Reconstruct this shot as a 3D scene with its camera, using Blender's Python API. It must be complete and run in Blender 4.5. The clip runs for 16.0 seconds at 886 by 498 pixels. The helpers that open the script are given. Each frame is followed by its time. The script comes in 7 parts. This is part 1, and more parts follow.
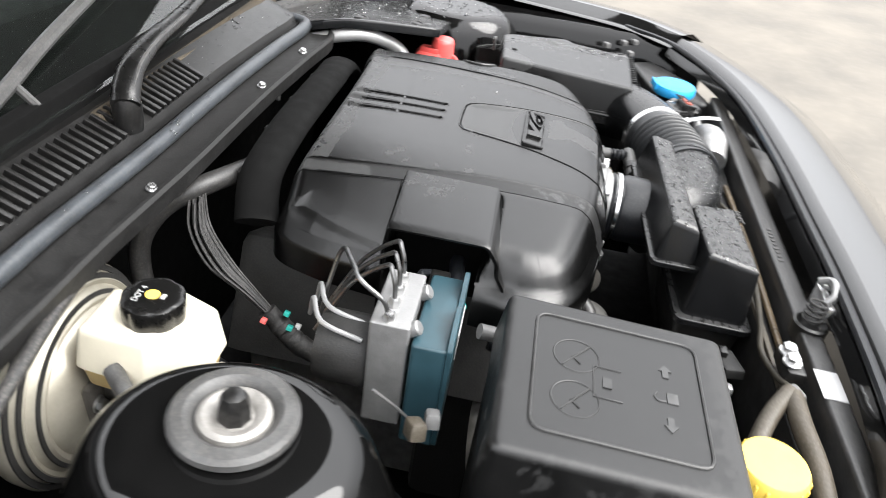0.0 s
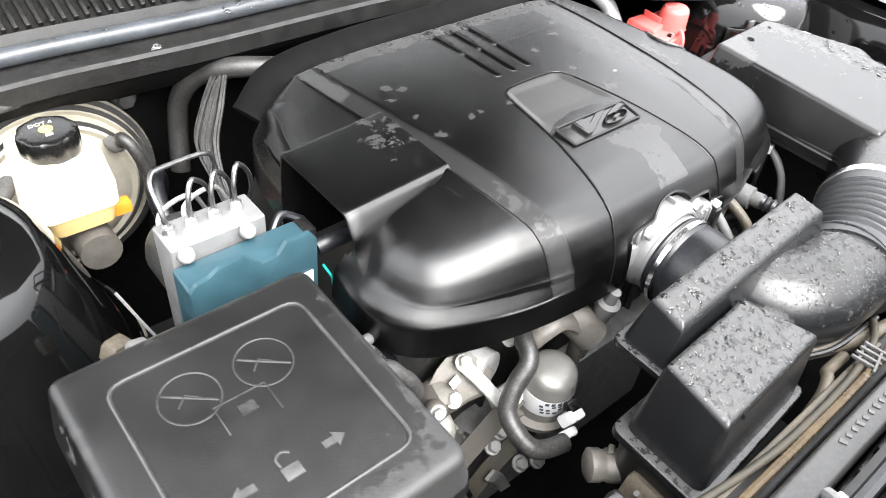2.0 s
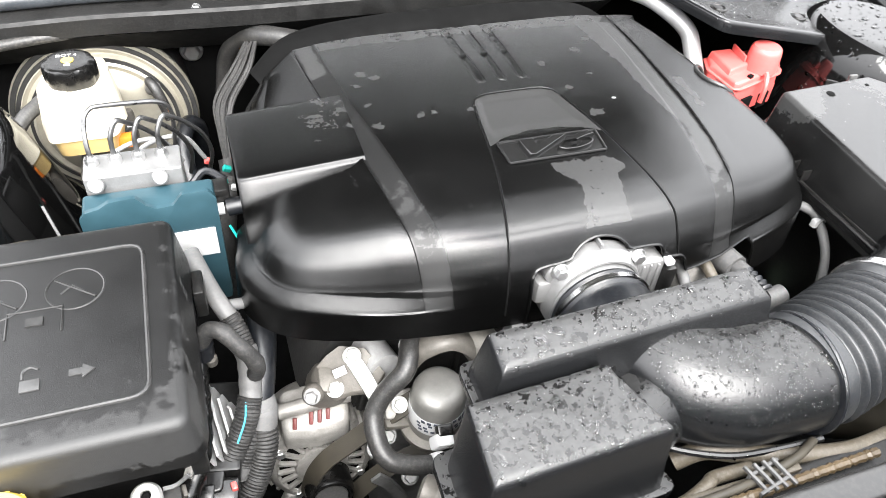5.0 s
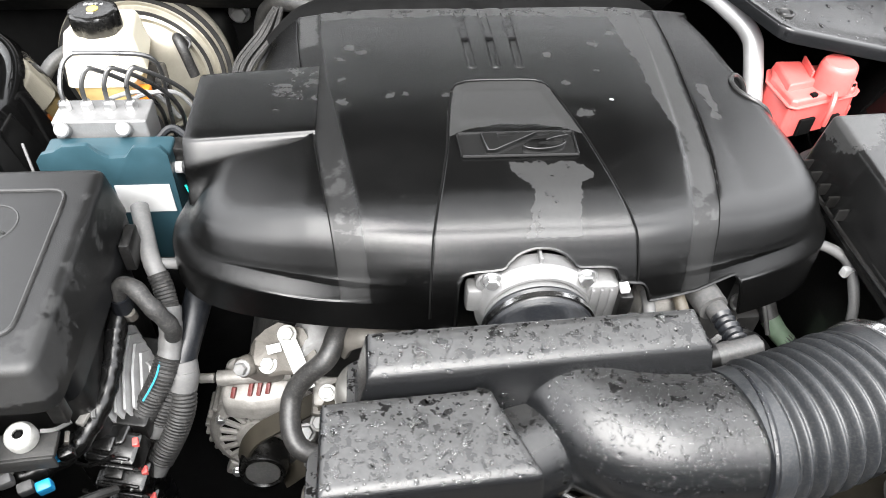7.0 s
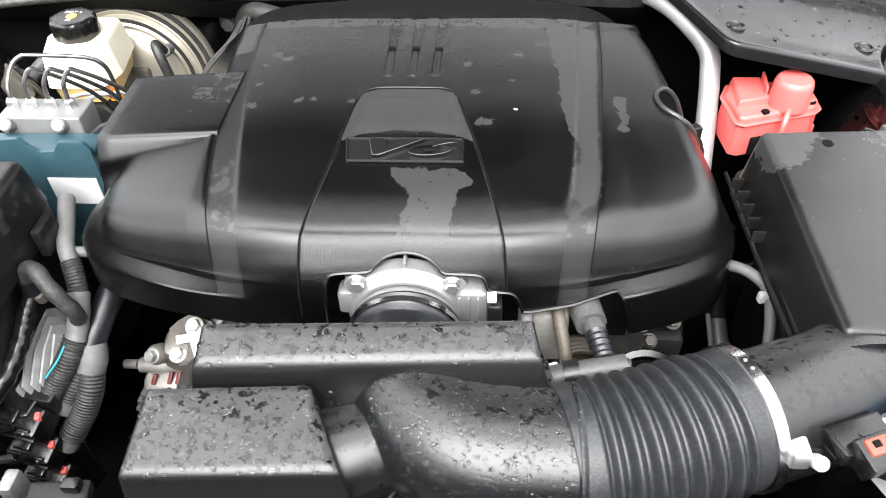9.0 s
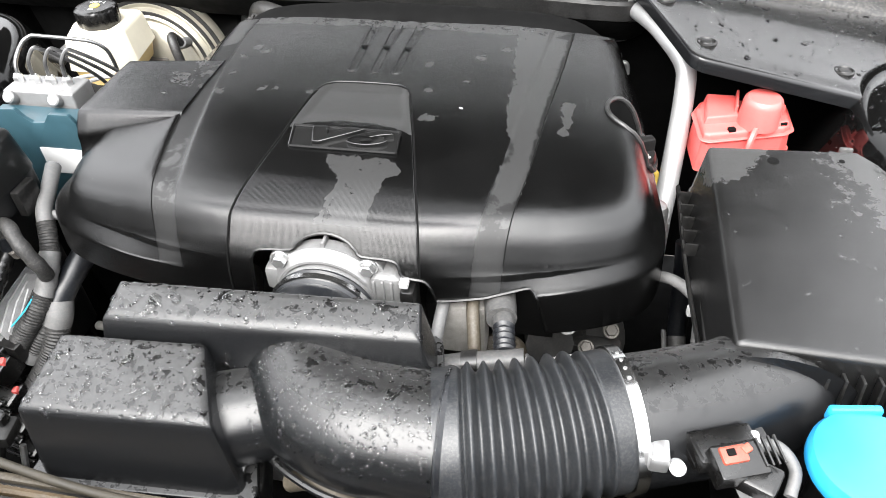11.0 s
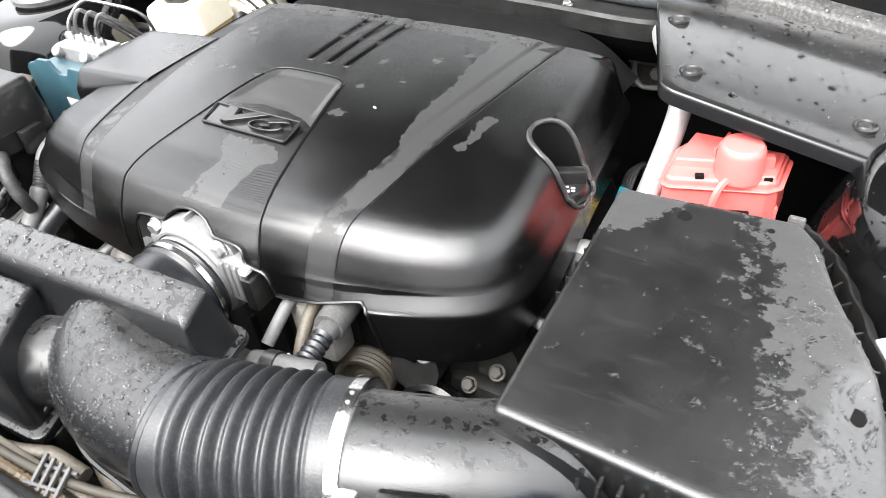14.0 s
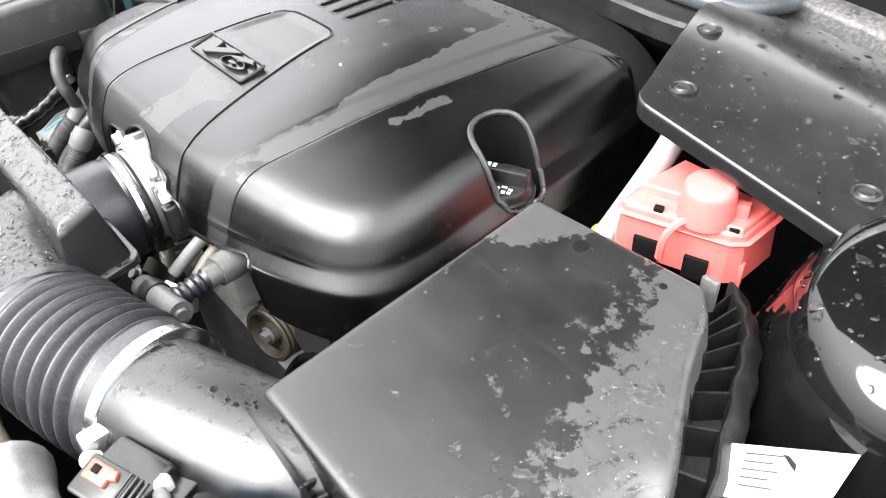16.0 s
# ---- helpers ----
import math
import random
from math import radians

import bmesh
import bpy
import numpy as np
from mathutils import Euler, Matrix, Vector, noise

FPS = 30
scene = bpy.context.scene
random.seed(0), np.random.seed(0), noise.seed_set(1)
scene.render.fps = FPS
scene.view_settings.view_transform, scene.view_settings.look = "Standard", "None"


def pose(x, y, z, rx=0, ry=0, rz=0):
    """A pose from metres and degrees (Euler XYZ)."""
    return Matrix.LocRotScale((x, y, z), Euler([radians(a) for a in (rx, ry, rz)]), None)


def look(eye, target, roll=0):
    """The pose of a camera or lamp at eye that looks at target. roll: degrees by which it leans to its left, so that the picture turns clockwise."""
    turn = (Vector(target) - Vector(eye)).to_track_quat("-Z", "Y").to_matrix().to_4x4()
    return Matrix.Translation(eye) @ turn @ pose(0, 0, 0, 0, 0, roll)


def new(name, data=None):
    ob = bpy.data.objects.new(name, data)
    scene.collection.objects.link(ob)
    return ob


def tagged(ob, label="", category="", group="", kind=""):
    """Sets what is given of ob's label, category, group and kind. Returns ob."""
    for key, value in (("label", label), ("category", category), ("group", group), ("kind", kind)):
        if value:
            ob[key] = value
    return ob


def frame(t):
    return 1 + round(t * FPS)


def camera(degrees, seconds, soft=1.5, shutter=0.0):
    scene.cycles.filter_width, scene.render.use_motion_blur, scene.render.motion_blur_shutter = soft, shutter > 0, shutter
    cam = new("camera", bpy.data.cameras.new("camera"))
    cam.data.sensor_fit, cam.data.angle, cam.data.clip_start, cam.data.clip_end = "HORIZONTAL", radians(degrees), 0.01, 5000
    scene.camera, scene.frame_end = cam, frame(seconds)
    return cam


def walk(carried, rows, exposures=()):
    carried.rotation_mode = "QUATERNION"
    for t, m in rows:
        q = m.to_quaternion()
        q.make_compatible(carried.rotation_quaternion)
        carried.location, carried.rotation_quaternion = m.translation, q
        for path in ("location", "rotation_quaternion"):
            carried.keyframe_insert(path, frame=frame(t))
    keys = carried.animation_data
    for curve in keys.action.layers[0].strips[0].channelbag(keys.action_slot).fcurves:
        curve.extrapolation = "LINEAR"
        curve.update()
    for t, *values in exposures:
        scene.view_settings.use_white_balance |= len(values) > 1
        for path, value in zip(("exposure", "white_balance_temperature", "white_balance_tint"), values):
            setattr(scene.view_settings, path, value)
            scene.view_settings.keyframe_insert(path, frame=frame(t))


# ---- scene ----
cam = camera(62.8, 16.0, 0.6, 0.4)
PATH = [
    (0, (-0.947, 0.013, 1.325), (0.701, 0.215, 0.209), 4.3),
    (0.2, (-0.904, -0.072, 1.3), (0.709, 0.316, 0.183), 3.7),
    (0.4, (-0.858, -0.16, 1.323), (0.657, 0.381, 0.135), 4.0),
    (0.5, (-0.837, -0.193, 1.322), (0.656, 0.414, 0.137), 3.7),
    (0.6, (-0.817, -0.216, 1.325), (0.663, 0.425, 0.142), 4.2),
    (1, (-0.738, -0.288, 1.292), (0.628, 0.544, 0.09), 2.7),
    (1.5, (-0.651, -0.343, 1.28), (0.575, 0.641, 0.043), 4.7),
    (2, (-0.578, -0.395, 1.278), (0.461, 0.765, 0.023), 3.2),
    (2.5, (-0.504, -0.443, 1.282), (0.401, 0.804, 0.007), 3.6),
    (3, (-0.455, -0.483, 1.286), (0.346, 0.838, 0.015), 2.9),
    (3.5, (-0.422, -0.529, 1.28), (0.308, 0.845, 0.024), 3.0),
    (4, (-0.389, -0.547, 1.284), (0.271, 0.864, 0.03), 2.9),
    (4.2, (-0.373, -0.545, 1.283), (0.27, 0.879, 0.035), 2.9),
    (6.3, (-0.203, -0.523, 1.261), (0.1, 0.956, -0.051), 3.2),
    (6.5, (-0.181, -0.526, 1.258), (0.088, 0.961, -0.052), 3.3),
    (7, (-0.124, -0.534, 1.259), (0.038, 0.972, -0.047), 2.1),
    (7.5, (-0.074, -0.537, 1.257), (0.009, 0.969, -0.057), 1.6),
    (8, (-0.028, -0.535, 1.252), (-0.004, 0.979, -0.055), 0.4),
    (8.5, (0.015, -0.538, 1.254), (-0.02, 0.996, -0.028), -0.4),
    (9, (0.066, -0.549, 1.256), (-0.027, 0.99, -0.018), -1.2),
    (9.5, (0.115, -0.573, 1.254), (-0.048, 0.974, -0.003), -1.2),
    (10, (0.142, -0.583, 1.254), (-0.036, 0.971, 0.008), -1.3),
    (10.2, (0.154, -0.581, 1.255), (-0.035, 0.975, 0.011), -1.0),
    (12.3, (0.308, -0.525, 1.228), (-0.24, 0.973, 0.021), -2.7),
    (12.5, (0.327, -0.514, 1.229), (-0.247, 0.969, 0.016), -2.5),
    (13, (0.386, -0.487, 1.223), (-0.282, 0.961, 0.016), -2.3),
    (13.5, (0.441, -0.457, 1.218), (-0.323, 0.951, 0.021), -2.4),
    (14, (0.496, -0.427, 1.214), (-0.379, 0.92, 0.023), -3.7),
    (14.5, (0.56, -0.399, 1.215), (-0.449, 0.835, 0.007), -3.7),
    (15, (0.604, -0.37, 1.213), (-0.487, 0.812, 0.023), -4.0),
    (15.5, (0.629, -0.316, 1.201), (-0.503, 0.817, 0.003), -1.9),
    (16, (0.644, -0.255, 1.195), (-0.559, 0.75, -0.048), -0.6),
]
EXPOSURES = [(0.0, 1.62), (0.5, 1.97), (1.5, 2.40), (2.5, 2.42), (3.5, 2.42), (7.0, 2.10), (9.0, 1.96), (12.5, 2.22), (15.0, 2.50), (16.0, 2.60)]
walk(cam, [(t, look(eye, target, roll)) for t, eye, target, roll in PATH], EXPOSURES)

# ---------- world and light ----------
world = bpy.data.worlds.new("world")
scene.world = world
world.use_nodes = True
wn = world.node_tree.nodes
sky = wn.new("ShaderNodeTexSky")
sky.sky_type = "NISHITA"
sky.sun_disc = False
sky.sun_elevation = radians(47)
sky.sun_rotation = radians(188)
sky.air_density, sky.dust_density, sky.ozone_density = 1.0, 4.0, 1.0
wn["Background"].inputs["Strength"].default_value = 0.15
haze = wn.new("ShaderNodeHueSaturation")
haze.inputs["Saturation"].default_value = 0.4
world.node_tree.links.new(sky.outputs["Color"], haze.inputs["Color"])
cloud = wn.new("ShaderNodeMix")
cloud.data_type = "RGBA"
cloud.inputs[0].default_value = 0.85
way = wn.new("ShaderNodeTexCoord")
split = wn.new("ShaderNodeSeparateXYZ")
world.node_tree.links.new(way.outputs["Generated"], split.inputs[0])
dome = wn.new("ShaderNodeValToRGB")
dome.color_ramp.elements[0].position, dome.color_ramp.elements[1].position = 0.0, 1.0
dome.color_ramp.elements[0].color, dome.color_ramp.elements[1].color = (0.17, 0.172, 0.18, 1), (0.97, 0.98, 1.0, 1)
for at_z, value in ((0.35, 0.50), (0.62, 0.80)):
    dome.color_ramp.elements.new(at_z).color = (value * 0.985, value * 0.99, value * 1.01, 1)
world.node_tree.links.new(split.outputs["Z"], dome.inputs["Fac"])
bright = wn.new("ShaderNodeVectorMath")
bright.operation = "SCALE"
bright.inputs["Scale"].default_value = 12.5
world.node_tree.links.new(dome.outputs["Color"], bright.inputs[0])
world.node_tree.links.new(haze.outputs["Color"], cloud.inputs[6])
world.node_tree.links.new(bright.outputs["Vector"], cloud.inputs[7])
world.node_tree.links.new(cloud.outputs[2], wn["Background"].inputs["Color"])

sun = new("sun", bpy.data.lights.new("sun", "SUN"))
sun.data.energy, sun.data.angle, sun.data.color = 2.2, radians(50), (1.0, 0.985, 0.96)
sun.matrix_world = look((-0.2, -1.5, 2.0), (0, 0, 0.4))

# ---------- bay frame: origin on the badge of the engine cover, tilted with the car ----------
BAY = pose(0, 0, 0.9, 4, 0, 0)
PLACE = {}


# ---------- mesh tools ----------
def link_mesh(name, bm, mat, smooth=True):
    bmesh.ops.recalc_face_normals(bm, faces=bm.faces)
    me = bpy.data.meshes.new(name)
    bm.to_mesh(me)
    bm.free()
    if smooth:
        for p in me.polygons:
            p.use_smooth = True
        me.set_sharp_from_angle(angle=radians(38))
    me.materials.append(mat)
    return new(name, me)


def thing(name, loc, label, category, group="", kind=""):
    """An Empty at loc (bay frame) that carries its parts."""
    ob = new(name)
    ob.empty_display_size = 0.02
    ob.matrix_basis = BAY @ Matrix.Translation(loc)
    PLACE[ob] = Vector(loc)
    return tagged(ob, label, category, group, kind)


def part(name, bm, mat, parent, label=""):
    """Links a bmesh drawn in the bay frame as one mesh under a thing or under a part."""
    loc = PLACE[parent]
    bm.transform(Matrix.Translation(-loc))
    ob = link_mesh(name, bm, mat)
    ob.parent = parent
    PLACE[ob] = loc
    return tagged(ob, label)


def solo(name, bm, mat, loc, label, category, group="", kind=""):
    """A thing that is one mesh."""
    bm.transform(Matrix.Translation(-Vector(loc)))
    ob = link_mesh(name, bm, mat)
    ob.matrix_basis = BAY @ Matrix.Translation(loc)
    PLACE[ob] = Vector(loc)
    return tagged(ob, label, category, group, kind)


def smooth01(a, b, x):
    t = min(1.0, max(0.0, (x - a) / (b - a)))
    return t * t * (3 - 2 * t)


def ring_loft(rings, cap0=True, cap1=True, bm=None, closed=True):
    bm = bm or bmesh.new()
    rows = [[bm.verts.new(p) for p in ring] for ring in rings]
    n = len(rows[0])
    for a, b in zip(rows, rows[1:]):
        for i in range(n if closed else n - 1):
            j = (i + 1) % n
            bm.faces.new((a[i], a[j], b[j], b[i]))
    if cap0:
        bm.faces.new(rows[0][::-1])
    if cap1:
        bm.faces.new(rows[-1])
    return bm


def rpoly(poly, r, inset=0.0, n=4):
    """A polygon in plan (counter-clockwise) with rounded corners, moved inwards."""
    m, out = len(poly), []
    pts = [Vector(p).to_2d() for p in poly]
    lines = []
    for i in range(m):
        d = (pts[(i + 1) % m] - pts[i]).normalized()
        nrm = Vector((-d.y, d.x))
        lines.append((pts[i] + nrm * inset, d))
    for i in range(m):
        (p, d), (q, e) = lines[i - 1], lines[i]
        cr = d.x * e.y - d.y * e.x
        w = q - p
        c = p + d * ((w.x * e.y - w.y * e.x) / cr) if abs(cr) > 1e-6 else q
        rr = max(r - inset, r * 0.15)
        ang = math.acos(max(-1, min(1, d.dot(e))))
        cut = rr * math.tan(ang / 2)
        a, b = c - d * cut, c + e * cut
        for k in range(n + 1):
            t = k / n
            out.append(a * (1 - t) ** 2 + c * 2 * t * (1 - t) + b * t * t)
    return out


def polybox(poly, z0, ztop, r=0.01, bev=0.004, draft=0.0, bm=None, n=4, steps=4, fine=0.0, fill=0):
    """A rounded, drafted box over a plan; ztop is a height or a function of x and y. fine: longest edge piece; fill: rings on the top."""
    zt = ztop if callable(ztop) else (lambda x, y: ztop)
    first = rpoly(poly, r, 0, n)
    cuts = [max(1, math.ceil((first[(i + 1) % len(first)] - p).length / fine)) if fine else 1 for i, p in enumerate(first)]

    def outline(inset):
        ring = rpoly(poly, r, inset, n)
        return [p.lerp(ring[(i + 1) % len(ring)], k / cuts[i]) for i, p in enumerate(ring) for k in range(cuts[i])]

    rings = []
    for inset, dz in [(0.0, None), (draft * 0.5, 0.5)] + [
        (draft + bev * (1 - math.cos(math.pi / 2 * k / steps)), -bev + bev * math.sin(math.pi / 2 * k / steps)) for k in range(steps + 1)
    ]:
        ring = []
        for p in outline(inset):
            top = zt(p.x, p.y)
            z = z0 if dz is None else (z0 + (top - bev - z0) * 0.5 if dz == 0.5 else top + dz)
            ring.append((p.x, p.y, z))
        rings.append(ring)
    if fill:
        last = [Vector(p) for p in rings[-1]]
        mid = sum(last, Vector()) / len(last)
        for k in range(1, fill):
            ring = [p.lerp(mid, k / fill) for p in last]
            rings.append([(p.x, p.y, zt(p.x, p.y)) for p in ring])
    return ring_loft(rings, bm=bm)


def rect(x0, x1, y0, y1):
    return [(x0, y0), (x1, y0), (x1, y1), (x0, y1)]


def block(c, size, bev=0.003, rot=(0, 0, 0), bm=None):
    """A bevelled block about c."""
    x, y, z = (s / 2 for s in size)
    tmp = polybox(rect(-x, x, -y, y), -z, z, r=bev, bev=bev, n=2, steps=2)
    tmp.transform(Matrix.Translation(c) @ Euler([radians(a) for a in rot]).to_matrix().to_4x4())
    return merge(bm, tmp)


def merge(bm, tmp):
    if bm is None:
        return tmp
    me = bpy.data.meshes.new("tmp")
    tmp.to_mesh(me)
    tmp.free()
    bm.from_mesh(me)
    bpy.data.meshes.remove(me)
    return bm


def curve_points(pts, sub=6, closed=False):
    pts = [Vector(p) for p in pts]
    n, out = len(pts), []
    for i in range(n if closed else n - 1):
        if closed:
            a, b, c, d = pts[i - 1], pts[i], pts[(i + 1) % n], pts[(i + 2) % n]
        else:
            b, c = pts[i], pts[i + 1]
            a = pts[i - 1] if i else b * 2 - c
            d = pts[i + 2] if i + 2 < n else c * 2 - b
        for k in range(sub):
            t = k / sub
            out.append(0.5 * (2 * b + (c - a) * t + (2 * a - 5 * b + 4 * c - d) * t * t + (3 * b - a - 3 * c + d) * t**3))
    if not closed:
        out.append(pts[-1])
    return out


def tube(pts, r, seg=10, sub=6, bm=None, rfun=None, flat=1.0):
    """A round hose, pipe or wire along a smooth line; rfun(s) scales the radius at length s."""
    line = curve_points(pts, sub) if sub > 1 else [Vector(p) for p in pts]
    tang = [(line[min(i + 1, len(line) - 1)] - line[max(i - 1, 0)]).normalized() for i in range(len(line))]
    up = Vector((0, 0, 1)) if abs(tang[0].z) < 0.9 else Vector((1, 0, 0))
    side = tang[0].cross(up).normalized()
    rings, s = [], 0.0
    for i, (p, t) in enumerate(zip(line, tang)):
        side = (side - t * side.dot(t)).normalized()
        upv = t.cross(side)
        if i:
            s += (p - line[i - 1]).length
        rr = r * (rfun(s) if rfun else 1.0)
        rings.append([p + side * math.cos(a) * rr + upv * math.sin(a) * rr * flat for a in (2 * math.pi * k / seg for k in range(seg))])
    return ring_loft(rings, bm=bm)


def lathe(profile, centre, axis=(0, 0, 1), seg=24, bm=None):
    """Turns (radius, height) pairs about an axis through centre."""
    q = Vector((0, 0, 1)).rotation_difference(Vector(axis).normalized())
    c = Vector(centre)
    rings = [[c + q @ Vector((r * math.cos(a), r * math.sin(a), h)) for a in (2 * math.pi * k / seg for k in range(seg))] for r, h in profile]
    return ring_loft(rings, bm=bm)


def disc(centre, r, h, axis=(0, 0, 1), seg=20, bev=0.0015, bm=None):
    return lathe([(r * 0.98, 0), (r, bev), (r, h - bev), (r - bev, h)], centre, axis, seg, bm)


def bolt(centre, axis=(0, 0, 1), r=0.007, bm=None):
    """Flange bolt: washer and hexagon head."""
    bm = disc(centre, r * 1.35, r * 0.35, axis, 16, r * 0.1, bm)
    a = Vector(axis).normalized()
    return lathe([(r, 0), (r, r * 0.8), (r * 0.85, r * 0.95)], Vector(centre) + a * r * 0.33, axis, 6, bm)


def in_poly(x, y, poly):
    inside = False
    for (x0, y0), (x1, y1) in zip(poly, poly[1:] + poly[:1]):
        if (y0 > y) != (y1 > y) and x < (x1 - x0) * (y - y0) / (y1 - y0) + x0:
            inside = not inside
    return inside


def stain(ob, fun):
    """Stores fun(x, y, z), in the bay frame, as the attribute that lays out the dust."""
    loc = PLACE[ob]
    at = ob.data.attributes.new("dust", "FLOAT", "POINT")
    for i, v in enumerate(ob.data.vertices):
        at.data[i].value = fun(v.co.x + loc.x, v.co.y + loc.y, v.co.z + loc.z)


def strip(poly, z, th, bm=None):
    """A flat sheet of any plan outline at height z."""
    rings = [[(x, y, z) for x, y in poly], [(x, y, z + th) for x, y in poly]]
    return ring_loft(rings, bm=bm)


def lettering(word, size, depth, m, shear=0.0, bevel=0.0, grow=0.0):
    """Raised letters in the built-in font, as a mesh moved by m."""
    cu = bpy.data.curves.new("letter", "FONT")
    cu.body, cu.size, cu.extrude, cu.shear, cu.bevel_depth, cu.offset = word, size, depth, shear, bevel, grow
    tmp = new("tmp", cu)
    me = bpy.data.meshes.new_from_object(tmp.evaluated_get(bpy.context.evaluated_depsgraph_get()))
    bpy.data.objects.remove(tmp)
    bm = bmesh.new()
    bm.from_mesh(me)
    bpy.data.meshes.remove(me)
    bm.transform(m)
    return bm


# ---------- materials ----------
def mat_base(name):
    m = bpy.data.materials.new(name)
    m.use_nodes = True
    nt = m.node_tree
    return m, nt, nt.nodes["Principled BSDF"]


def tex(nt, kind, scale, detail=4.0, rough=0.55, vec=None):
    n = nt.nodes.new(kind)
    if "Scale" in n.inputs:
        n.inputs["Scale"].default_value = scale
    if kind == "ShaderNodeTexNoise":
        n.inputs["Detail"].default_value, n.inputs["Roughness"].default_value = detail, rough
    nt.links.new(vec, n.inputs["Vector"])
    return n


def geo(nt, kind="Object"):
    return nt.nodes.new("ShaderNodeTexCoord").outputs[kind]


def ramp(nt, fac, a, b, lo=(0, 0, 0, 1), hi=(1, 1, 1, 1)):
    n = nt.nodes.new("ShaderNodeValToRGB")
    n.color_ramp.elements[0].position, n.color_ramp.elements[1].position = a, b
    n.color_ramp.elements[0].color, n.color_ramp.elements[1].color = lo, hi
    nt.links.new(fac, n.inputs["Fac"])
    return n.outputs["Color"]


def mix(nt, fac, a, b):
    n = nt.nodes.new("ShaderNodeMix")
    n.data_type = "RGBA"
    for socket, v in ((n.inputs[0], fac), (n.inputs[6], a), (n.inputs[7], b)):
        if isinstance(v, (int, float, tuple)):
            socket.default_value = v
        else:
            nt.links.new(v, socket)
    return n.outputs[2]


def bump(nt, bsdf, height, strength, dist):
    n = nt.nodes.new("ShaderNodeBump")
    n.inputs["Strength"].default_value, n.inputs["Distance"].default_value = strength, dist
    nt.links.new(height, n.inputs["Height"])
    nt.links.new(n.outputs["Normal"], bsdf.inputs["Normal"])


def grey(v, a=1):
    return (v, v, v, a) if isinstance(v, (int, float)) else (*v, a)


def stuff(name, col, rough, metal=0.0, vary=0.35, scale=40, grain=0.0, grain_scale=900, dust=0.0, dustcol=(0.22, 0.2, 0.18), coat=0.0):
    """A surface with colour and gloss variation at two scales, fine grain and some dust."""
    m, nt, b = mat_base(name)
    v = geo(nt)
    big = tex(nt, "ShaderNodeTexNoise", scale, 5, 0.6, v).outputs["Fac"]
    fine = tex(nt, "ShaderNodeTexNoise", scale * 9, 3, 0.6, v).outputs["Fac"]
    c0, c1 = grey(col), grey(col)
    lo = tuple(x * (1 - vary) for x in c0[:3]) + (1,)
    hi = tuple(min(1, x * (1 + vary)) for x in c1[:3]) + (1,)
    c = mix(nt, ramp(nt, big, 0.3, 0.7), lo, hi)
    if dust:
        d = ramp(nt, fine, 0.45, 0.75, grey(0), grey(dust))
        c = mix(nt, d, c, grey(dustcol))
    nt.links.new(c, b.inputs["Base Color"])
    b.inputs["Metallic"].default_value = metal
    nt.links.new(ramp(nt, big, 0.25, 0.75, grey(rough * 0.8), grey(min(1, rough * 1.25))), b.inputs["Roughness"])
    b.inputs["Coat Weight"].default_value = coat
    b.inputs["Coat Roughness"].default_value = 0.04
    if grain:
        g = tex(nt, "ShaderNodeTexNoise", grain_scale, 2, 0.5, v).outputs["Fac"]
        bump(nt, b, g, grain, 0.001)
    return m


def wet_plastic(name, base, dusty, wet_scale, a, b_, rough_dry=0.5, rough_wet=0.12, grain=0.25, drops=True, sheen=0.10):
    """Black moulded plastic with a dusty film, dark wet blotches and beads of water."""
    m, nt, b = mat_base(name)
    v = geo(nt)
    warp = tex(nt, "ShaderNodeTexNoise", wet_scale, 6, 0.62, v).outputs["Fac"]
    wet = ramp(nt, warp, a, b_)
    fine = tex(nt, "ShaderNodeTexNoise", 260, 4, 0.6, v).outputs["Fac"]
    film = mix(nt, ramp(nt, fine, 0.3, 0.8), grey(dusty * 0.7), grey(dusty * 1.3))
    sep = nt.nodes.new("ShaderNodeSeparateXYZ")
    nt.links.new(nt.nodes.new("ShaderNodeNewGeometry").outputs["Normal"], sep.inputs[0])
    settled = ramp(nt, sep.outputs["Z"], 0.62, 0.90)
    side = (base * 1.2, base * 1.25, base * 1.35, 1)
    c = mix(nt, settled, side, mix(nt, wet, film, grey(base)))
    nt.links.new(c, b.inputs["Base Color"])
    r = mix(nt, settled, grey(rough_dry * 0.72), mix(nt, wet, grey(rough_dry), grey(rough_wet)))
    nt.links.new(r, b.inputs["Roughness"])
    g = tex(nt, "ShaderNodeTexNoise", 1400, 2, 0.5, v).outputs["Fac"]
    h = mix(nt, settled, g, mix(nt, 0.25, wet, g)) if drops else g
    # settled dust scatters light at low angles
    nt.links.new(mix(nt, settled, grey(0), mix(nt, wet, grey(sheen), grey(sheen * 0.25))), b.inputs["Sheen Weight"])
    b.inputs["Sheen Roughness"].default_value = 0.35
    bump(nt, b, h, grain, 0.0012)
    return m


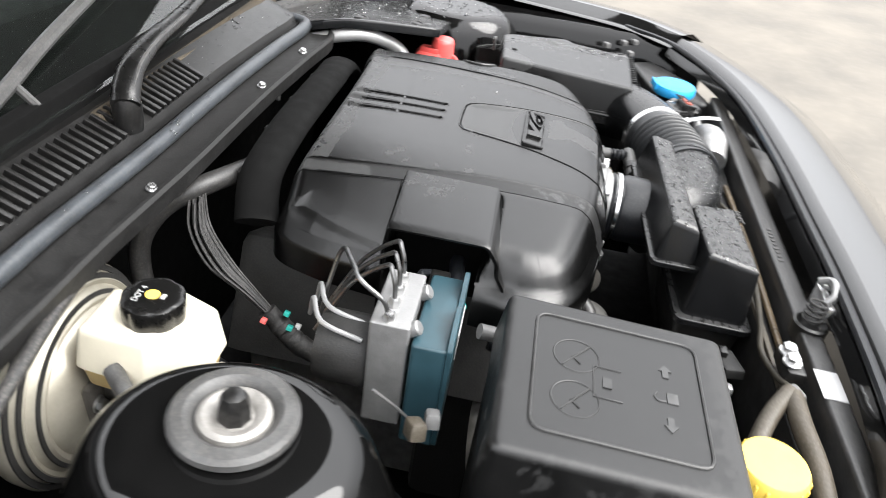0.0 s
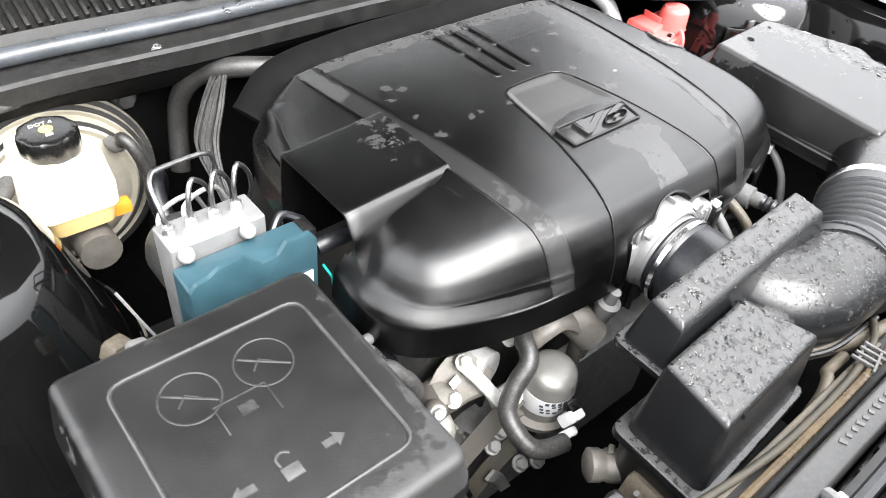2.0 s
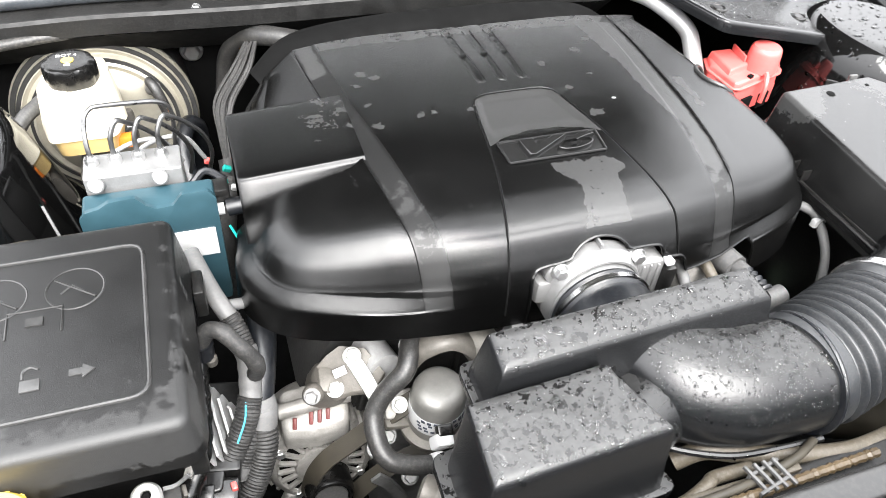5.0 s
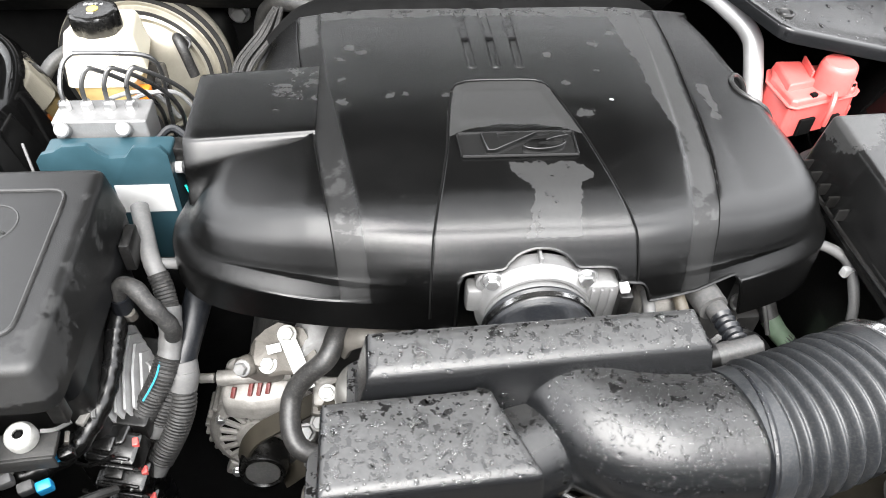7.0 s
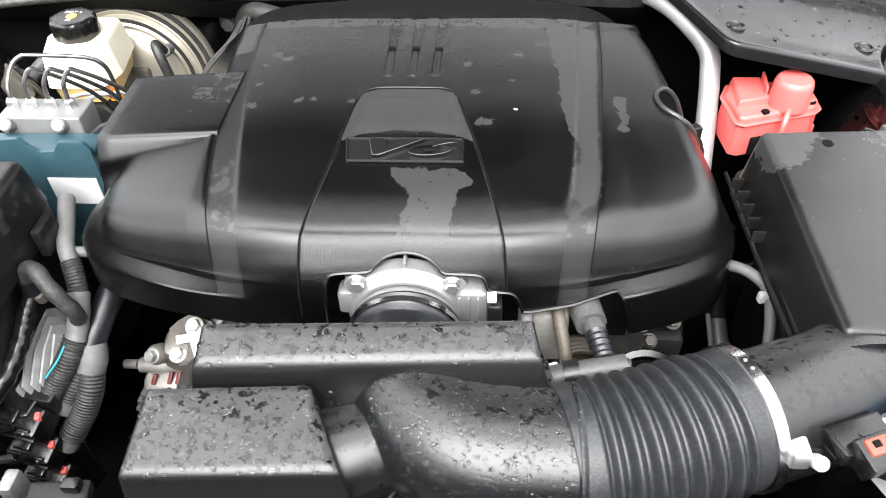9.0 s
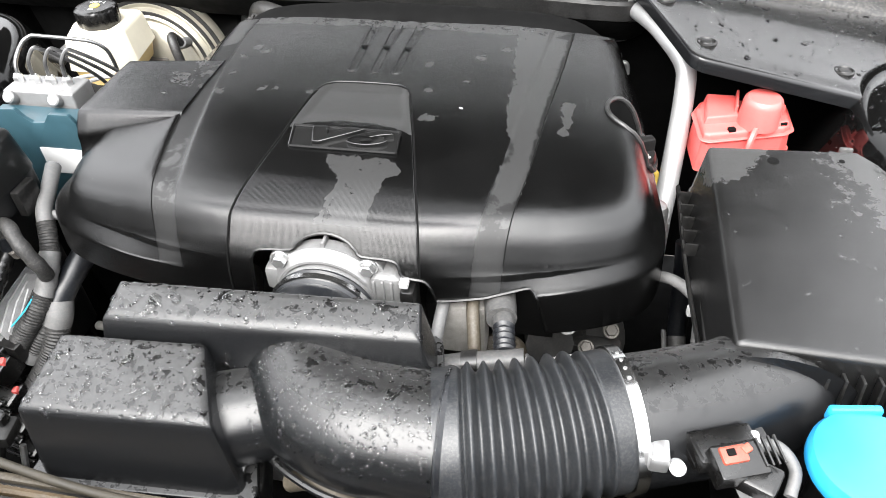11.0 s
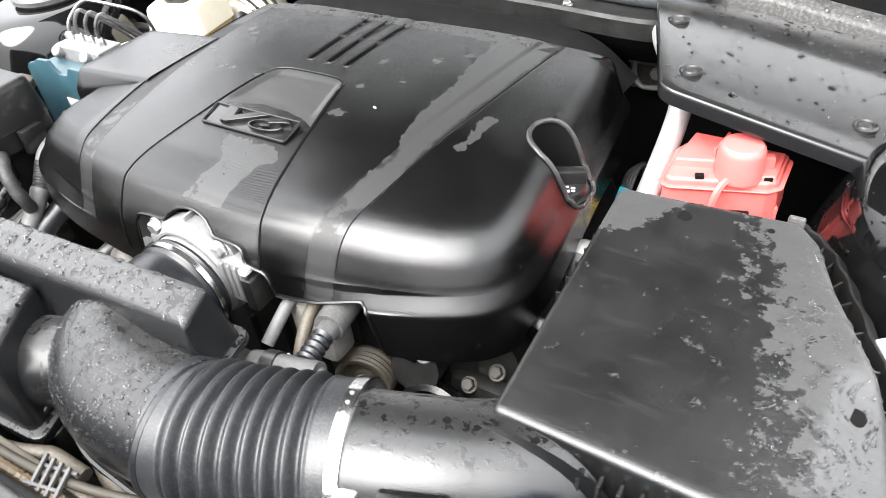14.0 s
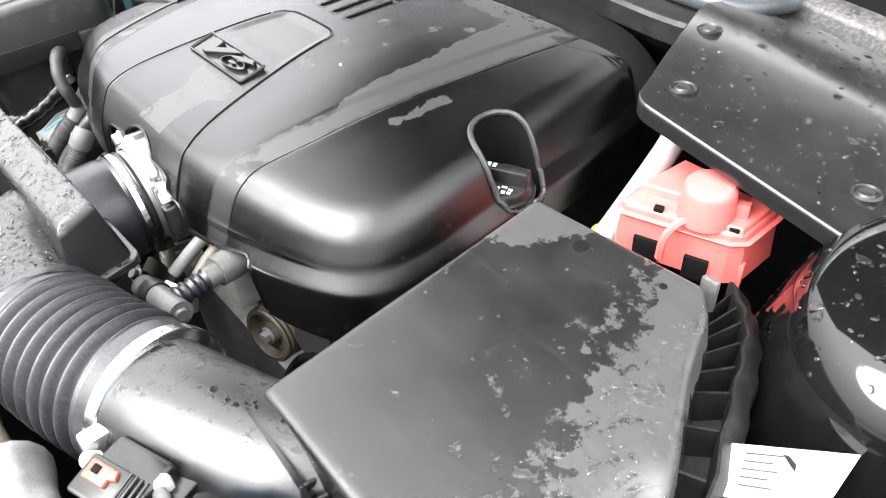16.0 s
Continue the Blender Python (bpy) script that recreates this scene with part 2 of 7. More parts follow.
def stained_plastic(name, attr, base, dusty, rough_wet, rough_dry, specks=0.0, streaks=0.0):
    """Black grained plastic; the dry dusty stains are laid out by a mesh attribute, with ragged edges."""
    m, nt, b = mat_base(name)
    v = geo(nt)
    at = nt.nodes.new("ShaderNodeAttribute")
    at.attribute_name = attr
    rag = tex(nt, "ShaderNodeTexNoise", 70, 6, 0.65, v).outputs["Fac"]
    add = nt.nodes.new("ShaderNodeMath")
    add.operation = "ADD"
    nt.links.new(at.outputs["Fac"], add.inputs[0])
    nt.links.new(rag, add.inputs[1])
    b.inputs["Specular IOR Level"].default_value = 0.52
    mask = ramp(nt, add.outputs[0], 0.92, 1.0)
    if specks:
        # dried splashes, thicker in some places than in others
        vor = tex(nt, "ShaderNodeTexVoronoi", 150, vec=v)
        thick = tex(nt, "ShaderNodeTexNoise", 22, 4, 0.6, v).outputs["Fac"]
        dot = ramp(nt, vor.outputs["Distance"], 0.20, 0.30)
        mask = mix(nt, mask, mix(nt, ramp(nt, thick, 0.52, 0.66), grey(0), mix(nt, dot, grey(specks), grey(0))), grey(1))
    if streaks:
        # wipe marks, long and thin
        turn = nt.nodes.new("ShaderNodeMapping")
        turn.inputs["Rotation"].default_value[2] = radians(35)
        turn.inputs["Scale"].default_value = (24, 150, 24)
        nt.links.new(v, turn.inputs["Vector"])
        wipe = tex(nt, "ShaderNodeTexNoise", 1.0, 5, 0.65, turn.outputs["Vector"]).outputs["Fac"]
        mask = mix(nt, mask, mix(nt, ramp(nt, wipe, 0.54, 0.74), grey(0), grey(streaks)), mix(nt, ramp(nt, wipe, 0.25, 0.5), grey(0.72), grey(1)))
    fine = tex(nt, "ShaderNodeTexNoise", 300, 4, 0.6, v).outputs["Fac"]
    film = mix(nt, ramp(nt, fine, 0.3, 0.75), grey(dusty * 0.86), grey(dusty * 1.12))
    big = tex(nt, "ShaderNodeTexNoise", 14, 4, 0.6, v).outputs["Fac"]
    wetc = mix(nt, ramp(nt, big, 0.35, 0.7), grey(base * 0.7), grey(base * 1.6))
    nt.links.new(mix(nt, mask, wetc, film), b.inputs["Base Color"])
    rr = mix(nt, ramp(nt, big, 0.3, 0.7), grey(rough_wet * 0.85), grey(rough_wet * 1.15))
    matte = nt.nodes.new("ShaderNodeAttribute")
    matte.attribute_name = "matte"
    rr = mix(nt, matte.outputs["Fac"], rr, grey(0.5))
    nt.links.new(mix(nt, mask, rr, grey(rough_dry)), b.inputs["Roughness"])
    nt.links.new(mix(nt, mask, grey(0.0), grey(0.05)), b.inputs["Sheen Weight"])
    b.inputs["Sheen Roughness"].default_value = 0.3
    g = tex(nt, "ShaderNodeTexNoise", 1500, 3, 0.6, v).outputs["Fac"]
    # woven grain on the middle of the front, where the attribute asks for it
    weave = nt.nodes.new("ShaderNodeAttribute")
    weave.attribute_name = "weave"
    wave = tex(nt, "ShaderNodeTexWave", 520, vec=v)
    wave.bands_direction = "DIAGONAL"
    g = mix(nt, weave.outputs["Fac"], g, wave.outputs["Color"])
    bump(nt, b, g, 0.34, 0.0006)
    return m


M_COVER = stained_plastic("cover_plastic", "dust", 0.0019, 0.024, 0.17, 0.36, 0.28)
M_BOX = wet_plastic("intake_plastic", 0.005, 0.030, 130, 0.545, 0.575, 0.36, 0.12, 0.12)
M_PIPE = wet_plastic("duct_plastic", 0.005, 0.013, 110, 0.555, 0.60, 0.29, 0.12, 0.12)
M_PANEL = wet_plastic("panel_plastic", 0.007, 0.011, 14, 0.40, 0.70, 0.20, 0.13, 0.06, False)
M_PAD = stuff("brown_felt", (0.055, 0.043, 0.028), 0.85, grain=0.3, grain_scale=300)
M_AIR = stained_plastic("airbox_plastic", "dust", 0.007, 0.036, 0.20, 0.33, 0.5, 0.22)
M_LIDTOP = stained_plastic("lid_top_plastic", "dust", 0.004, 0.017, 0.36, 0.5)
# blue-grey holds the sky's reflection on the rubber, put into the base colour
M_SEAL = stuff("seal_rubber", (0.036, 0.041, 0.047), 0.36, vary=0.25, scale=30, dust=0.12)
M_LID = wet_plastic("lid_plastic", 0.004, 0.010, 26, 0.40, 0.62, 0.5, 0.36, 0.15, False)
M_BLACK = stuff("black_plastic", 0.005, 0.34, grain=0.08, dust=0.06)
# near-black for gaps and recesses: their shade is put into the colour
M_DARK = stuff("cavity_shade", 0.0015, 0.85)
M_RUBBER = stuff("black_rubber", (0.005, 0.006, 0.008), 0.34, grain=0.12, dust=0.06)
M_BELLOWS = stuff("bellows_rubber", (0.010, 0.0115, 0.0135), 0.36, vary=0.12, scale=60, grain=0.12, dust=0.12)
M_GREYRUB = stuff("grey_rubber", 0.055, 0.45, grain=0.15, dust=0.2)
M_PAINT = stuff("black_paint", 0.003, 0.07, vary=0.2)
M_BODY = stuff("body_paint", 0.004, 0.10, vary=0.2, scale=60, dust=0.10, dustcol=(0.12, 0.12, 0.12), coat=1.0)
M_ALU = stuff("cast_aluminium", 0.23, 0.42, 0.5, 0.12, 60, grain=0.25, grain_scale=500, dust=0.12)
M_STEEL = stuff("zinc_steel", 0.55, 0.3, 0.9, 0.15)
M_DULL = stuff("dull_metal", 0.28, 0.5, 0.7, 0.3, 50, grain=0.3, grain_scale=400, dust=0.3)
M_PIPEALU = stuff("aluminium_pipe", 0.40, 0.42, 0.5, 0.1, 30)
M_RED = stuff("red_plastic", (0.70, 0.115, 0.105), 0.35, vary=0.1, dust=0.06)
M_GOLD = stuff("tarnished_braid", (0.06, 0.04, 0.018), 0.5, vary=0.3, dust=0.2)
M_COWL = stuff("dusty_cowl", 0.022, 0.5, vary=0.25, scale=30, dust=0.3)
M_FIN = stuff("dull_fins", 0.34, 0.5, 0.15, 0.2, 60, grain=0.2, dust=0.2)
# grime plus the shade of deep places, both in one dark colour
M_GRIMESHADE = stuff("shaded_grimy_casting", 0.022, 0.55, 0.2, 0.3, 50, grain=0.3, grain_scale=350, dust=0.25, dustcol=(0.07, 0.062, 0.05))
M_CASE = stuff("alternator_casting", (0.27, 0.26, 0.245), 0.5, 0.3, 0.25, 70, grain=0.3, grain_scale=450, dust=0.25, dustcol=(0.16, 0.14, 0.12))
M_COPPER = stuff("red_winding", (0.11, 0.012, 0.010), 0.5, vary=0.3, dust=0.2)
M_CAST = stuff("weathered_casting", (0.10, 0.093, 0.083), 0.5, 0.25, 0.25, 70, grain=0.3, grain_scale=450, dust=0.35, dustcol=(0.16, 0.14, 0.12))
M_CAN = stuff("grey_can", (0.15, 0.147, 0.138), 0.42, 0.4, 0.15, 40, dust=0.15)
M_HOSE = stuff("grey_hose", 0.016, 0.42, vary=0.3, grain=0.15, dust=0.15)
M_JET = stuff("glossy_black_plastic", 0.003, 0.26, vary=0.3, dust=0.03)
M_TEAL = stuff("teal_plastic", (0.020, 0.050, 0.064), 0.38, vary=0.15, grain=0.06)
M_WHITE = stuff("white_label", 0.42, 0.5, vary=0.05)
M_CREAM = stuff("milky_plastic", (0.72, 0.67, 0.54), 0.35, vary=0.05, grain=0.03)
M_FLUID = stuff("fluid_plastic", (0.58, 0.42, 0.18), 0.35, vary=0.1)
M_YELLOW = stuff("yellow_plastic", (0.80, 0.57, 0.10), 0.4, vary=0.1)
M_BLUE = stuff("blue_plastic", (0.02, 0.30, 0.62), 0.35, vary=0.1)
M_ORANGE = stuff("orange_plastic", (0.75, 0.2, 0.02), 0.4, vary=0.1)
M_LOCK = stuff("faded_orange_plastic", (0.27, 0.05, 0.03), 0.4, vary=0.3, scale=80, dust=0.1)
M_BEIGE = stuff("beige_hose", (0.052, 0.043, 0.030), 0.55, vary=0.2, dust=0.2)
M_GREYTAPE = stuff("grey_tape", 0.10, 0.55, vary=0.2, grain=0.2, dust=0.2)
M_LOOM = stuff("loom_tape", 0.016, 0.6, grain=0.3, grain_scale=700, dust=0.15)
M_TAPE = stuff("green_tape", (0.20, 0.29, 0.20), 0.55, vary=0.2, dust=0.2)
M_AQUA = stuff("turquoise_plastic", (0.02, 0.42, 0.52), 0.4, vary=0.1)
M_CYAN = stuff("blue_wire", (0.03, 0.26, 0.36), 0.4, vary=0.1)
M_GREEN = stuff("green_wire", (0.01, 0.32, 0.27), 0.4, vary=0.1)
M_MARK = stuff("pale_print", 0.042, 0.5, vary=0.3, scale=120)
M_ZINC = stuff("dull_zinc", (0.52, 0.52, 0.50), 0.5, 0.5, 0.25, 90, grain=0.2, dust=0.15)
M_TUBE = stuff("dark_steel_pipe", 0.16, 0.3, 0.85, 0.3, 80)
M_BLUEPRINT = stuff("dark_print", (0.03, 0.035, 0.05), 0.5)
# paler plastic; on the fuse lid it carries painted highlights and dust
M_PALE_EDGE = stuff("pale_edge_plastic", 0.020, 0.34, vary=0.4, scale=90, dust=0.4, dustcol=(0.06, 0.058, 0.055))
M_CHROME = stuff("bare_steel", 0.7, 0.18, 1.0, 0.1)
M_RAIL = stuff("dusty_rail", 0.022, 0.36, vary=0.4, scale=22, grain=0.2, grain_scale=300, dust=0.35, dustcol=(0.07, 0.065, 0.06))
M_BELT = stuff("belt_rubber", (0.026, 0.022, 0.015), 0.6, grain=0.2)
M_GROUND = stuff("damp_concrete", (0.115, 0.104, 0.088), 0.8, vary=0.3, scale=2, grain=0.3, grain_scale=120, dust=0.12)
M_LINER = stuff("liner_plastic", 0.003, 0.6, grain=0.2, grain_scale=500, dust=0.05)
M_BOOSTER = stuff("plated_booster", (0.40, 0.375, 0.31), 0.32, 0.45, 0.15, 25, dust=0.1)
M_LETTER = stuff("badge_black", 0.008, 0.2, vary=0.1)


M_PAINT.node_tree.nodes["Principled BSDF"].inputs["Specular IOR Level"].default_value = 0.5
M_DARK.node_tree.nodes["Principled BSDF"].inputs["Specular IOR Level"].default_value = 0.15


def glass_mat():
    m, nt, b = mat_base("windscreen_glass")
    b.inputs["Base Color"].default_value = grey((0.75, 0.85, 0.8))
    b.inputs["Roughness"].default_value = 0.02
    b.inputs["Transmission Weight"].default_value = 1.0
    return m


M_GLASS = glass_mat()


def water_mat():
    m, nt, b = mat_base("water")
    b.inputs["Base Color"].default_value = grey(1.0)
    b.inputs["Roughness"].default_value = 0.02
    b.inputs["IOR"].default_value = 1.33
    b.inputs["Transmission Weight"].default_value = 1.0
    return m


M_WATER = water_mat()

# ---------- ground ----------
def build_ground():
    bm = bmesh.new()
    for x, y in ((-60, -60), (60, -60), (60, 60), (-60, 60)):
        bm.verts.new((x, y, 0))
    bm.faces.new(bm.verts)
    ob = link_mesh("ground", bm, M_GROUND, False)
    tagged(ob, "damp worn concrete floor round the parked car", "ground", kind="structure")


build_ground()


# ---------- car body round the bay ----------
def fender_edge(side):
    """Plan of the bonnet opening's edge from the nose to the cowl."""
    return [(side * x, y) for x, y in ((0.0, -0.386), (0.18, -0.385), (0.40, -0.372), (0.56, -0.335), (0.70, -0.27), (0.775, -0.17), (0.80, 0.0), (0.80, 0.25), (0.78, 0.50), (0.75, 0.75))]


def build_body():
    car = thing("car_body", (0, 0, -0.8), "glossy black painted car body around the open engine bay", "car")
    # wings and nose: an outer skin that rolls over from the opening's edge
    for name, side, cut in (("wing", -1, 4), ("wing", 1, 4)):
        edge = curve_points([(x, y, 0) for x, y in fender_edge(side)[cut:]], 4)
        rings = []
        for k, (off, dz) in enumerate(((-0.016, -0.05), (-0.010, -0.046), (0.0, -0.046), (0.008, -0.034), (0.015, -0.030), (0.06, -0.032), (0.12, -0.06), (0.16, -0.14), (0.17, -0.35), (0.16, -0.5))):
            ring = []
            for i, p in enumerate(edge):
                d = (edge[min(i + 1, len(edge) - 1)] - edge[max(i - 1, 0)]).normalized()
                nrm = Vector((d.y, -d.x, 0)) * side
                lift = 0.035 * smooth01(-0.3, 0.6, p.y)
                ring.append(p + nrm * off + Vector((0, 0, dz + lift + (0.004 if off > 0.01 else 0))))
            rings.append(ring)
        part(name, ring_loft(rings, False, False, closed=False), M_BODY, car)
    full = [(x, y, 0) for x, y in fender_edge(-1)[4::-1]] + [(x, y, 0) for x, y in fender_edge(1)[1:5]]
    edge = curve_points(full, 5)
    rings = []
    for off, dz in ((-0.018, -0.07), (-0.012, -0.052), (0.0, -0.052), (0.006, -0.036), (0.014, -0.030), (0.08, -0.040), (0.16, -0.075), (0.22, -0.16), (0.24, -0.3), (0.23, -0.5)):
        ring = []
        for i, p in enumerate(edge):
            d = (edge[min(i + 1, len(edge) - 1)] - edge[max(i - 1, 0)]).normalized()
            nrm = Vector((d.y, -d.x, 0))
            ring.append(p + nrm * off + Vector((0, 0, dz)))
        rings.append(ring)
    part("nose_panel", ring_loft(rings, False, False, closed=False), M_BODY, car)
    # raised bonnet
    def bonnet_pt(u, v, th):
        x = -0.79 + 1.58 * u
        bow = 0.05 * (1 - (2 * u - 1) ** 2)
        a = radians(58)
        d = v * 1.16
        return (x * (1 - 0.12 * v), 0.72 - d * math.cos(a) + (bow + th) * math.sin(a), 0.24 + d * math.sin(a) + (bow + th) * math.cos(a))
    rings = []
    for v in [i / 12 for i in range(13)]:
        rings.append([bonnet_pt(u / 12, v, 0) for u in range(13)] + [bonnet_pt(u / 12, v, 0.03) for u in range(12, -1, -1)])
    part("bonnet", ring_loft(rings), M_LINER, car, "dark lined underside of the raised bonnet")
    # weather seals
    part("bonnet_seal", tube([(x, y + 0.006 if abs(x) < 0.5 else y, -0.045) for x, y in fender_edge(-1)[5:0:-1]] + [(x, y + 0.006, -0.045) for x, y in fender_edge(1)[0:6]], 0.006, 8, 5), M_RUBBER, car)
    # radiator support rails
    part("radiator_rail", polybox(rect(-0.60, 0.52, -0.362, -0.335), -0.14, -0.082, 0.006, 0.005), M_RAIL, car, "dusty black plastic radiator top rail")
    part("radiator_shroud", polybox(rect(-0.62, 0.60, -0.333, -0.305), -0.34, -0.115, 0.004, 0.004), M_LINER, car)
    part("grille_ledge", polybox(rect(-0.62, 0.62, -0.386, -0.364), -0.22, -0.118, 0.003, 0.003), M_RAIL, car)
    for i in range(34):
        x = -0.60 + i * 0.036
        part("ledge_rib", block((x, -0.374, -0.115), (0.005, 0.016, 0.014), 0.001), M_RAIL, car)
    # inner wings
    for side in (-1, 1):
        rings = []
        for x, z in ((0.79, -0.05), (0.755, -0.052), (0.745, -0.07), (0.735, -0.14), (0.70, -0.3), (0.62, -0.55)):
            rings.append([(side * x, y, z) for y in (-0.30, -0.1, 0.1, 0.3, 0.5, 0.7)])
        part("inner_wing", ring_loft(rings, False, False, closed=False), M_PAINT, car)
    for side in (-1, 1):
        wheel = part("wheel", lathe([(0.20, -0.10), (0.30, -0.11), (0.345, -0.08), (0.348, 0.0), (0.345, 0.08), (0.30, 0.11), (0.20, 0.10)], (side * 0.80, 0.205, -0.565), (1, 0, 0), 48), M_RUBBER, car)
        part("rim", lathe([(0.20, -0.09), (0.19, 0.0), (0.20, 0.09)], (side * 0.80, 0.205, -0.565), (1, 0, 0), 32), M_STEEL, wheel)
    # firewall, bay floor and front wall, near-black: the bay's shade is in their colour
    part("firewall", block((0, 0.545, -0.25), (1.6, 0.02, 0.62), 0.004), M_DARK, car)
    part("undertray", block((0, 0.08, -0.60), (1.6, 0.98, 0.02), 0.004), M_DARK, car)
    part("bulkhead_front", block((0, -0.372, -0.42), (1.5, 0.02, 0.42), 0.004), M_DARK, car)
    return car


build_body()


def build_strut_tower(side):
    cx, cy = side * 0.590, 0.205
    t = thing("strut_tower", (cx, cy, -0.5), "glossy black painted suspension strut tower", "strut tower", "strut towers")
    prof = [(0.20, -0.45), (0.160, -0.25), (0.130, -0.14), (0.109, -0.07), (0.098, -0.040), (0.086, -0.024), (0.070, -0.017), (0.05, -0.016)]
    rings = []
    for r, h, _ in curve_points([(r, h, 0) for r, h in prof], 4):
        rings.append([(cx + r * math.cos(a) * 0.95 + side * 0.01, cy + r * math.sin(a) * 1.15, h) for a in (2 * math.pi * k / 96 for k in range(96))])
    part("tower_shell", ring_loft(rings), M_PAINT, t)
    seam = [(cx + 0.152 * math.cos(a) * 0.95 + side * 0.01, cy + 0.152 * math.sin(a) * 1.15, -0.186) for a in (2 * math.pi * k / 60 for k in range(61))]
    part("weld_seam", tube(seam, 0.003, 6, 1), M_PAINT, t)
    if side < 0:
        plate = part("top_mount", lathe([(0.045, -0.016), (0.0495, -0.012), (0.0495, -0.006), (0.046, -0.0025), (0.037, -0.0015), (0.033, -0.004), (0.030, -0.010), (0.001, -0.011)], (cx, cy, 0), seg=40), M_GREYRUB, t, "grey rubber top mount with a steel dish")
        part("mount_dish", lathe([(0.029, -0.0105), (0.028, -0.006), (0.024, -0.0035), (0.019, -0.005), (0.015, -0.009), (0.008, -0.009)], (cx, cy, 0), seg=32), M_CASE, plate)
        part("strut_nut", lathe([(0.013, -0.009), (0.013, 0.000), (0.0115, 0.008), (0.009, 0.014), (0.005, 0.016)], (cx, cy, 0), seg=8), M_BLACK, plate)
    return t


build_strut_tower(-1)
build_strut_tower(1)


# ---------- cowl and windscreen ----------
def build_cowl():
    cowl = thing("cowl_panel", (0, 0.45, 0.0), "black plastic cowl with vent slots and drops of rain", "cowl")
    seal_line = [(-0.80, 0.485, -0.012), (-0.68, 0.465, -0.008), (-0.55, 0.458, -0.004), (-0.44, 0.455, 0.0), (-0.34, 0.451, 0.0), (-0.24, 0.447, 0.0), (-0.12, 0.444, 0.002), (0.0, 0.440, 0.003), (0.14, 0.432, 0.003), (0.24, 0.428, 0.0), (0.285, 0.445, -0.004), (0.31, 0.50, -0.008)]
    part("weather_seal", tube(seal_line, 0.0105, 10, 6), M_SEAL, cowl, "rubber weather seal with the sky's reflection in its grey")
    line = curve_points(seal_line, 4)
    def band(rows):
        return ring_loft([[Vector((p.x, p.y + dy, p.z + dz)) for p in line] for dy, dz in rows], False, False, closed=False)
    part("cowl_lip", band(((-0.050, -0.030), (-0.053, -0.008), (-0.050, -0.004), (-0.045, -0.005), (-0.040, -0.012), (-0.015, -0.014), (0.0, -0.010), (0.02, -0.006), (0.035, -0.012))), M_LINER, cowl)
    # channel below the seal, its shade painted as near-black
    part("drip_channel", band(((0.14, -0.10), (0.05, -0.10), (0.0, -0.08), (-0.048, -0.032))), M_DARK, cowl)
    part("cowl_top", band(((0.012, 0.004), (0.016, 0.0), (0.022, 0.014), (0.060, 0.030), (0.070, 0.034), (0.076, 0.028), (0.13, 0.03))), M_BLACK, cowl)
    for i in range(40):
        x = -0.56 + i * 0.0125
        if -0.235 < x < -0.20:
            continue
        k = min(range(len(line)), key=lambda j: abs(line[j].x - x))
        p = line[k]
        part("vent_rib", block((x, p.y + 0.042, p.z + 0.0245), (0.0055, 0.044, 0.010), 0.001, (23, 0, 0)), M_BLACK, cowl)
    rings = []
    for dy, dz in ((0.0, -0.06), (0.002, -0.004), (0.006, 0.002), (0.03, 0.012), (0.07, 0.028), (0.10, 0.034), (0.105, 0.046), (0.13, 0.050)):
        rings.append([(x, 0.512 + dy - 0.06 * max(0, x - 0.5), -0.012 + dz - 0.17 * max(0, x - 0.33)) for x in (0.24, 0.30, 0.38, 0.46, 0.54, 0.62, 0.70, 0.78)])
    part("cowl_end", ring_loft(rings, False, False, closed=False), M_COWL, cowl, "pale dusty end of the cowl with drops")
    part("flange_edge", tube([(-0.62, 0.386, -0.034), (-0.50, 0.408, -0.030), (-0.42, 0.420, -0.030), (-0.33, 0.434, -0.030), (-0.27, 0.447, -0.032)], 0.0065, 10, 5), M_COWL, cowl, "pale edge of the body flange")
    for p in ((-0.31, 0.416, -0.012), (0.0, 0.410, -0.010), (0.16, 0.402, -0.010)):
        part("cowl_screw", bolt(p, (0, -0.2, 1), 0.005), M_STEEL, cowl)


build_cowl()


def build_windscreen():
    ws = thing("windscreen", (0, 0.66, 0.09), "wet sloping windscreen glass behind the cowl", "windscreen")
    rings = []
    for th in (0, 0.005):
        rings.append([(-0.74, 0.530 + th, 0.040), (0.72, 0.530 + th, 0.040), (0.60, 1.20 + th, 0.46), (-0.60, 1.20 + th, 0.46)])
    pane = part("glass", ring_loft(rings), M_GLASS, ws)
    pane.visible_shadow = False
    part("dashboard", block((0, 0.98, 0.02), (1.4, 0.6, 0.16), 0.02), M_DARK, ws)


build_windscreen()


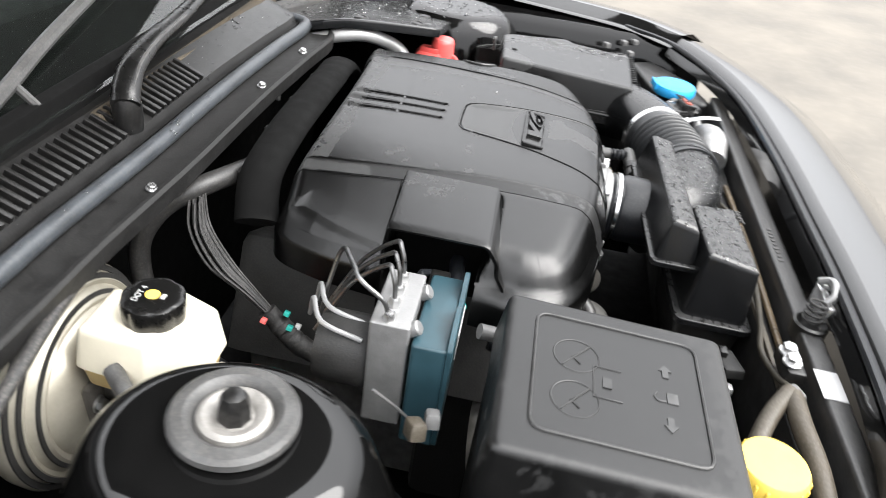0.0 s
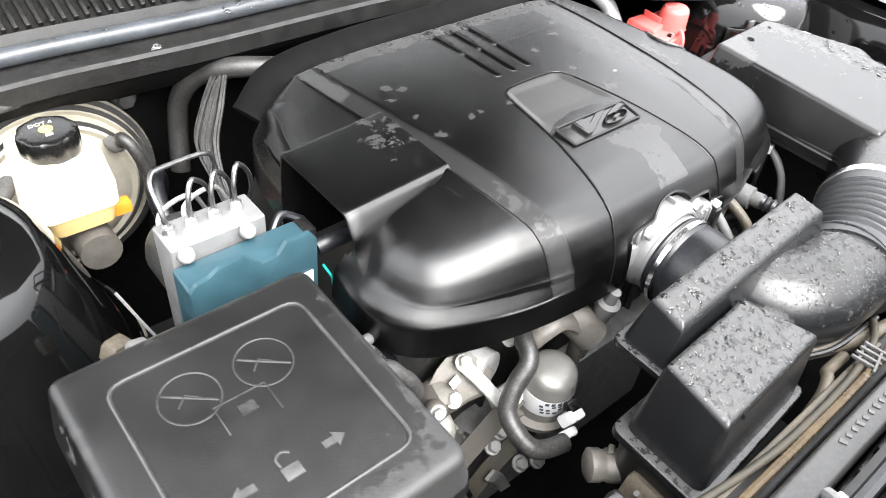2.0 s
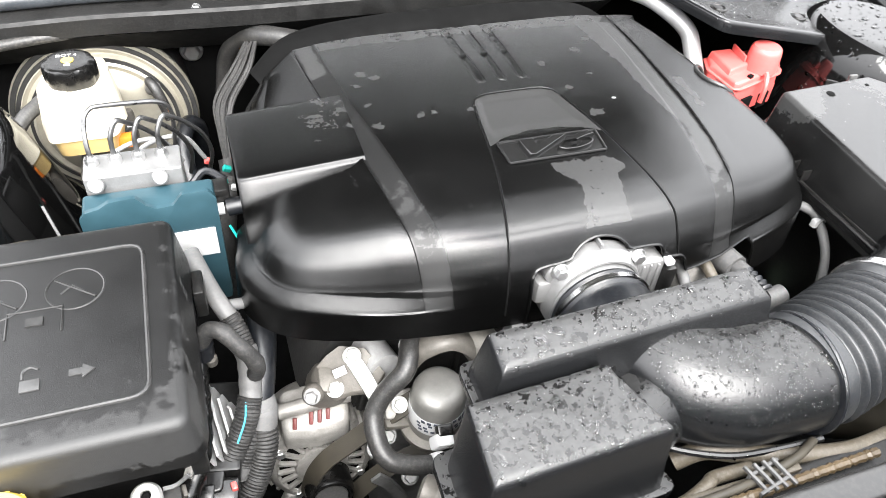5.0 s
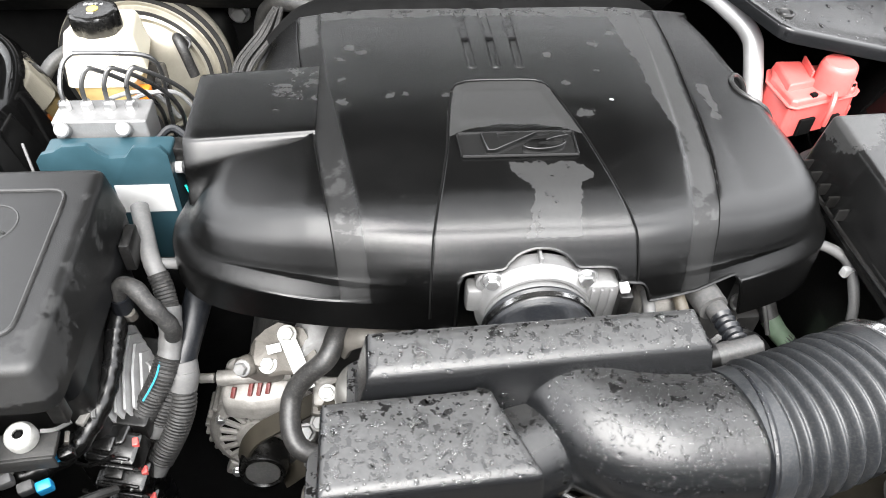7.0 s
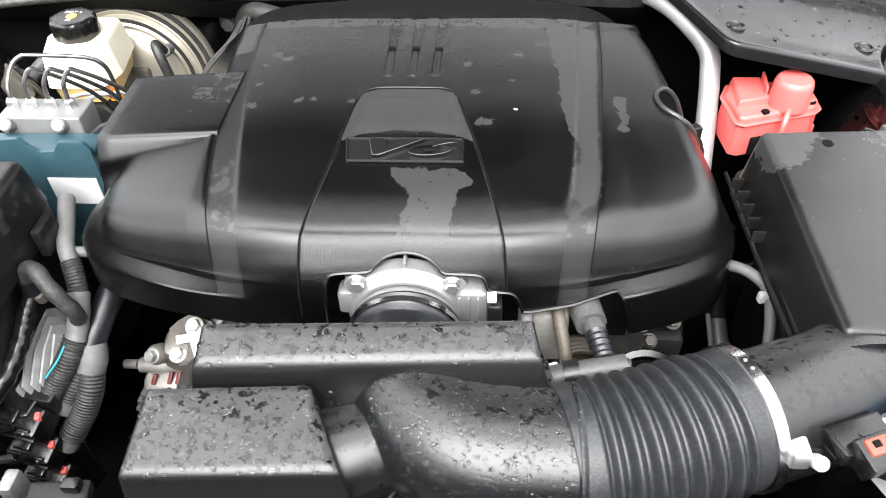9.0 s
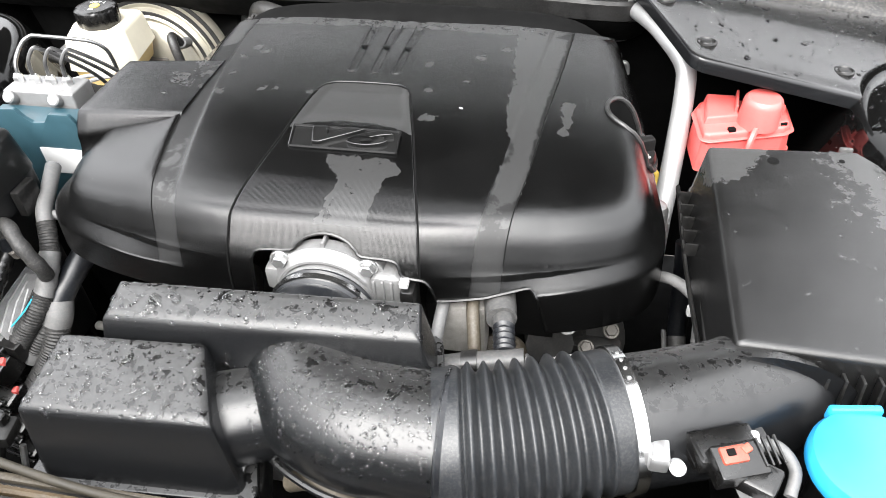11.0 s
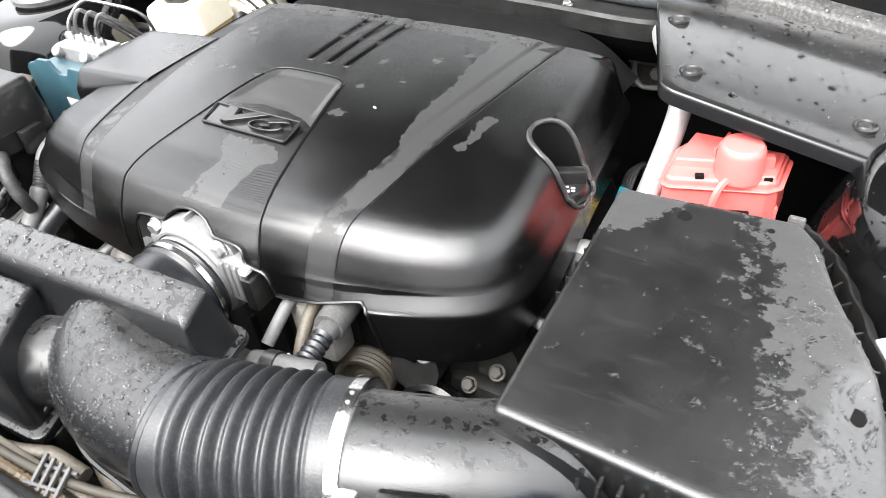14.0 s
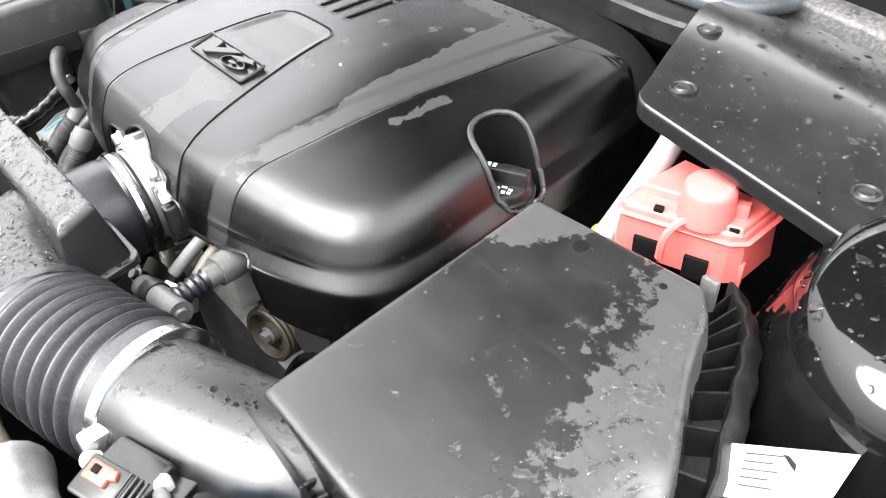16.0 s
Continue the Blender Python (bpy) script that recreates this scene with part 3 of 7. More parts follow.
def build_wiper():
    w = thing("wiper", (-0.237, 0.478, 0.06), "glossy black wiper arm parked on the windscreen", "wiper")
    part("pivot", lathe([(0.016, -0.03), (0.017, 0.0), (0.014, 0.010), (0.006, 0.013)], (-0.237, 0.478, 0.045)), M_BLACK, w)
    part("arm", tube([(-0.246, 0.474, 0.050), (-0.225, 0.482, 0.064), (-0.19, 0.492, 0.074), (-0.11, 0.510, 0.075), (0.0, 0.528, 0.070), (0.13, 0.548, 0.072), (0.26, 0.565, 0.082)], 0.0165, 14, 8, flat=0.62, rfun=lambda s: 1 - 0.9 * s), M_JET, w)
    part("arm_edge", tube([(-0.232, 0.470, 0.066), (-0.19, 0.481, 0.080), (-0.11, 0.499, 0.080), (0.0, 0.518, 0.074)], 0.0022, 6, 6), M_GREYRUB, w)
    part("blade", tube([(-0.46, 0.535, 0.060), (-0.32, 0.558, 0.080), (-0.2, 0.575, 0.103), (0.1, 0.62, 0.14)], 0.008, 8, 6), M_GREYRUB, w)
    part("link", tube([(-0.30, 0.540, 0.055), (-0.305, 0.550, 0.070), (-0.31, 0.560, 0.084)], 0.005, 8, 3), M_GREYRUB, w)
    return w


build_wiper()


# ---------- engine cover ----------
OUT = curve_points([(x, y, 0) for x, y in (
    (0.0, -0.106), (0.10, -0.105), (0.20, -0.091), (0.270, -0.067), (0.302, -0.035), (0.311, 0.01), (0.306, 0.08), (0.297, 0.17), (0.290, 0.26), (0.276, 0.312), (0.235, 0.326), (0.12, 0.311),
    (-0.10, 0.307), (-0.21, 0.306), (-0.262, 0.293), (-0.286, 0.24), (-0.298, 0.165), (-0.310, 0.10), (-0.314, 0.04), (-0.320, 0.0), (-0.310, -0.038), (-0.275, -0.069), (-0.20, -0.092), (-0.10, -0.105))], 42, True)


def lerp_path(path, y):
    """x on a polyline given as (y, x) pairs in falling y."""
    for (y0, x0), (y1, x1) in zip(path, path[1:]):
        if y >= y1:
            return x0 + (x1 - x0) * (min(y, y0) - y0) / (y1 - y0)
    return path[-1][1]


LBAND = ((0.30, -0.202), (0.22, -0.197), (0.13, -0.187), (0.04, -0.172), (-0.02, -0.163), (-0.085, -0.151), (-0.12, -0.145))
RBAND = ((0.30, 0.193), (0.19, 0.184), (0.08, 0.172), (0.0, 0.164), (-0.067, 0.153), (-0.12, 0.145))
LSEAM = ((0.107, -0.0515), (0.085, -0.0565), (0.055, -0.0605), (0.011, -0.0655), (-0.03, -0.073), (-0.077, -0.083), (-0.12, -0.089))
RSEAM = ((0.1065, 0.0435), (0.086, 0.0485), (0.06, 0.055), (0.03, 0.063), (-0.004, 0.071), (-0.077, 0.088), (-0.12, 0.096))
GROOVES = ((-0.031, -0.0285), (-0.004, -0.0035), (0.0225, 0.020))


def groove_x(x0, x1, y):
    return x1 + (x0 - x1) * (y - 0.14) / 0.11


def cover_top(x, y):
    z = 0.008 - 0.3 * max(0, y - 0.16) ** 2 - 0.62 * max(0, 0.10 - y) ** 2
    z -= 1.5 * max(0, -0.035 - y) ** 2
    z -= (0.9 if x > 0 else 0.7) * min(0.1, max(0, abs(x) - 0.10)) ** 2 + 0.13 * max(0, abs(x) - 0.2)
    return z


def cover_skin(x, y):
    """The top with its low front lobe, the bed of the side tunnel and the falling rear flank."""
    z = cover_top(x, y)
    if x < -0.15:
        z -= 0.10 * max(0.0, -0.187 - x) * (1 - smooth01(0.046, 0.056, y))
        z -= 0.034 * smooth01(-0.186, -0.21, x) * smooth01(0.036, 0.056, y) * (1 - smooth01(0.148, 0.158, y))
        z -= 0.7 * max(0.0, lerp_path(LBAND, y) - 0.0115 - x) * smooth01(0.150, 0.160, y)
    return z


def cover_relief(x, y, front=False):
    """Channels, seams, ribs and the sunk panel: how far the skin is set back."""
    d = 0.0
    if front:
        return d
    for path in (LBAND, RBAND):
        u = abs(x - lerp_path(path, y))
        d += 0.0016 * (1 - smooth01(0.0112, 0.0142, u))
    lo, hi = lerp_path(LSEAM, y), lerp_path(RSEAM, y)
    if lo + 0.003 < x < hi - 0.003 and 0.034 < y < 0.117:
        d += 0.0026 * smooth01(0.034, 0.06, y) * (1 - smooth01(0.100, 0.116, y)) * smooth01(0.003, 0.012, min(x - lo, hi - x))
    for x0, x1 in GROOVES:
        if 0.138 < y < 0.30:
            d += 0.0028 * (1 - smooth01(0.002, 0.0055, abs(x - groove_x(x0, x1, y)))) * smooth01(0.139, 0.146, y)
    return d


def build_scoop(cover):
    """Tunnel on the cover's side, open at its end."""
    def section(x, inset):
        u = (-0.183 - x) / 0.117
        zt = cover_top(-0.183, 0.10) - 0.0005 - 0.006 * u - inset
        yf, yr = 0.0425 - 0.002 * u + inset, 0.160 - 0.004 * u - inset
        step = 0.004 + 0.014 * max(0.0, u)
        pts = [(yf - 0.030 * u - 0.003, -0.125), (yf - 0.024 * u - 0.003, zt - 0.062), (yf - 0.0125 * u - 0.002, zt - step - 0.018), (yf - 0.0110 * u - 0.0015, zt - step - 0.004), (yf - 0.0065 * u - 0.001, zt - step * 0.6 - 0.002), (yf - 0.001, zt - 0.0036), (yf + 0.002, zt - 0.0014), (yf + 0.007, zt), (0.08, zt + 0.0004), (0.12, zt + 0.0004), (yr - 0.007, zt), (yr - 0.0025, zt - 0.0012), (yr - 0.0008, zt - 0.004), (yr, zt - 0.012), (yr + 0.003, zt - 0.04), (yr + 0.004, -0.125)]
        return [Vector((x, p.x, p.y)) for p in curve_points([(y, z, 0) for y, z in pts], 3)]
    xs = [-0.183 - 0.0117 * k for k in range(11)]
    rings = [section(x, 0.0) for x in xs] + [section(-0.3025, 0.0012), section(-0.3025, 0.0034)] + [section(x, 0.0045) for x in (-0.300, -0.28, -0.24, -0.20)]
    tunnel = part("side_tunnel", ring_loft(rings, False, False, closed=False), M_COVER, cover)
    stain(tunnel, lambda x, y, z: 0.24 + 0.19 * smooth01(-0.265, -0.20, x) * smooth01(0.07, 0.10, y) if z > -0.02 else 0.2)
    # added near-black sheet standing for the shade inside the tunnel
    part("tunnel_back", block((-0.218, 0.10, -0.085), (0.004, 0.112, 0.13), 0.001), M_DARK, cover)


def build_cover():
    cover = thing("engine_cover", (0, 0.12, -0.12), "black moulded plastic engine cover with dusty and wet patches", "engine cover")
    n = len(OUT)
    nrm = []
    for i in range(n):
        d = (OUT[(i + 1) % n] - OUT[i - 1]).normalized()
        nrm.append(Vector((-d.y, d.x, 0)))
    side_prof = [(0.0, -0.106), (0.0005, -0.099), (0.001, -0.091), (0.0016, -0.082), (0.0022, -0.0745), (0.0031, -0.0712), (0.0047, -0.0685), (0.0071, -0.0652), (0.0096, -0.0618), (0.0116, -0.0590), (0.0131, -0.0566), (0.0145, -0.0525), (0.0162, -0.0465), (0.0184, -0.0395), (0.0208, -0.0320), (0.0238, -0.0235), (0.0276, -0.0158), (0.0318, -0.0098), (0.0361, -0.0055), (0.0403, -0.0027), (0.0445, -0.0011), (0.0480, -0.0003)]
    mid_prof = [(0.0, -0.106), (0.0004, -0.099), (0.0008, -0.091), (0.0014, -0.082), (0.002, -0.0745), (0.0026, -0.070), (0.0034, -0.065), (0.0044, -0.060), (0.0056, -0.055), (0.0070, -0.050), (0.0084, -0.0455), (0.0100, -0.0405), (0.0118, -0.0355), (0.0138, -0.0305), (0.0160, -0.0255), (0.0182, -0.0205), (0.0206, -0.0155), (0.0232, -0.0108), (0.0265, -0.0066), (0.0310, -0.0034), (0.0375, -0.0012), (0.0480, -0.0003)]
    prof = [tuple((p.x, p.y) for p in pair) for pair in zip(*(curve_points([(u, v, 0) for u, v in pr], 4) for pr in (side_prof, mid_prof)))]
    rings = []
    def shape(i, outer, middle):
        """A point of the skin; the skirt's shoulder fades out in the middle of the front."""
        p = OUT[i]
        rear = smooth01(0.3, 0.9, -nrm[i].y)
        w = smooth01(0.0, 1.0, nrm[i].y) * (1 - smooth01(0.09, 0.21, abs(p.x)))
        inset = outer[0] + (middle[0] - outer[0]) * w
        # the body stands further back from the skirt at the lobe's end
        lobe = smooth01(0.22, 0.29, -p.x) * (1 - smooth01(0.02, 0.08, p.y)) * smooth01(-0.075, -0.03, p.y)
        inset += 0.008 * lobe * smooth01(0.006, 0.017, inset)
        return p + nrm[i] * inset * (1 - 0.35 * rear), outer[1] + (middle[1] - outer[1]) * w, inset, w
    floor_line = ((-0.064, -0.2), (-0.0635, -0.060), (-0.061, -0.050), (-0.055, -0.0445), (-0.026, -0.042), (-0.020, -0.037), (-0.010, -0.0300), (0.007, -0.0265), (0.024, -0.0300), (0.034, -0.037), (0.040, -0.042), (0.066, -0.0430), (0.073, -0.047), (0.0775, -0.0565), (0.094, -0.059), (0.101, -0.065), (0.106, -0.077), (0.111, -0.0800), (0.150, -0.0750), (0.184, -0.0690), (0.190, -0.0712), (0.1955, -0.0786), (0.2000, -0.095), (0.2050, -0.117), (0.2055, -0.2))
    def skirt_floor(x, y):
        """Lower edge of the skirt at the front, with the throttle and breather cut-outs."""
        if y > 0.0 or not -0.064 < x < 0.2055:
            return -0.2
        for (x0, z0), (x1, z1) in zip(floor_line, floor_line[1:]):
            if x <= x1:
                return z0 + (z1 - z0) * (x - x0) / (x1 - x0)
        return -0.2
    for outer, middle in prof:
        ring = []
        for i in range(n):
            q, dd, inset, w = shape(i, outer, middle)
            p = OUT[i] + nrm[i] * max(inset, 0.032) * (1 - 0.35 * smooth01(0.3, 0.9, -nrm[i].y))
            ledge = -0.0566
            if dd > ledge:
                low = min(ledge, cover_skin(p.x, p.y) - 0.02)
                z = low + (dd - ledge) / -ledge * (cover_skin(p.x, p.y) - low)
            else:
                z = dd - 0.010 * smooth01(0.3, 0.9, nrm[i].y) * (1 - smooth01(0.12, 0.27, abs(q.x))) * (1 - w) * smooth01(0.001, 0.004, inset)
            rel = cover_relief(q.x, q.y, inset < 0.036) * smooth01(0.036, 0.048, inset)
            k = 1 - smooth01(0.03, 0.06, inset)
            q = q + nrm[i] * rel * k
            z -= rel * (1 - k)
            if dd < -0.075:
                z -= 0.016 * smooth01(-0.078, -0.106, dd) * smooth01(0.10, 0.20, q.x) * smooth01(0.1, 0.5, nrm[i].y)
            ring.append(Vector((q.x, q.y, z)))
        rings.append(ring)
    last = rings[-1]
    inner = 84
    base = [Vector((p.x, p.y)) for p in last]
    for j in range(1, inner):
        u = j / inner
        ring = []
        for p in base:
            c = Vector((p.x * 0.45, 0.205))
            q = p.lerp(c, u ** 0.9)
            z = cover_skin(q.x, q.y) - cover_relief(q.x, q.y)
            q3 = Vector((q.x, q.y, z))
            ring.append(q3)
        rings.append(ring)
    # raised lip along the cut-outs
    front_pts = [(rings[r][i]) for r in range(0, 90) for i in range(n) if nrm[i].y > 0.5 and -0.09 < rings[r][i].x < 0.23]
    def front_y(x, z):
        return min(front_pts, key=lambda p: (p.x - x) ** 2 + (p.z - z) ** 2).y
    lip = [Vector((p.x, front_y(p.x, p.y) - 0.0006, p.y)) for p in curve_points([(x, max(z, -0.116), 0) for x, z in floor_line], 3)]
    # trim the skirt to the cut-outs, column by column
    for i in range(n):
        if nrm[i].y > 0.3:
            low = skirt_floor(rings[14][i].x, rings[14][i].y)
            r = next(r for r in range(len(rings)) if rings[r][i].z >= low)
            if r > 0:
                a, b = rings[r - 1][i], rings[r][i]
                cut = a.lerp(b, (low - a.z) / (b.z - a.z))
                for k in range(r):
                    rings[k][i] = cut.copy()
    def well_q(x, y):
        """1 on the filler opening's outline: round towards the middle, squarer down the flank."""
        dx, dy = (x - 0.272), abs(y - 0.123) / 0.0290
        return math.hypot(dx / 0.027, dy) if dx < 0 else ((dx / 0.030) ** 3.0 + dy ** 3.0) ** (1 / 3.0)
    # the oil filler opening: points near its outline move onto it
    for ring in rings:
        for v in ring:
            if v.z > -0.1:
                q = well_q(v.x, v.y)
                if 0.84 < q < 1.0:
                    v.x, v.y = 0.272 + (v.x - 0.272) / q, 0.123 + (v.y - 0.123) / q
    bm = ring_loft(rings, False, True)
    hole = [f for f in bm.faces if well_q((c := f.calc_center_median()).x, c.y) < 0.99 and c.z > -0.1]
    mouth = [f for f in bm.faces if (c := f.calc_center_median()).x < -0.222 and 0.050 < c.y < 0.155]
    gap = [f for f in bm.faces if f.calc_area() < 1e-12]
    bmesh.ops.delete(bm, geom=list(set(hole + gap + mouth)), context="FACES")
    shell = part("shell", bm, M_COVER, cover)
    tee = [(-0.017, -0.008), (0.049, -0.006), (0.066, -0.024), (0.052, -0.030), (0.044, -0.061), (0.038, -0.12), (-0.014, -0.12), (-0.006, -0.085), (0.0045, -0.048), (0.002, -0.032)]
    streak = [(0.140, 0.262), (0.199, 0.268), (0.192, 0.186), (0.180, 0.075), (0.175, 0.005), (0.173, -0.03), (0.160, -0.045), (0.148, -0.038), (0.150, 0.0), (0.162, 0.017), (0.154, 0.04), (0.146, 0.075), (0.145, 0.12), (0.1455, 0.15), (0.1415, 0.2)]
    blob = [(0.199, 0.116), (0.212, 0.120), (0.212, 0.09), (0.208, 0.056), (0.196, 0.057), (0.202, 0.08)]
    # rear crest: dust and the crest's sheen painted as one pale film
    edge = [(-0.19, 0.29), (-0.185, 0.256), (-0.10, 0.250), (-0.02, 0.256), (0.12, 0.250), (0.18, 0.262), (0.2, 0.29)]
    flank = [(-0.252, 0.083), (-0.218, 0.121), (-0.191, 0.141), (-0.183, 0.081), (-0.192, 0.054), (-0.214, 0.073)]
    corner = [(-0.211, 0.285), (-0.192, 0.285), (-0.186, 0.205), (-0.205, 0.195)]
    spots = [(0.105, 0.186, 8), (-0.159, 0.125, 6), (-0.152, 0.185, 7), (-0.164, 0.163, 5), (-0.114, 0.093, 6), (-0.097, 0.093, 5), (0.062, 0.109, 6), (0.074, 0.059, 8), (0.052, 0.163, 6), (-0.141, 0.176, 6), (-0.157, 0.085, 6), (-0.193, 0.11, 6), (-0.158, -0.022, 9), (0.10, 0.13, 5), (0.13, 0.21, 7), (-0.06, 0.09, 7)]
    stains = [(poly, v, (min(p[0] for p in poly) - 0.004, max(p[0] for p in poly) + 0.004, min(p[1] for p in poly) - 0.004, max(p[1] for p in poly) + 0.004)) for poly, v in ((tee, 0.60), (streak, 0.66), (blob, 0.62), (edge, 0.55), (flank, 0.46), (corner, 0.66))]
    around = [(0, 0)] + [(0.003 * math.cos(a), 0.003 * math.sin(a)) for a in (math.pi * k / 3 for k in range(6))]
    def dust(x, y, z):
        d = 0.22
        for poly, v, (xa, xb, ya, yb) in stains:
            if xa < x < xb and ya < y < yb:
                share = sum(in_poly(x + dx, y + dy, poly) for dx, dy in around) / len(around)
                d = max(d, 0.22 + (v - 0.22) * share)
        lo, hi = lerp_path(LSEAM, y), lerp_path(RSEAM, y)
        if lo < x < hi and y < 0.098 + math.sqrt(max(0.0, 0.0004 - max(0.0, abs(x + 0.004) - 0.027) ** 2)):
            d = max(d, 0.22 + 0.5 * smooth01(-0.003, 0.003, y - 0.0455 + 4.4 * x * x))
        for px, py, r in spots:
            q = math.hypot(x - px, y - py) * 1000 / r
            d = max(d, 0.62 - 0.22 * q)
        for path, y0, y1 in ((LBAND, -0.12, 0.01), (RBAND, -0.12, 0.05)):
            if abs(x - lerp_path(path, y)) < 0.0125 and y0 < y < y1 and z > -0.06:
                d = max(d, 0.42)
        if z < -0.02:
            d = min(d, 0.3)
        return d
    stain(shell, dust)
    # oil filler well, its lip following the cover's flank
    def flank_z(x, y):
        near = min((v for ring in rings[20:110] for v in ring if abs(v.x - x) < 0.02 and abs(v.y - y) < 0.02), key=lambda v: (v.x - x) ** 2 + (v.y - y) ** 2, default=Vector((x, y, -0.05)))
        return near.z
    rim = []
    for k in range(60):
        ca, sa = math.cos(2 * math.pi * k / 60), math.sin(2 * math.pi * k / 60)
        q = well_q(0.272 + 0.037 * ca, 0.123 + 0.037 * sa)
        rim.append((0.272 + 0.0373 * ca / q, 0.123 + 0.0373 * sa / q))
    rim = [(x, y, max(flank_z(x, y), -0.1)) for x, y in rim]
    rings2 = [[(x, y, z + 0.0012) for x, y, z in rim]] + [[(0.272 - 0.005 * g + (x - 0.272) * f, 0.123 - 0.004 * g + (y - 0.123) * f, z + (-0.11 - z) * g) for x, y, z in rim] for f, g in ((0.97, 0.06), (0.98, 0.2), (1.06, 0.6), (1.12, 1.0))]
    # well walls in near-black, the shade down the hole painted on
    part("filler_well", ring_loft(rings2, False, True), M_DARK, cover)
    part("well_lip", tube([(x, y, z + 0.0008) for x, y, z in rim + rim[:1]], 0.0026, 8, 1), M_PALE_EDGE, cover)
    part("cut_out_lip", tube(lip, 0.0017, 6, 1), M_COVER, cover)
    at = shell.data.attributes.new("weave", "FLOAT", "POINT")
    for i, v in enumerate(shell.data.vertices):
        x, y, z = v.co.x + PLACE[shell].x, v.co.y + PLACE[shell].y, v.co.z + PLACE[shell].z
        inside = lerp_path(LSEAM, y) < x < lerp_path(RSEAM, y)
        at.data[i].value = 0.4 * (1 - smooth01(-0.045, -0.028, y)) if inside and z > -0.06 else 0.0
    # groove and bead round the middle panel
    def on_top(x, y, dz=0.0):
        return (x, y, cover_top(x, y) + dz)
    head = [(-0.0535, 0.099), (-0.0495, 0.1085), (-0.043, 0.1135), (-0.033, 0.1165), (-0.006, 0.1175), (0.026, 0.1168), (0.036, 0.1135), (0.0425, 0.1075), (0.0458, 0.098)]
    part("panel_bead", tube([on_top(x, y, -0.0002) for x, y in head], 0.0013, 6, 4), M_COVER, cover)
    part("panel_groove", tube([on_top(x, y - 0.0022, -0.0004) for x, y in head], 0.0010, 6, 4), M_DARK, cover)
    # grooves of the middle panel and edges of the bands, over the top and down the front
    def skin_line(path, shift, first, y1):
        """Follows a path over the skin from low on the front to y1 on the top."""
        line = []
        for ring in rings[first:170:2]:
            for i in range(n):
                a, b = ring[i], ring[(i + 1) % n]
                if nrm[i].y < 0.4 or nrm[(i + 1) % n].y < 0.4:
                    continue
                da, db = a.x - lerp_path(path, a.y) - shift, b.x - lerp_path(path, b.y) - shift
                if da * db <= 0 and abs(da - db) > 1e-9:
                    q = a.lerp(b, da / (da - db))
                    if q.y < y1 and (not line or (q - line[-1]).length > 0.0025):
                        line.append(q)
                    break
        return line
    for path in (LSEAM, RSEAM):
        part("panel_groove", tube([p + Vector((0, -0.0002, 0.0001)) for p in skin_line(path, 0, 8, 0.099)], 0.0009, 6, 1), M_DARK, cover)
        part("panel_bead", tube([p + Vector((0, 0.0004, -0.0003)) for p in skin_line(path, 0.0016 if path is LSEAM else -0.0016, 8, 0.099)], 0.0008, 6, 1), M_COVER, cover)
    for path, shift in ((LBAND, -0.0128), (RBAND, 0.0128)):
        pts = skin_line(path, shift, 46, 0.25)
        y0 = pts[-1].y
        pts += [Vector(on_top(lerp_path(path, y) + shift, y, -0.0004)) for y in (y0 + 0.006 + (0.27 - y0) * k / 12 for k in range(12)) if y < 0.27]
        part("band_edge", tube(pts, 0.0006, 6, 1), M_DARK, cover)
    at = shell.data.attributes.new("matte", "FLOAT", "POINT")
    for i, v in enumerate(shell.data.vertices):
        x, y, z = v.co.x + PLACE[shell].x, v.co.y + PLACE[shell].y, v.co.z + PLACE[shell].z
        u = min(abs(x - lerp_path(LBAND, y)), abs(x - lerp_path(RBAND, y)))
        at.data[i].value = 1 - smooth01(0.0105, 0.0135, u) if z > -0.075 else 0.0
    for x0, x1 in GROOVES:
        line = [(groove_x(x0, x1, y), y) for y in (0.145, 0.17, 0.20, 0.23, 0.262)]
        for side in (-1, 1):
            part("groove_edge", tube([on_top(x + side * 0.0050, y, -0.0006) for x, y in line], 0.0009, 6, 2), M_COVER, cover)
        x, y = line[0]
        part("groove_end", tube([on_top(x + 0.0052 * math.sin(a), y - 0.0052 * math.cos(a), -0.0004) for a in (math.radians(d) for d in range(-90, 91, 30))], 0.0011, 6, 1), M_COVER, cover)
    # added dark sheet for the shade behind the breather cut-out
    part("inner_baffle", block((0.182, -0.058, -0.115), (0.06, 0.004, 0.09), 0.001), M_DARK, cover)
    build_scoop(cover)
    # badge
    badge = part("badge_plate", polybox([(-0.052, 0.0), (0.052, 0.0), (0.051, 0.027), (-0.055, 0.027)], -0.006, lambda x, y: 0.0028 + 0.19 * y, 0.003, 0.001), M_LETTER, cover)
    bm = None
    for a, b in (((-0.052, 0.0), (0.052, 0.0)), ((0.052, 0.0), (0.051, 0.027)), ((0.051, 0.027), (-0.055, 0.027)), ((-0.055, 0.027), (-0.052, 0.0))):
        bm = tube([(a[0], a[1], 0.0032 + 0.19 * a[1]), (b[0], b[1], 0.0032 + 0.19 * b[1])], 0.0014, 8, 1, bm)
    part("badge_rim", bm, M_LETTER, badge)
    for word, x, w in (("V", -0.0445, 2.55), ("6", 0.000, 2.75)):
        bm = lettering(word, 0.0248, 0.0026, Matrix.Translation((x, 0.0050, 0.0052)) @ Euler((radians(11), 0, 0)).to_matrix().to_4x4() @ Matrix.Diagonal((w, 1, 1, 1)), 0.35, 0.0009, 0.0008)
        part("letter", bm, M_LETTER, badge)
    return cover


build_cover()


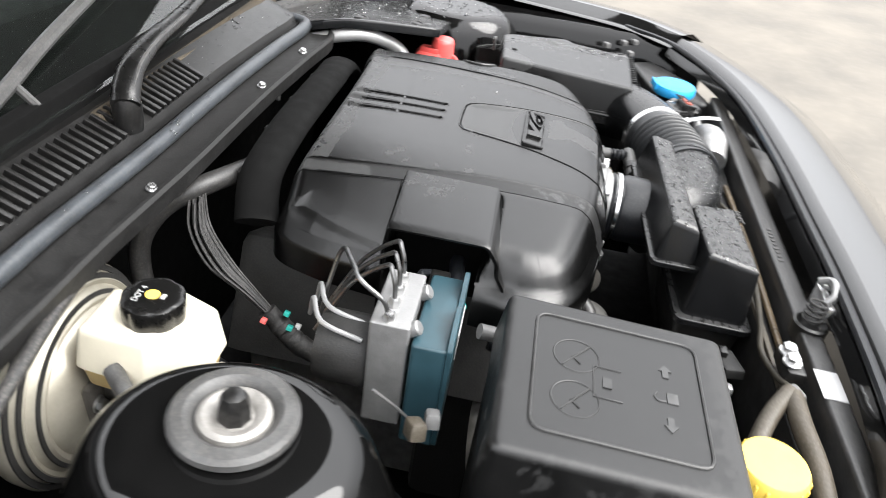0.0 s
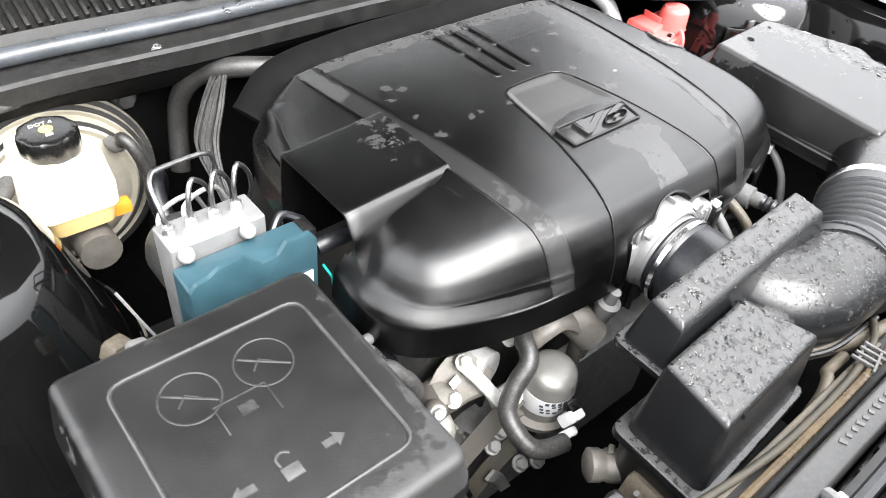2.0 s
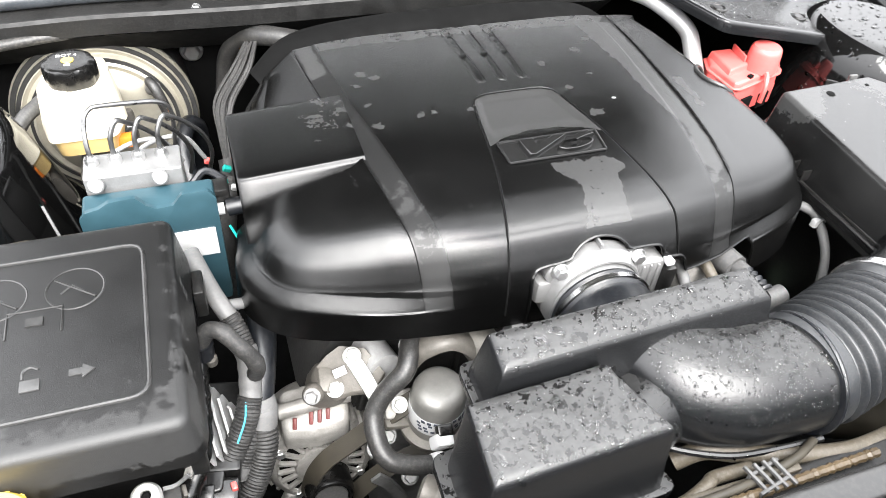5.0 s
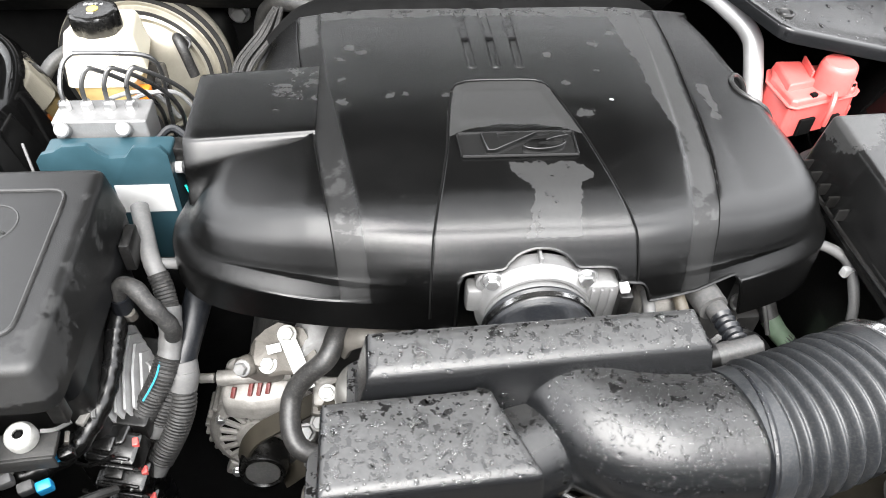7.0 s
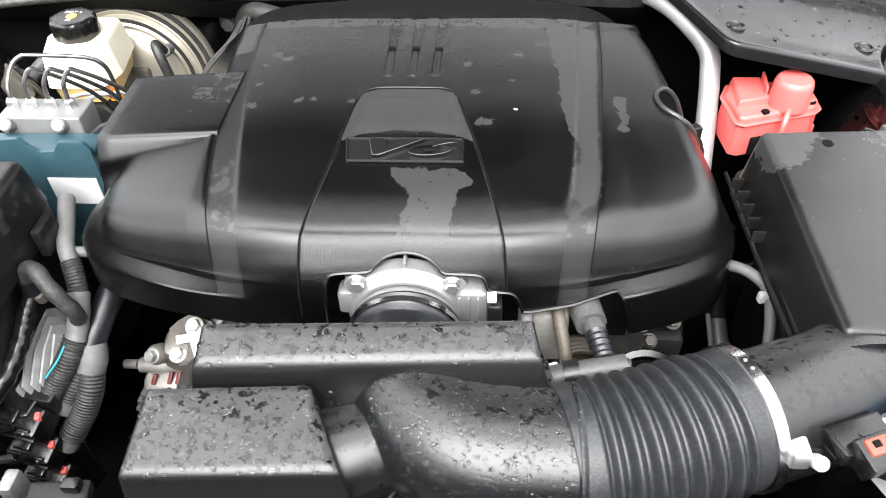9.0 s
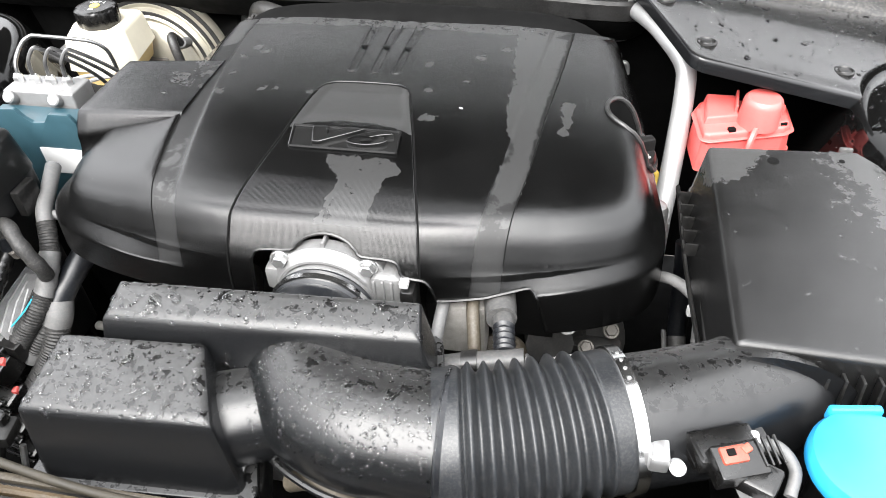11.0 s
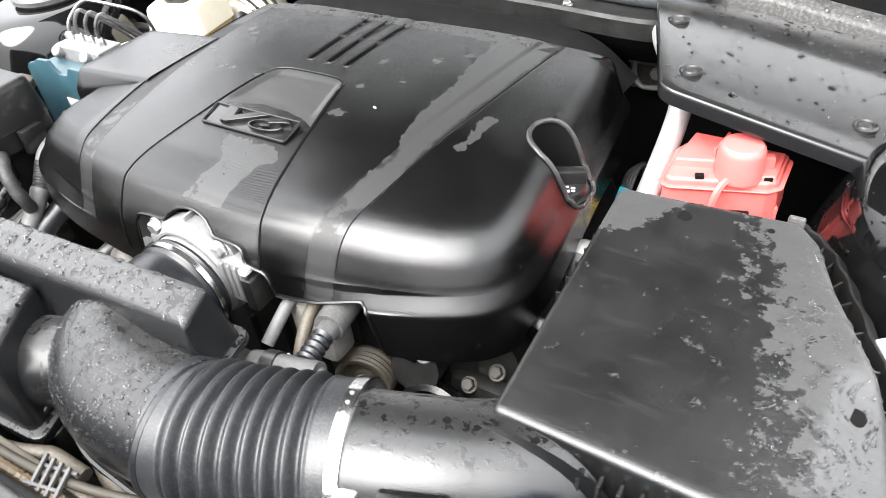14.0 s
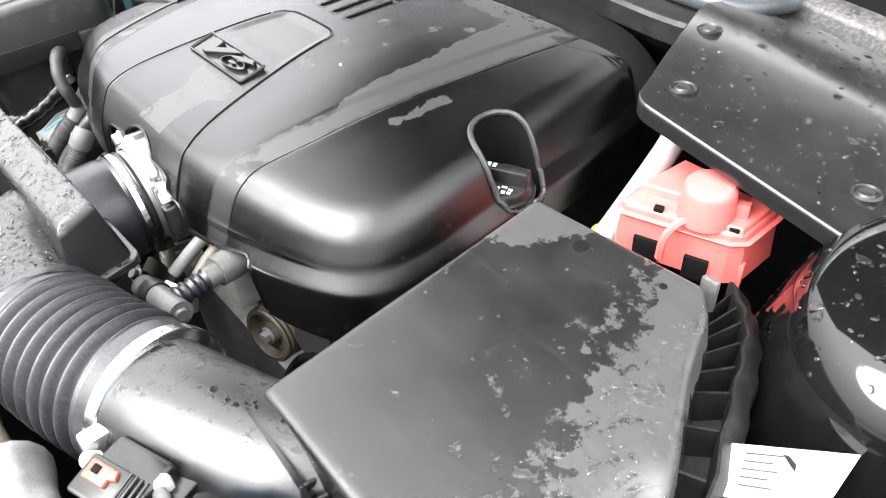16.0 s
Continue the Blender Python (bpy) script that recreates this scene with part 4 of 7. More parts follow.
def build_oil_cap():
    c = thing("oil_filler_cap", (0.268, 0.128, -0.11), "black oil filler cap with white symbols in the cover's well", "oil cap")
    cx, cy = 0.275, 0.117
    cap = part("cap", lathe([(0.025, -0.110), (0.0265, -0.090), (0.0265, -0.066), (0.0245, -0.0625), (0.001, -0.062)], (cx, cy, 0), seg=30), M_BLACK, c)
    part("cap_rim", lathe([(0.0270, -0.076), (0.0290, -0.075), (0.0290, -0.072), (0.0270, -0.071)], (cx, cy, 0), seg=30), M_BLACK, cap)
    grip = part("grip", block((cx, cy, -0.056), (0.050, 0.012, 0.014), 0.003, (0, 0, 25)), M_BLACK, cap)
    for u, v, w, h in ((0.000, -0.0125, 0.005, 0.0022), (0.006, -0.0105, 0.005, 0.0022), (0.012, -0.0125, 0.004, 0.0022), (0.001, -0.0175, 0.004, 0.0035), (0.007, -0.0175, 0.004, 0.0035), (0.012, -0.017, 0.0035, 0.0025)):
        a = radians(25)
        part("print_bar", block((cx + u * math.cos(a) - v * math.sin(a), cy + u * math.sin(a) + v * math.cos(a), -0.0618), (w, h, 0.0010), 0.0003, (0, 0, 25)), M_WHITE, cap)
    for u in (-0.017, -0.012, -0.007):
        part("print_bar", block((cx + u * math.cos(radians(25)), cy + u * math.sin(radians(25)), -0.0490), (0.0035, 0.0055, 0.0010), 0.0003, (0, 0, 25)), M_WHITE, grip)
    for ob in (cap, *cap.children, *grip.children):
        ob.data.transform(Matrix.Translation((0, 0, 0.009)))


build_oil_cap()


# ---------- intake ----------
def build_resonator():
    r = thing("intake_resonator", (0, -0.23, -0.12), "black plastic intake resonator beaded with water", "intake duct")
    rear = [(-0.150, -0.222), (0.128, -0.210), (0.118, -0.155), (-0.150, -0.165)]
    part("rear_chamber", polybox(rear, -0.072, lambda x, y: -0.019 + 0.25 * (y + 0.19), 0.012, 0.009, 0.010), M_BOX, r)
    front = [(-0.182, -0.296), (-0.008, -0.288), (-0.047, -0.206), (-0.180, -0.213)]
    part("front_chamber", polybox(front, -0.128, lambda x, y: -0.040 + 0.17 * (y + 0.25), 0.012, 0.008, 0.008), M_BOX, r)
    part("flange", polybox([(-0.192, -0.304), (0.002, -0.292), (-0.036, -0.20), (-0.19, -0.205)], -0.135, -0.126, 0.012, 0.002), M_BOX, r)
    part("lower_tub", polybox([(-0.18, -0.292), (-0.006, -0.282), (-0.03, -0.212), (-0.178, -0.216)], -0.20, -0.135, 0.012, 0.002, -0.006), M_BLACK, r)
    part("mount", block((-0.178, -0.262, -0.178), (0.034, 0.05, 0.03), 0.006, (0, 20, 0)), M_BEIGE, r, "pale mounting lug")
    part("rear_flange", polybox([(-0.156, -0.228), (0.135, -0.216), (0.122, -0.15), (-0.156, -0.16)], -0.078, -0.071, 0.012, 0.002), M_BOX, r)
    bm = tube([(0.143, -0.238, -0.088), (0.105, -0.237, -0.088), (0.070, -0.234, -0.088), (0.040, -0.222, -0.087), (0.022, -0.202, -0.086), (0.013, -0.172, -0.086)], 0.0515, 48, 10, rfun=lambda s: 1 + 0.02 * smooth01(0.02, 0.07, s))
    bmesh.ops.delete(bm, geom=[v for v in bm.verts if v.co.z < -0.118], context="VERTS")
    part("elbow", bm, M_PIPE, r)
    part("elbow_foot", tube([(0.13, -0.232, -0.122), (0.07, -0.230, -0.125), (0.03, -0.212, -0.125), (0.008, -0.17, -0.125)], 0.036, 24, 6), M_BLACK, r)
    part("neck", tube([(0.005, -0.222, -0.097), (-0.02, -0.232, -0.097), (-0.040, -0.240, -0.098), (-0.07, -0.248, -0.098)], 0.0395, 28, 4), M_PIPE, r)
    part("elbow_seam", tube([(0.141, -0.2895, -0.117), (0.10, -0.2875, -0.117), (0.055, -0.2825, -0.117), (0.020, -0.269, -0.117), (-0.004, -0.2545, -0.117), (-0.016, -0.254, -0.113), (-0.020, -0.276, -0.124)], 0.0030, 8, 5), M_PIPE, r)
    part("elbow_joint", lathe([(0.0515, 0), (0.0555, 0.0012), (0.0562, 0.003), (0.0545, 0.006), (0.0520, 0.0065)], (0.136, -0.2385, -0.088), (1, 0.03, 0), 44), M_RUBBER, r)
    hose_line = [(0.131, -0.2392, -0.088), (0.18, -0.229, -0.087), (0.222, -0.2165, -0.086), (0.270, -0.199, -0.085)]
    def wave(s):
        return 1.0 + 0.15 * ((0.5 + 0.5 * math.cos(2 * math.pi * s / 0.0134)) ** 1.1 - 0.62) * smooth01(0.018, 0.024, s) * (1 - smooth01(0.116, 0.122, s))
    part("bellows", tube(hose_line, 0.0545, 44, 84, rfun=wave), M_BELLOWS, r, "black corrugated rubber bellows")
    ax = Vector((0.052, 0.017, 0.001)).normalized()
    clamp = part("hose_clamp", lathe([(0.0550, 0.001), (0.0568, 0.002), (0.0568, 0.011), (0.0550, 0.012)], Vector((0.260, -0.2030, -0.0855)), ax, 48), M_CHROME, r, "steel band clamp")
    up = ax.cross(Vector((0, 1, 0))).normalized()
    side = up.cross(ax)
    for k in range(7):
        an = radians(58 + 9 * k)
        c = Vector((0.260, -0.2030, -0.0855)) + ax * 0.0065 + (up * math.sin(an) - side * math.cos(an)) * (0.0569 if up.z > 0 else -0.0569)
        part("band_slot", disc(c, 0.0015, 0.0006, c - (Vector((0.260, -0.2030, -0.0855)) + ax * 0.0065), 10, 0.0001), M_DULL, clamp)
    part("clamp_screw", block((0.290, -0.245, -0.058), (0.014, 0.02, 0.014), 0.003), M_STEEL, clamp)
    return r


build_resonator()


def build_airbox():
    a = thing("air_filter_box", (0.45, -0.02, -0.25), "black plastic air filter box with dried dust and damp streaks", "air box")
    lid = [(0.336, -0.166), (0.600, -0.170), (0.574, -0.045), (0.527, 0.040), (0.508, 0.085), (0.487, 0.108), (0.333, 0.097)]
    def lid_z(x, y):
        fall = smooth01(-0.022, -0.050, y) * max(0.0, x - 0.531)
        return -0.0262 + 0.062 * y - 0.015 * (x - 0.4) - 0.42 * fall
    lidp = part("lid", polybox(lid, -0.100, lid_z, 0.016, 0.006, 0.010, n=5, fine=0.006, fill=30), M_AIR, a)
    def lid_dust(x, y, z):
        d = 0.29 + 0.37 * smooth01(0.45, 0.54, x + 0.35 * (y + 0.02)) + 0.36 * smooth01(0.060, 0.090, y + 0.04 * math.sin(40 * x))
        return d if z > lid_z(x, y) - 0.012 else 0.1
    stain(lidp, lid_dust)
    low = [(0.327, -0.178), (0.602, -0.175), (0.577, -0.045), (0.537, 0.057), (0.508, 0.118), (0.478, 0.148), (0.42, 0.142), (0.327, 0.105)]
    part("gutter", polybox([(max(x, 0.337), y) for x, y in low], -0.108, -0.084, 0.016, 0.002), M_LINER, a)
    part("base", polybox([(max(x, 0.395), y) for x, y in low], -0.34, -0.108, 0.016, 0.003, -0.004), M_BLACK, a)
    # stiffening webs between lid and flange lip
    inner = [Vector((0.587, -0.160, 0)), Vector((0.562, -0.045, 0)), Vector((0.517, 0.037, 0)), Vector((0.499, 0.083, 0)), Vector((0.480, 0.103, 0))]
    outer = [Vector((0.601, -0.160, 0)), Vector((0.576, -0.045, 0)), Vector((0.535, 0.056, 0)), Vector((0.507, 0.116, 0)), Vector((0.477, 0.146, 0))]
    for k in range(12):
        u = 4 * (k + 0.4) / 12.0
        i = min(3, int(u))
        p, q = inner[i].lerp(inner[i + 1], u - i), outer[i].lerp(outer[i + 1], u - i)
        d = (outer[i + 1] - outer[i]).normalized() * 0.0009
        up = lambda v, z: v + Vector((0, 0, z))
        bm = ring_loft([[up(p - d, -0.054), up(p + d, -0.054), up(p + d, -0.094), up(p - d, -0.094)], [up(q - d, -0.0575), up(q + d, -0.0575), up(q + d, -0.094), up(q - d, -0.094)]])
        part("web", bm, M_BLACK, a)
    def rim_pt(p, d, o, z, k):
        wob = 0.0012 * math.sin(k * 1.7)
        return (p.x + d.x * (o + wob), p.y + d.y * (o + wob), z)
    line = curve_points(outer, 8)
    outw = [Vector((t.y, -t.x, 0)) * -1 for t in ((line[min(i + 1, len(line) - 1)] - line[max(i - 1, 0)]).normalized() for i in range(len(line)))]
    rings = [[rim_pt(p, -d if d.x < 0 and d.y < 0 else d, o, z, k) for k, (p, d) in enumerate(zip(line, outw))] for o, z in ((0.0, -0.096), (0.0, -0.0565), (0.001, -0.0550), (0.0028, -0.0550), (0.005, -0.0575), (0.013, -0.068), (0.0145, -0.072), (0.014, -0.12))]
    part("lip", ring_loft(rings, False, False, closed=False), M_BLACK, a)
    for k in range(4, 9):
        part("web", block((0.3315, -0.085 + 0.020 * k, -0.077), (0.012, 0.0022, 0.014), 0.0006), M_BLACK, a)
    part("side_lip", tube([(0.335, -0.16, -0.090), (0.3275, -0.02, -0.085), (0.327, 0.10, -0.082)], 0.0022, 6, 4), M_BLACK, a)
    for k in range(14):
        part("front_rib", block((0.412 + 0.0125 * k, -0.1685, -0.066), (0.0024, 0.010, 0.036), 0.0006, (-10, 0, 0)), M_BLACK, a)
    part("front_flange", polybox([(0.385, -0.186), (0.596, -0.182), (0.596, -0.168), (0.385, -0.168)], -0.090, -0.083, 0.003, 0.0015), M_AIR, a)
    part("rubber_clip", block((0.588, -0.055, -0.076), (0.03, 0.022, 0.02), 0.004, (0, 0, -10)), M_GREYTAPE, a)
    part("outlet", tube([(0.262, -0.207, -0.083), (0.30, -0.194, -0.083), (0.340, -0.177, -0.086), (0.375, -0.155, -0.092), (0.40, -0.125, -0.100)], 0.0505, 36, 8, rfun=lambda s: 1 + 0.06 * smooth01(0.08, 0.14, s)), M_PIPE, a)
    part("outlet_flare", ring_loft([[(0.352 + f * (0.02 + 0.075 * math.cos(an)), -0.169 - 0.010 * (1 - f), -0.090 + f * 0.058 * math.sin(an)) for an in (2 * math.pi * k / 32 for k in range(32))] for f in (1.0, 0.93, 0.85, 0.8)]), M_PIPE, a)
    part("latch", block((0.479, 0.113, -0.042), (0.013, 0.005, 0.026), 0.002), M_GREYRUB, a, "grey plastic latch")
    for p in ((0.402, 0.0706), (0.465, 0.0786), (0.545, -0.06)):
        part("plug", disc((p[0], p[1], lid_z(*p) - 0.0032), 0.0062 if p[0] < 0.45 else 0.0035 if p[0] < 0.5 else 0.007, 0.004), M_DARK, lidp)
    sensor = part("airflow_sensor", block((0.333, -0.236, -0.053), (0.046, 0.026, 0.012), 0.003, (0, 0, 20)), M_JET, a)
    part("sensor_flange", block((0.336, -0.226, -0.060), (0.060, 0.034, 0.006), 0.002, (0, 0, 20)), M_JET, sensor)
    part("sensor_plug", block((0.338, -0.252, -0.047), (0.034, 0.024, 0.018), 0.002, (12, 0, 20)), M_JET, sensor)
    lock = part("lock", block((0.334, -0.2520, -0.0375), (0.018, 0.012, 0.005), 0.0015, (12, 0, 20)), M_LOCK, sensor, "orange plug lock")
    # dark block painting the shade in the lock's slot
    part("lock_slot", block((0.332, -0.2520, -0.0352), (0.006, 0.005, 0.003), 0.001, (12, 0, 20)), M_DARK, lock)
    part("lock_tip", block((0.342, -0.2470, -0.0365), (0.007, 0.006, 0.005), 0.001, (12, 0, 40)), M_LOCK, lock)
    for k in range(4):
        part("plug_rib", block((0.352 + 0.004 * k, -0.247 + 0.0015 * k, -0.0375), (0.0016, 0.020, 0.002), 0.0005, (12, 0, 20)), M_BLACK, sensor)
    part("screw", bolt((0.318, -0.224, -0.056), (0, -0.1, 1), 0.0045), M_STEEL, sensor)
    return a


build_airbox()


# ---------- throttle body ----------
def build_throttle():
    t = thing("throttle_body", (0.006, -0.10, -0.12), "bare cast aluminium throttle body under the cover's cut-out", "throttle body")
    ax = (0, -1, 0)
    part("housing", lathe([(0.050, 0.0), (0.053, 0.003), (0.053, 0.016), (0.049, 0.019), (0.0465, 0.026), (0.044, 0.026), (0.040, 0.010), (0.039, 0.0)], (0.006, -0.082, -0.083), ax, 48), M_ALU, t)
    part("spigot", lathe([(0.0465, 0.0), (0.0465, 0.03), (0.044, 0.032), (0.04, 0.03), (0.04, 0.0)], (0.006, -0.096, -0.088), ax, 40), M_ALU, t)
    for dx in (-0.041, 0.040):
        lug = part("lug", disc((0.006 + dx, -0.078, -0.052), 0.0125, 0.020, ax), M_ALU, t)
        part("bolt", bolt((0.006 + dx, -0.098, -0.051), ax, 0.0065), M_STEEL, lug)
    part("lug_web", block((0.006, -0.086, -0.055), (0.090, 0.012, 0.012), 0.004), M_ALU, t)
    part("side_lug", block((-0.043, -0.090, -0.072), (0.024, 0.02, 0.024), 0.005), M_ALU, t)
    part("motor", block((0.062, -0.092, -0.074), (0.030, 0.03, 0.045), 0.006), M_ALU, t)
    for k in range(3):
        part("motor_rib", block((0.052 + 0.008 * k, -0.1075, -0.072), (0.0025, 0.003, 0.036), 0.0008), M_ALU, t)
    plug = part("plug", block((0.082, -0.099, -0.077), (0.013, 0.028, 0.034), 0.003), M_BLACK, t)
    part("plug_pin", block((0.0795, -0.106, -0.0585), (0.008, 0.010, 0.005), 0.001), M_WHITE, plug)
    part("sleeve", lathe([(0.0475, 0), (0.049, 0.003), (0.047, 0.006), (0.0495, 0.012), (0.047, 0.017), (0.049, 0.024), (0.048, 0.07)], (0.006, -0.112, -0.089), ax, 44), M_RUBBER, t, "black rubber sleeve")
    part("sleeve_clamp", lathe([(0.0485, 0), (0.0505, 0.001), (0.0505, 0.006), (0.0485, 0.007)], (0.006, -0.119, -0.089), ax, 44), M_CHROME, t)
    part("arch_rib", block((0.006, -0.090, -0.0285), (0.003, 0.014, 0.008), 0.001), M_ALU, t)
    for ob in t.children:
        ob.data.transform(Matrix.Translation((0, 0, -0.005)))
    return t


build_throttle()


# ---------- fuse box ----------
def build_fusebox():
    f = thing("fuse_box", (-0.46, -0.09, -0.3), "dusty black plastic fuse box with moulded symbols on its lid", "fuse box")
    lid = rect(-0.572, -0.357, -0.204, 0.020)
    lidp = part("lid", polybox(lid, -0.058, lambda x, y: -0.0092 + 0.035 * y, 0.018, 0.008, 0.006, n=5, fine=0.006, fill=24), M_LIDTOP, f)
    def lid_dirt(x, y, z):
        edge = min(x + 0.572, -0.357 - x, y + 0.204, 0.020 - y)
        d = 0.20 + 0.20 * (1 - smooth01(0.008, 0.030, edge)) + 0.22 * smooth01(-0.11, -0.19, y)
        return d if z > -0.05 else 0.22
    stain(lidp, lid_dirt)
    part("base", polybox(rect(-0.548, -0.374, -0.148, 0.018), -0.30, -0.060, 0.012, 0.004), M_BLACK, f)
    part("lid_flange", polybox(rect(-0.571, -0.358, -0.180, 0.019), -0.084, -0.0582, 0.018, 0.002), M_LID, f)
    zt = lambda y: -0.0090 + 0.035 * y
    # bead and symbols paler than the lid: highlights and dust put into colour
    ring = rpoly(rect(-0.536, -0.387, -0.168, -0.016), 0.014, 0, 4)
    line = [(p.x, p.y, zt(p.y)) for p in ring]
    part("lid_bead", tube(line + line[:1], 0.0018, 8, 1), M_PALE_EDGE, lidp)
    def loop(cx, cy, r, bm=None):
        pts = [(cx + r * math.cos(a), cy + r * math.sin(a), zt(cy + r * math.sin(a)) - 0.0003) for a in (2 * math.pi * k / 28 for k in range(29))]
        return tube(pts, 0.0009, 5, 1, bm)
    for cx, cy in ((-0.4925, -0.0537), (-0.4375, -0.0542)):
        bm = loop(cx, cy, 0.021)
        tube([(cx - 0.015, cy + 0.012, zt(cy)), (cx + 0.015, cy - 0.012, zt(cy))], 0.001, 5, 1, bm)
        tube([(cx - 0.010, cy - 0.004, zt(cy)), (cx - 0.002, cy + 0.004, zt(cy)), (cx + 0.006, cy - 0.004, zt(cy))], 0.0009, 5, 1, bm)
        part("warning_symbol", bm, M_PALE_EDGE, lidp)
    bm = tube([(-0.484, -0.095, zt(-0.095)), (-0.484, -0.070, zt(-0.07)), (-0.446, -0.070, zt(-0.07)), (-0.446, -0.095, zt(-0.095))], 0.0009, 5, 1)
    part("book_symbol", strip([(-0.471, -0.086), (-0.459, -0.086), (-0.459, -0.078), (-0.471, -0.078)], zt(-0.08) - 0.0015, 0.0024, bm), M_PALE_EDGE, lidp)
    for cx, sgn in ((-0.432, 1), (-0.497, -1)):
        y = -0.136
        pts = [(-0.008, -0.0028), (0.001, -0.0028), (0.001, -0.0062), (0.009, 0), (0.001, 0.0062), (0.001, 0.0028), (-0.008, 0.0028)]
        pts = [(cx + sgn * px, y + py) for px, py in pts]
        part("arrow_symbol", strip(pts, zt(y) - 0.0016, 0.0024), M_MARK, lidp, "pale printed arrow")
    bm = block((-0.465, -0.140, zt(-0.14)), (0.013, 0.010, 0.0016), 0.0004)
    tube([(-0.470, -0.134, zt(-0.134)), (-0.470, -0.127, zt(-0.127)), (-0.465, -0.124, zt(-0.124)), (-0.460, -0.127, zt(-0.127))], 0.001, 5, 3, bm)
    part("padlock_symbol", bm, M_MARK, lidp, "pale printed padlock")
    part("clip", block((-0.352, -0.02, -0.075), (0.010, 0.03, 0.03), 0.002), M_BLACK, f)
    part("clip", block((-0.366, -0.192, -0.072), (0.012, 0.010, 0.022), 0.002), M_BLACK, f)
    return f


build_fusebox()


# ---------- brake parts ----------
def build_abs():
    a = thing("brake_modulator", (-0.39, 0.11, -0.2), "aluminium brake modulator with a teal control unit", "brake modulator")
    part("valve_block", polybox(rect(-0.439, -0.350, 0.099, 0.138), -0.15, -0.021, 0.003, 0.002), M_ALU, a)
    wave = [(-0.443, -0.165), (-0.326, -0.165), (-0.3245, -0.031), (-0.330, -0.022), (-0.353, -0.022), (-0.362, -0.0335), (-0.378, -0.0345), (-0.387, -0.028), (-0.394, -0.0185), (-0.416, -0.0200), (-0.425, -0.0255), (-0.437, -0.028), (-0.443, -0.035)]
    def plate(y0, y1, grow):
        ring = rpoly(wave, 0.004, -grow, 3)
        return [[(p.x, y, p.y) for p in ring] for y in (y0, y1)]
    unit = part("control_unit", polybox(rect(-0.443, -0.3245, 0.060, 0.096), -0.165, -0.036, 0.005, 0.003), M_TEAL, a, "teal plastic control unit")
    part("unit_rim", ring_loft(plate(0.0560, 0.0562, -0.0012)[:1] + plate(0.0566, 0.0612, 0.0008) + plate(0.0618, 0.0620, -0.0012)[:1]), M_TEAL, unit)
    part("label", block((-0.3555, 0.0553, -0.082), (0.052, 0.0012, 0.034), 0.0004), M_WHITE, unit, "blank white paper label")
    for x in (-0.428, -0.371):
        part("screw", disc((x, 0.101, -0.031), 0.0075, 0.012, (0, -1, 0.7)), M_ALU, a)
    part("pump_motor", lathe([(0.036, 0), (0.038, 0.004), (0.038, 0.045), (0.034, 0.055), (0.02, 0.058)], (-0.40, 0.139, -0.095), (0, 1, 0), 28), M_GRIMESHADE, a)
    def fitting(x):
        part("fitting", lathe([(0.006, 0), (0.006, 0.008), (0.004, 0.011)], (x, 0.121, -0.022), seg=6), M_STEEL, a)
    routes = [[(-0.430, 0.122, -0.016), (-0.431, 0.128, 0.000), (-0.430, 0.146, 0.013), (-0.424, 0.156, 0.018), (-0.415, 0.160, 0.018), (-0.38, 0.176, 0.008), (-0.366, 0.182, 0.003), (-0.357, 0.188, -0.006), (-0.354, 0.194, -0.024), (-0.359, 0.205, -0.08), (-0.362, 0.21, -0.14)]]
    for x in (-0.409, -0.388, -0.367):
        routes.append([(x, 0.121, -0.016), (x, 0.1215, -0.004), (x + 0.001, 0.123, 0.006), (x + 0.005, 0.127, 0.015), (x + 0.009, 0.130, 0.0185), (x + 0.013, 0.134, 0.0150), (x + 0.026, 0.150, -0.004), (x + 0.040, 0.172, -0.035), (x + 0.046, 0.19, -0.07), (x + 0.04, 0.21, -0.11)])
    for route in routes:
        fitting(route[0][0])
        part("brake_pipe", tube(route, 0.0024, 8, 4), M_TUBE, a, "bent dark steel brake pipe")
    for x in (-0.425, -0.40):
        part("brake_pipe", tube([(x, 0.146, -0.06), (x + 0.01, 0.19, -0.055), (x + 0.05, 0.21, -0.06), (x + 0.07, 0.22, -0.10)], 0.0026, 8, 5), M_PIPEALU, a)
    return a


build_abs()


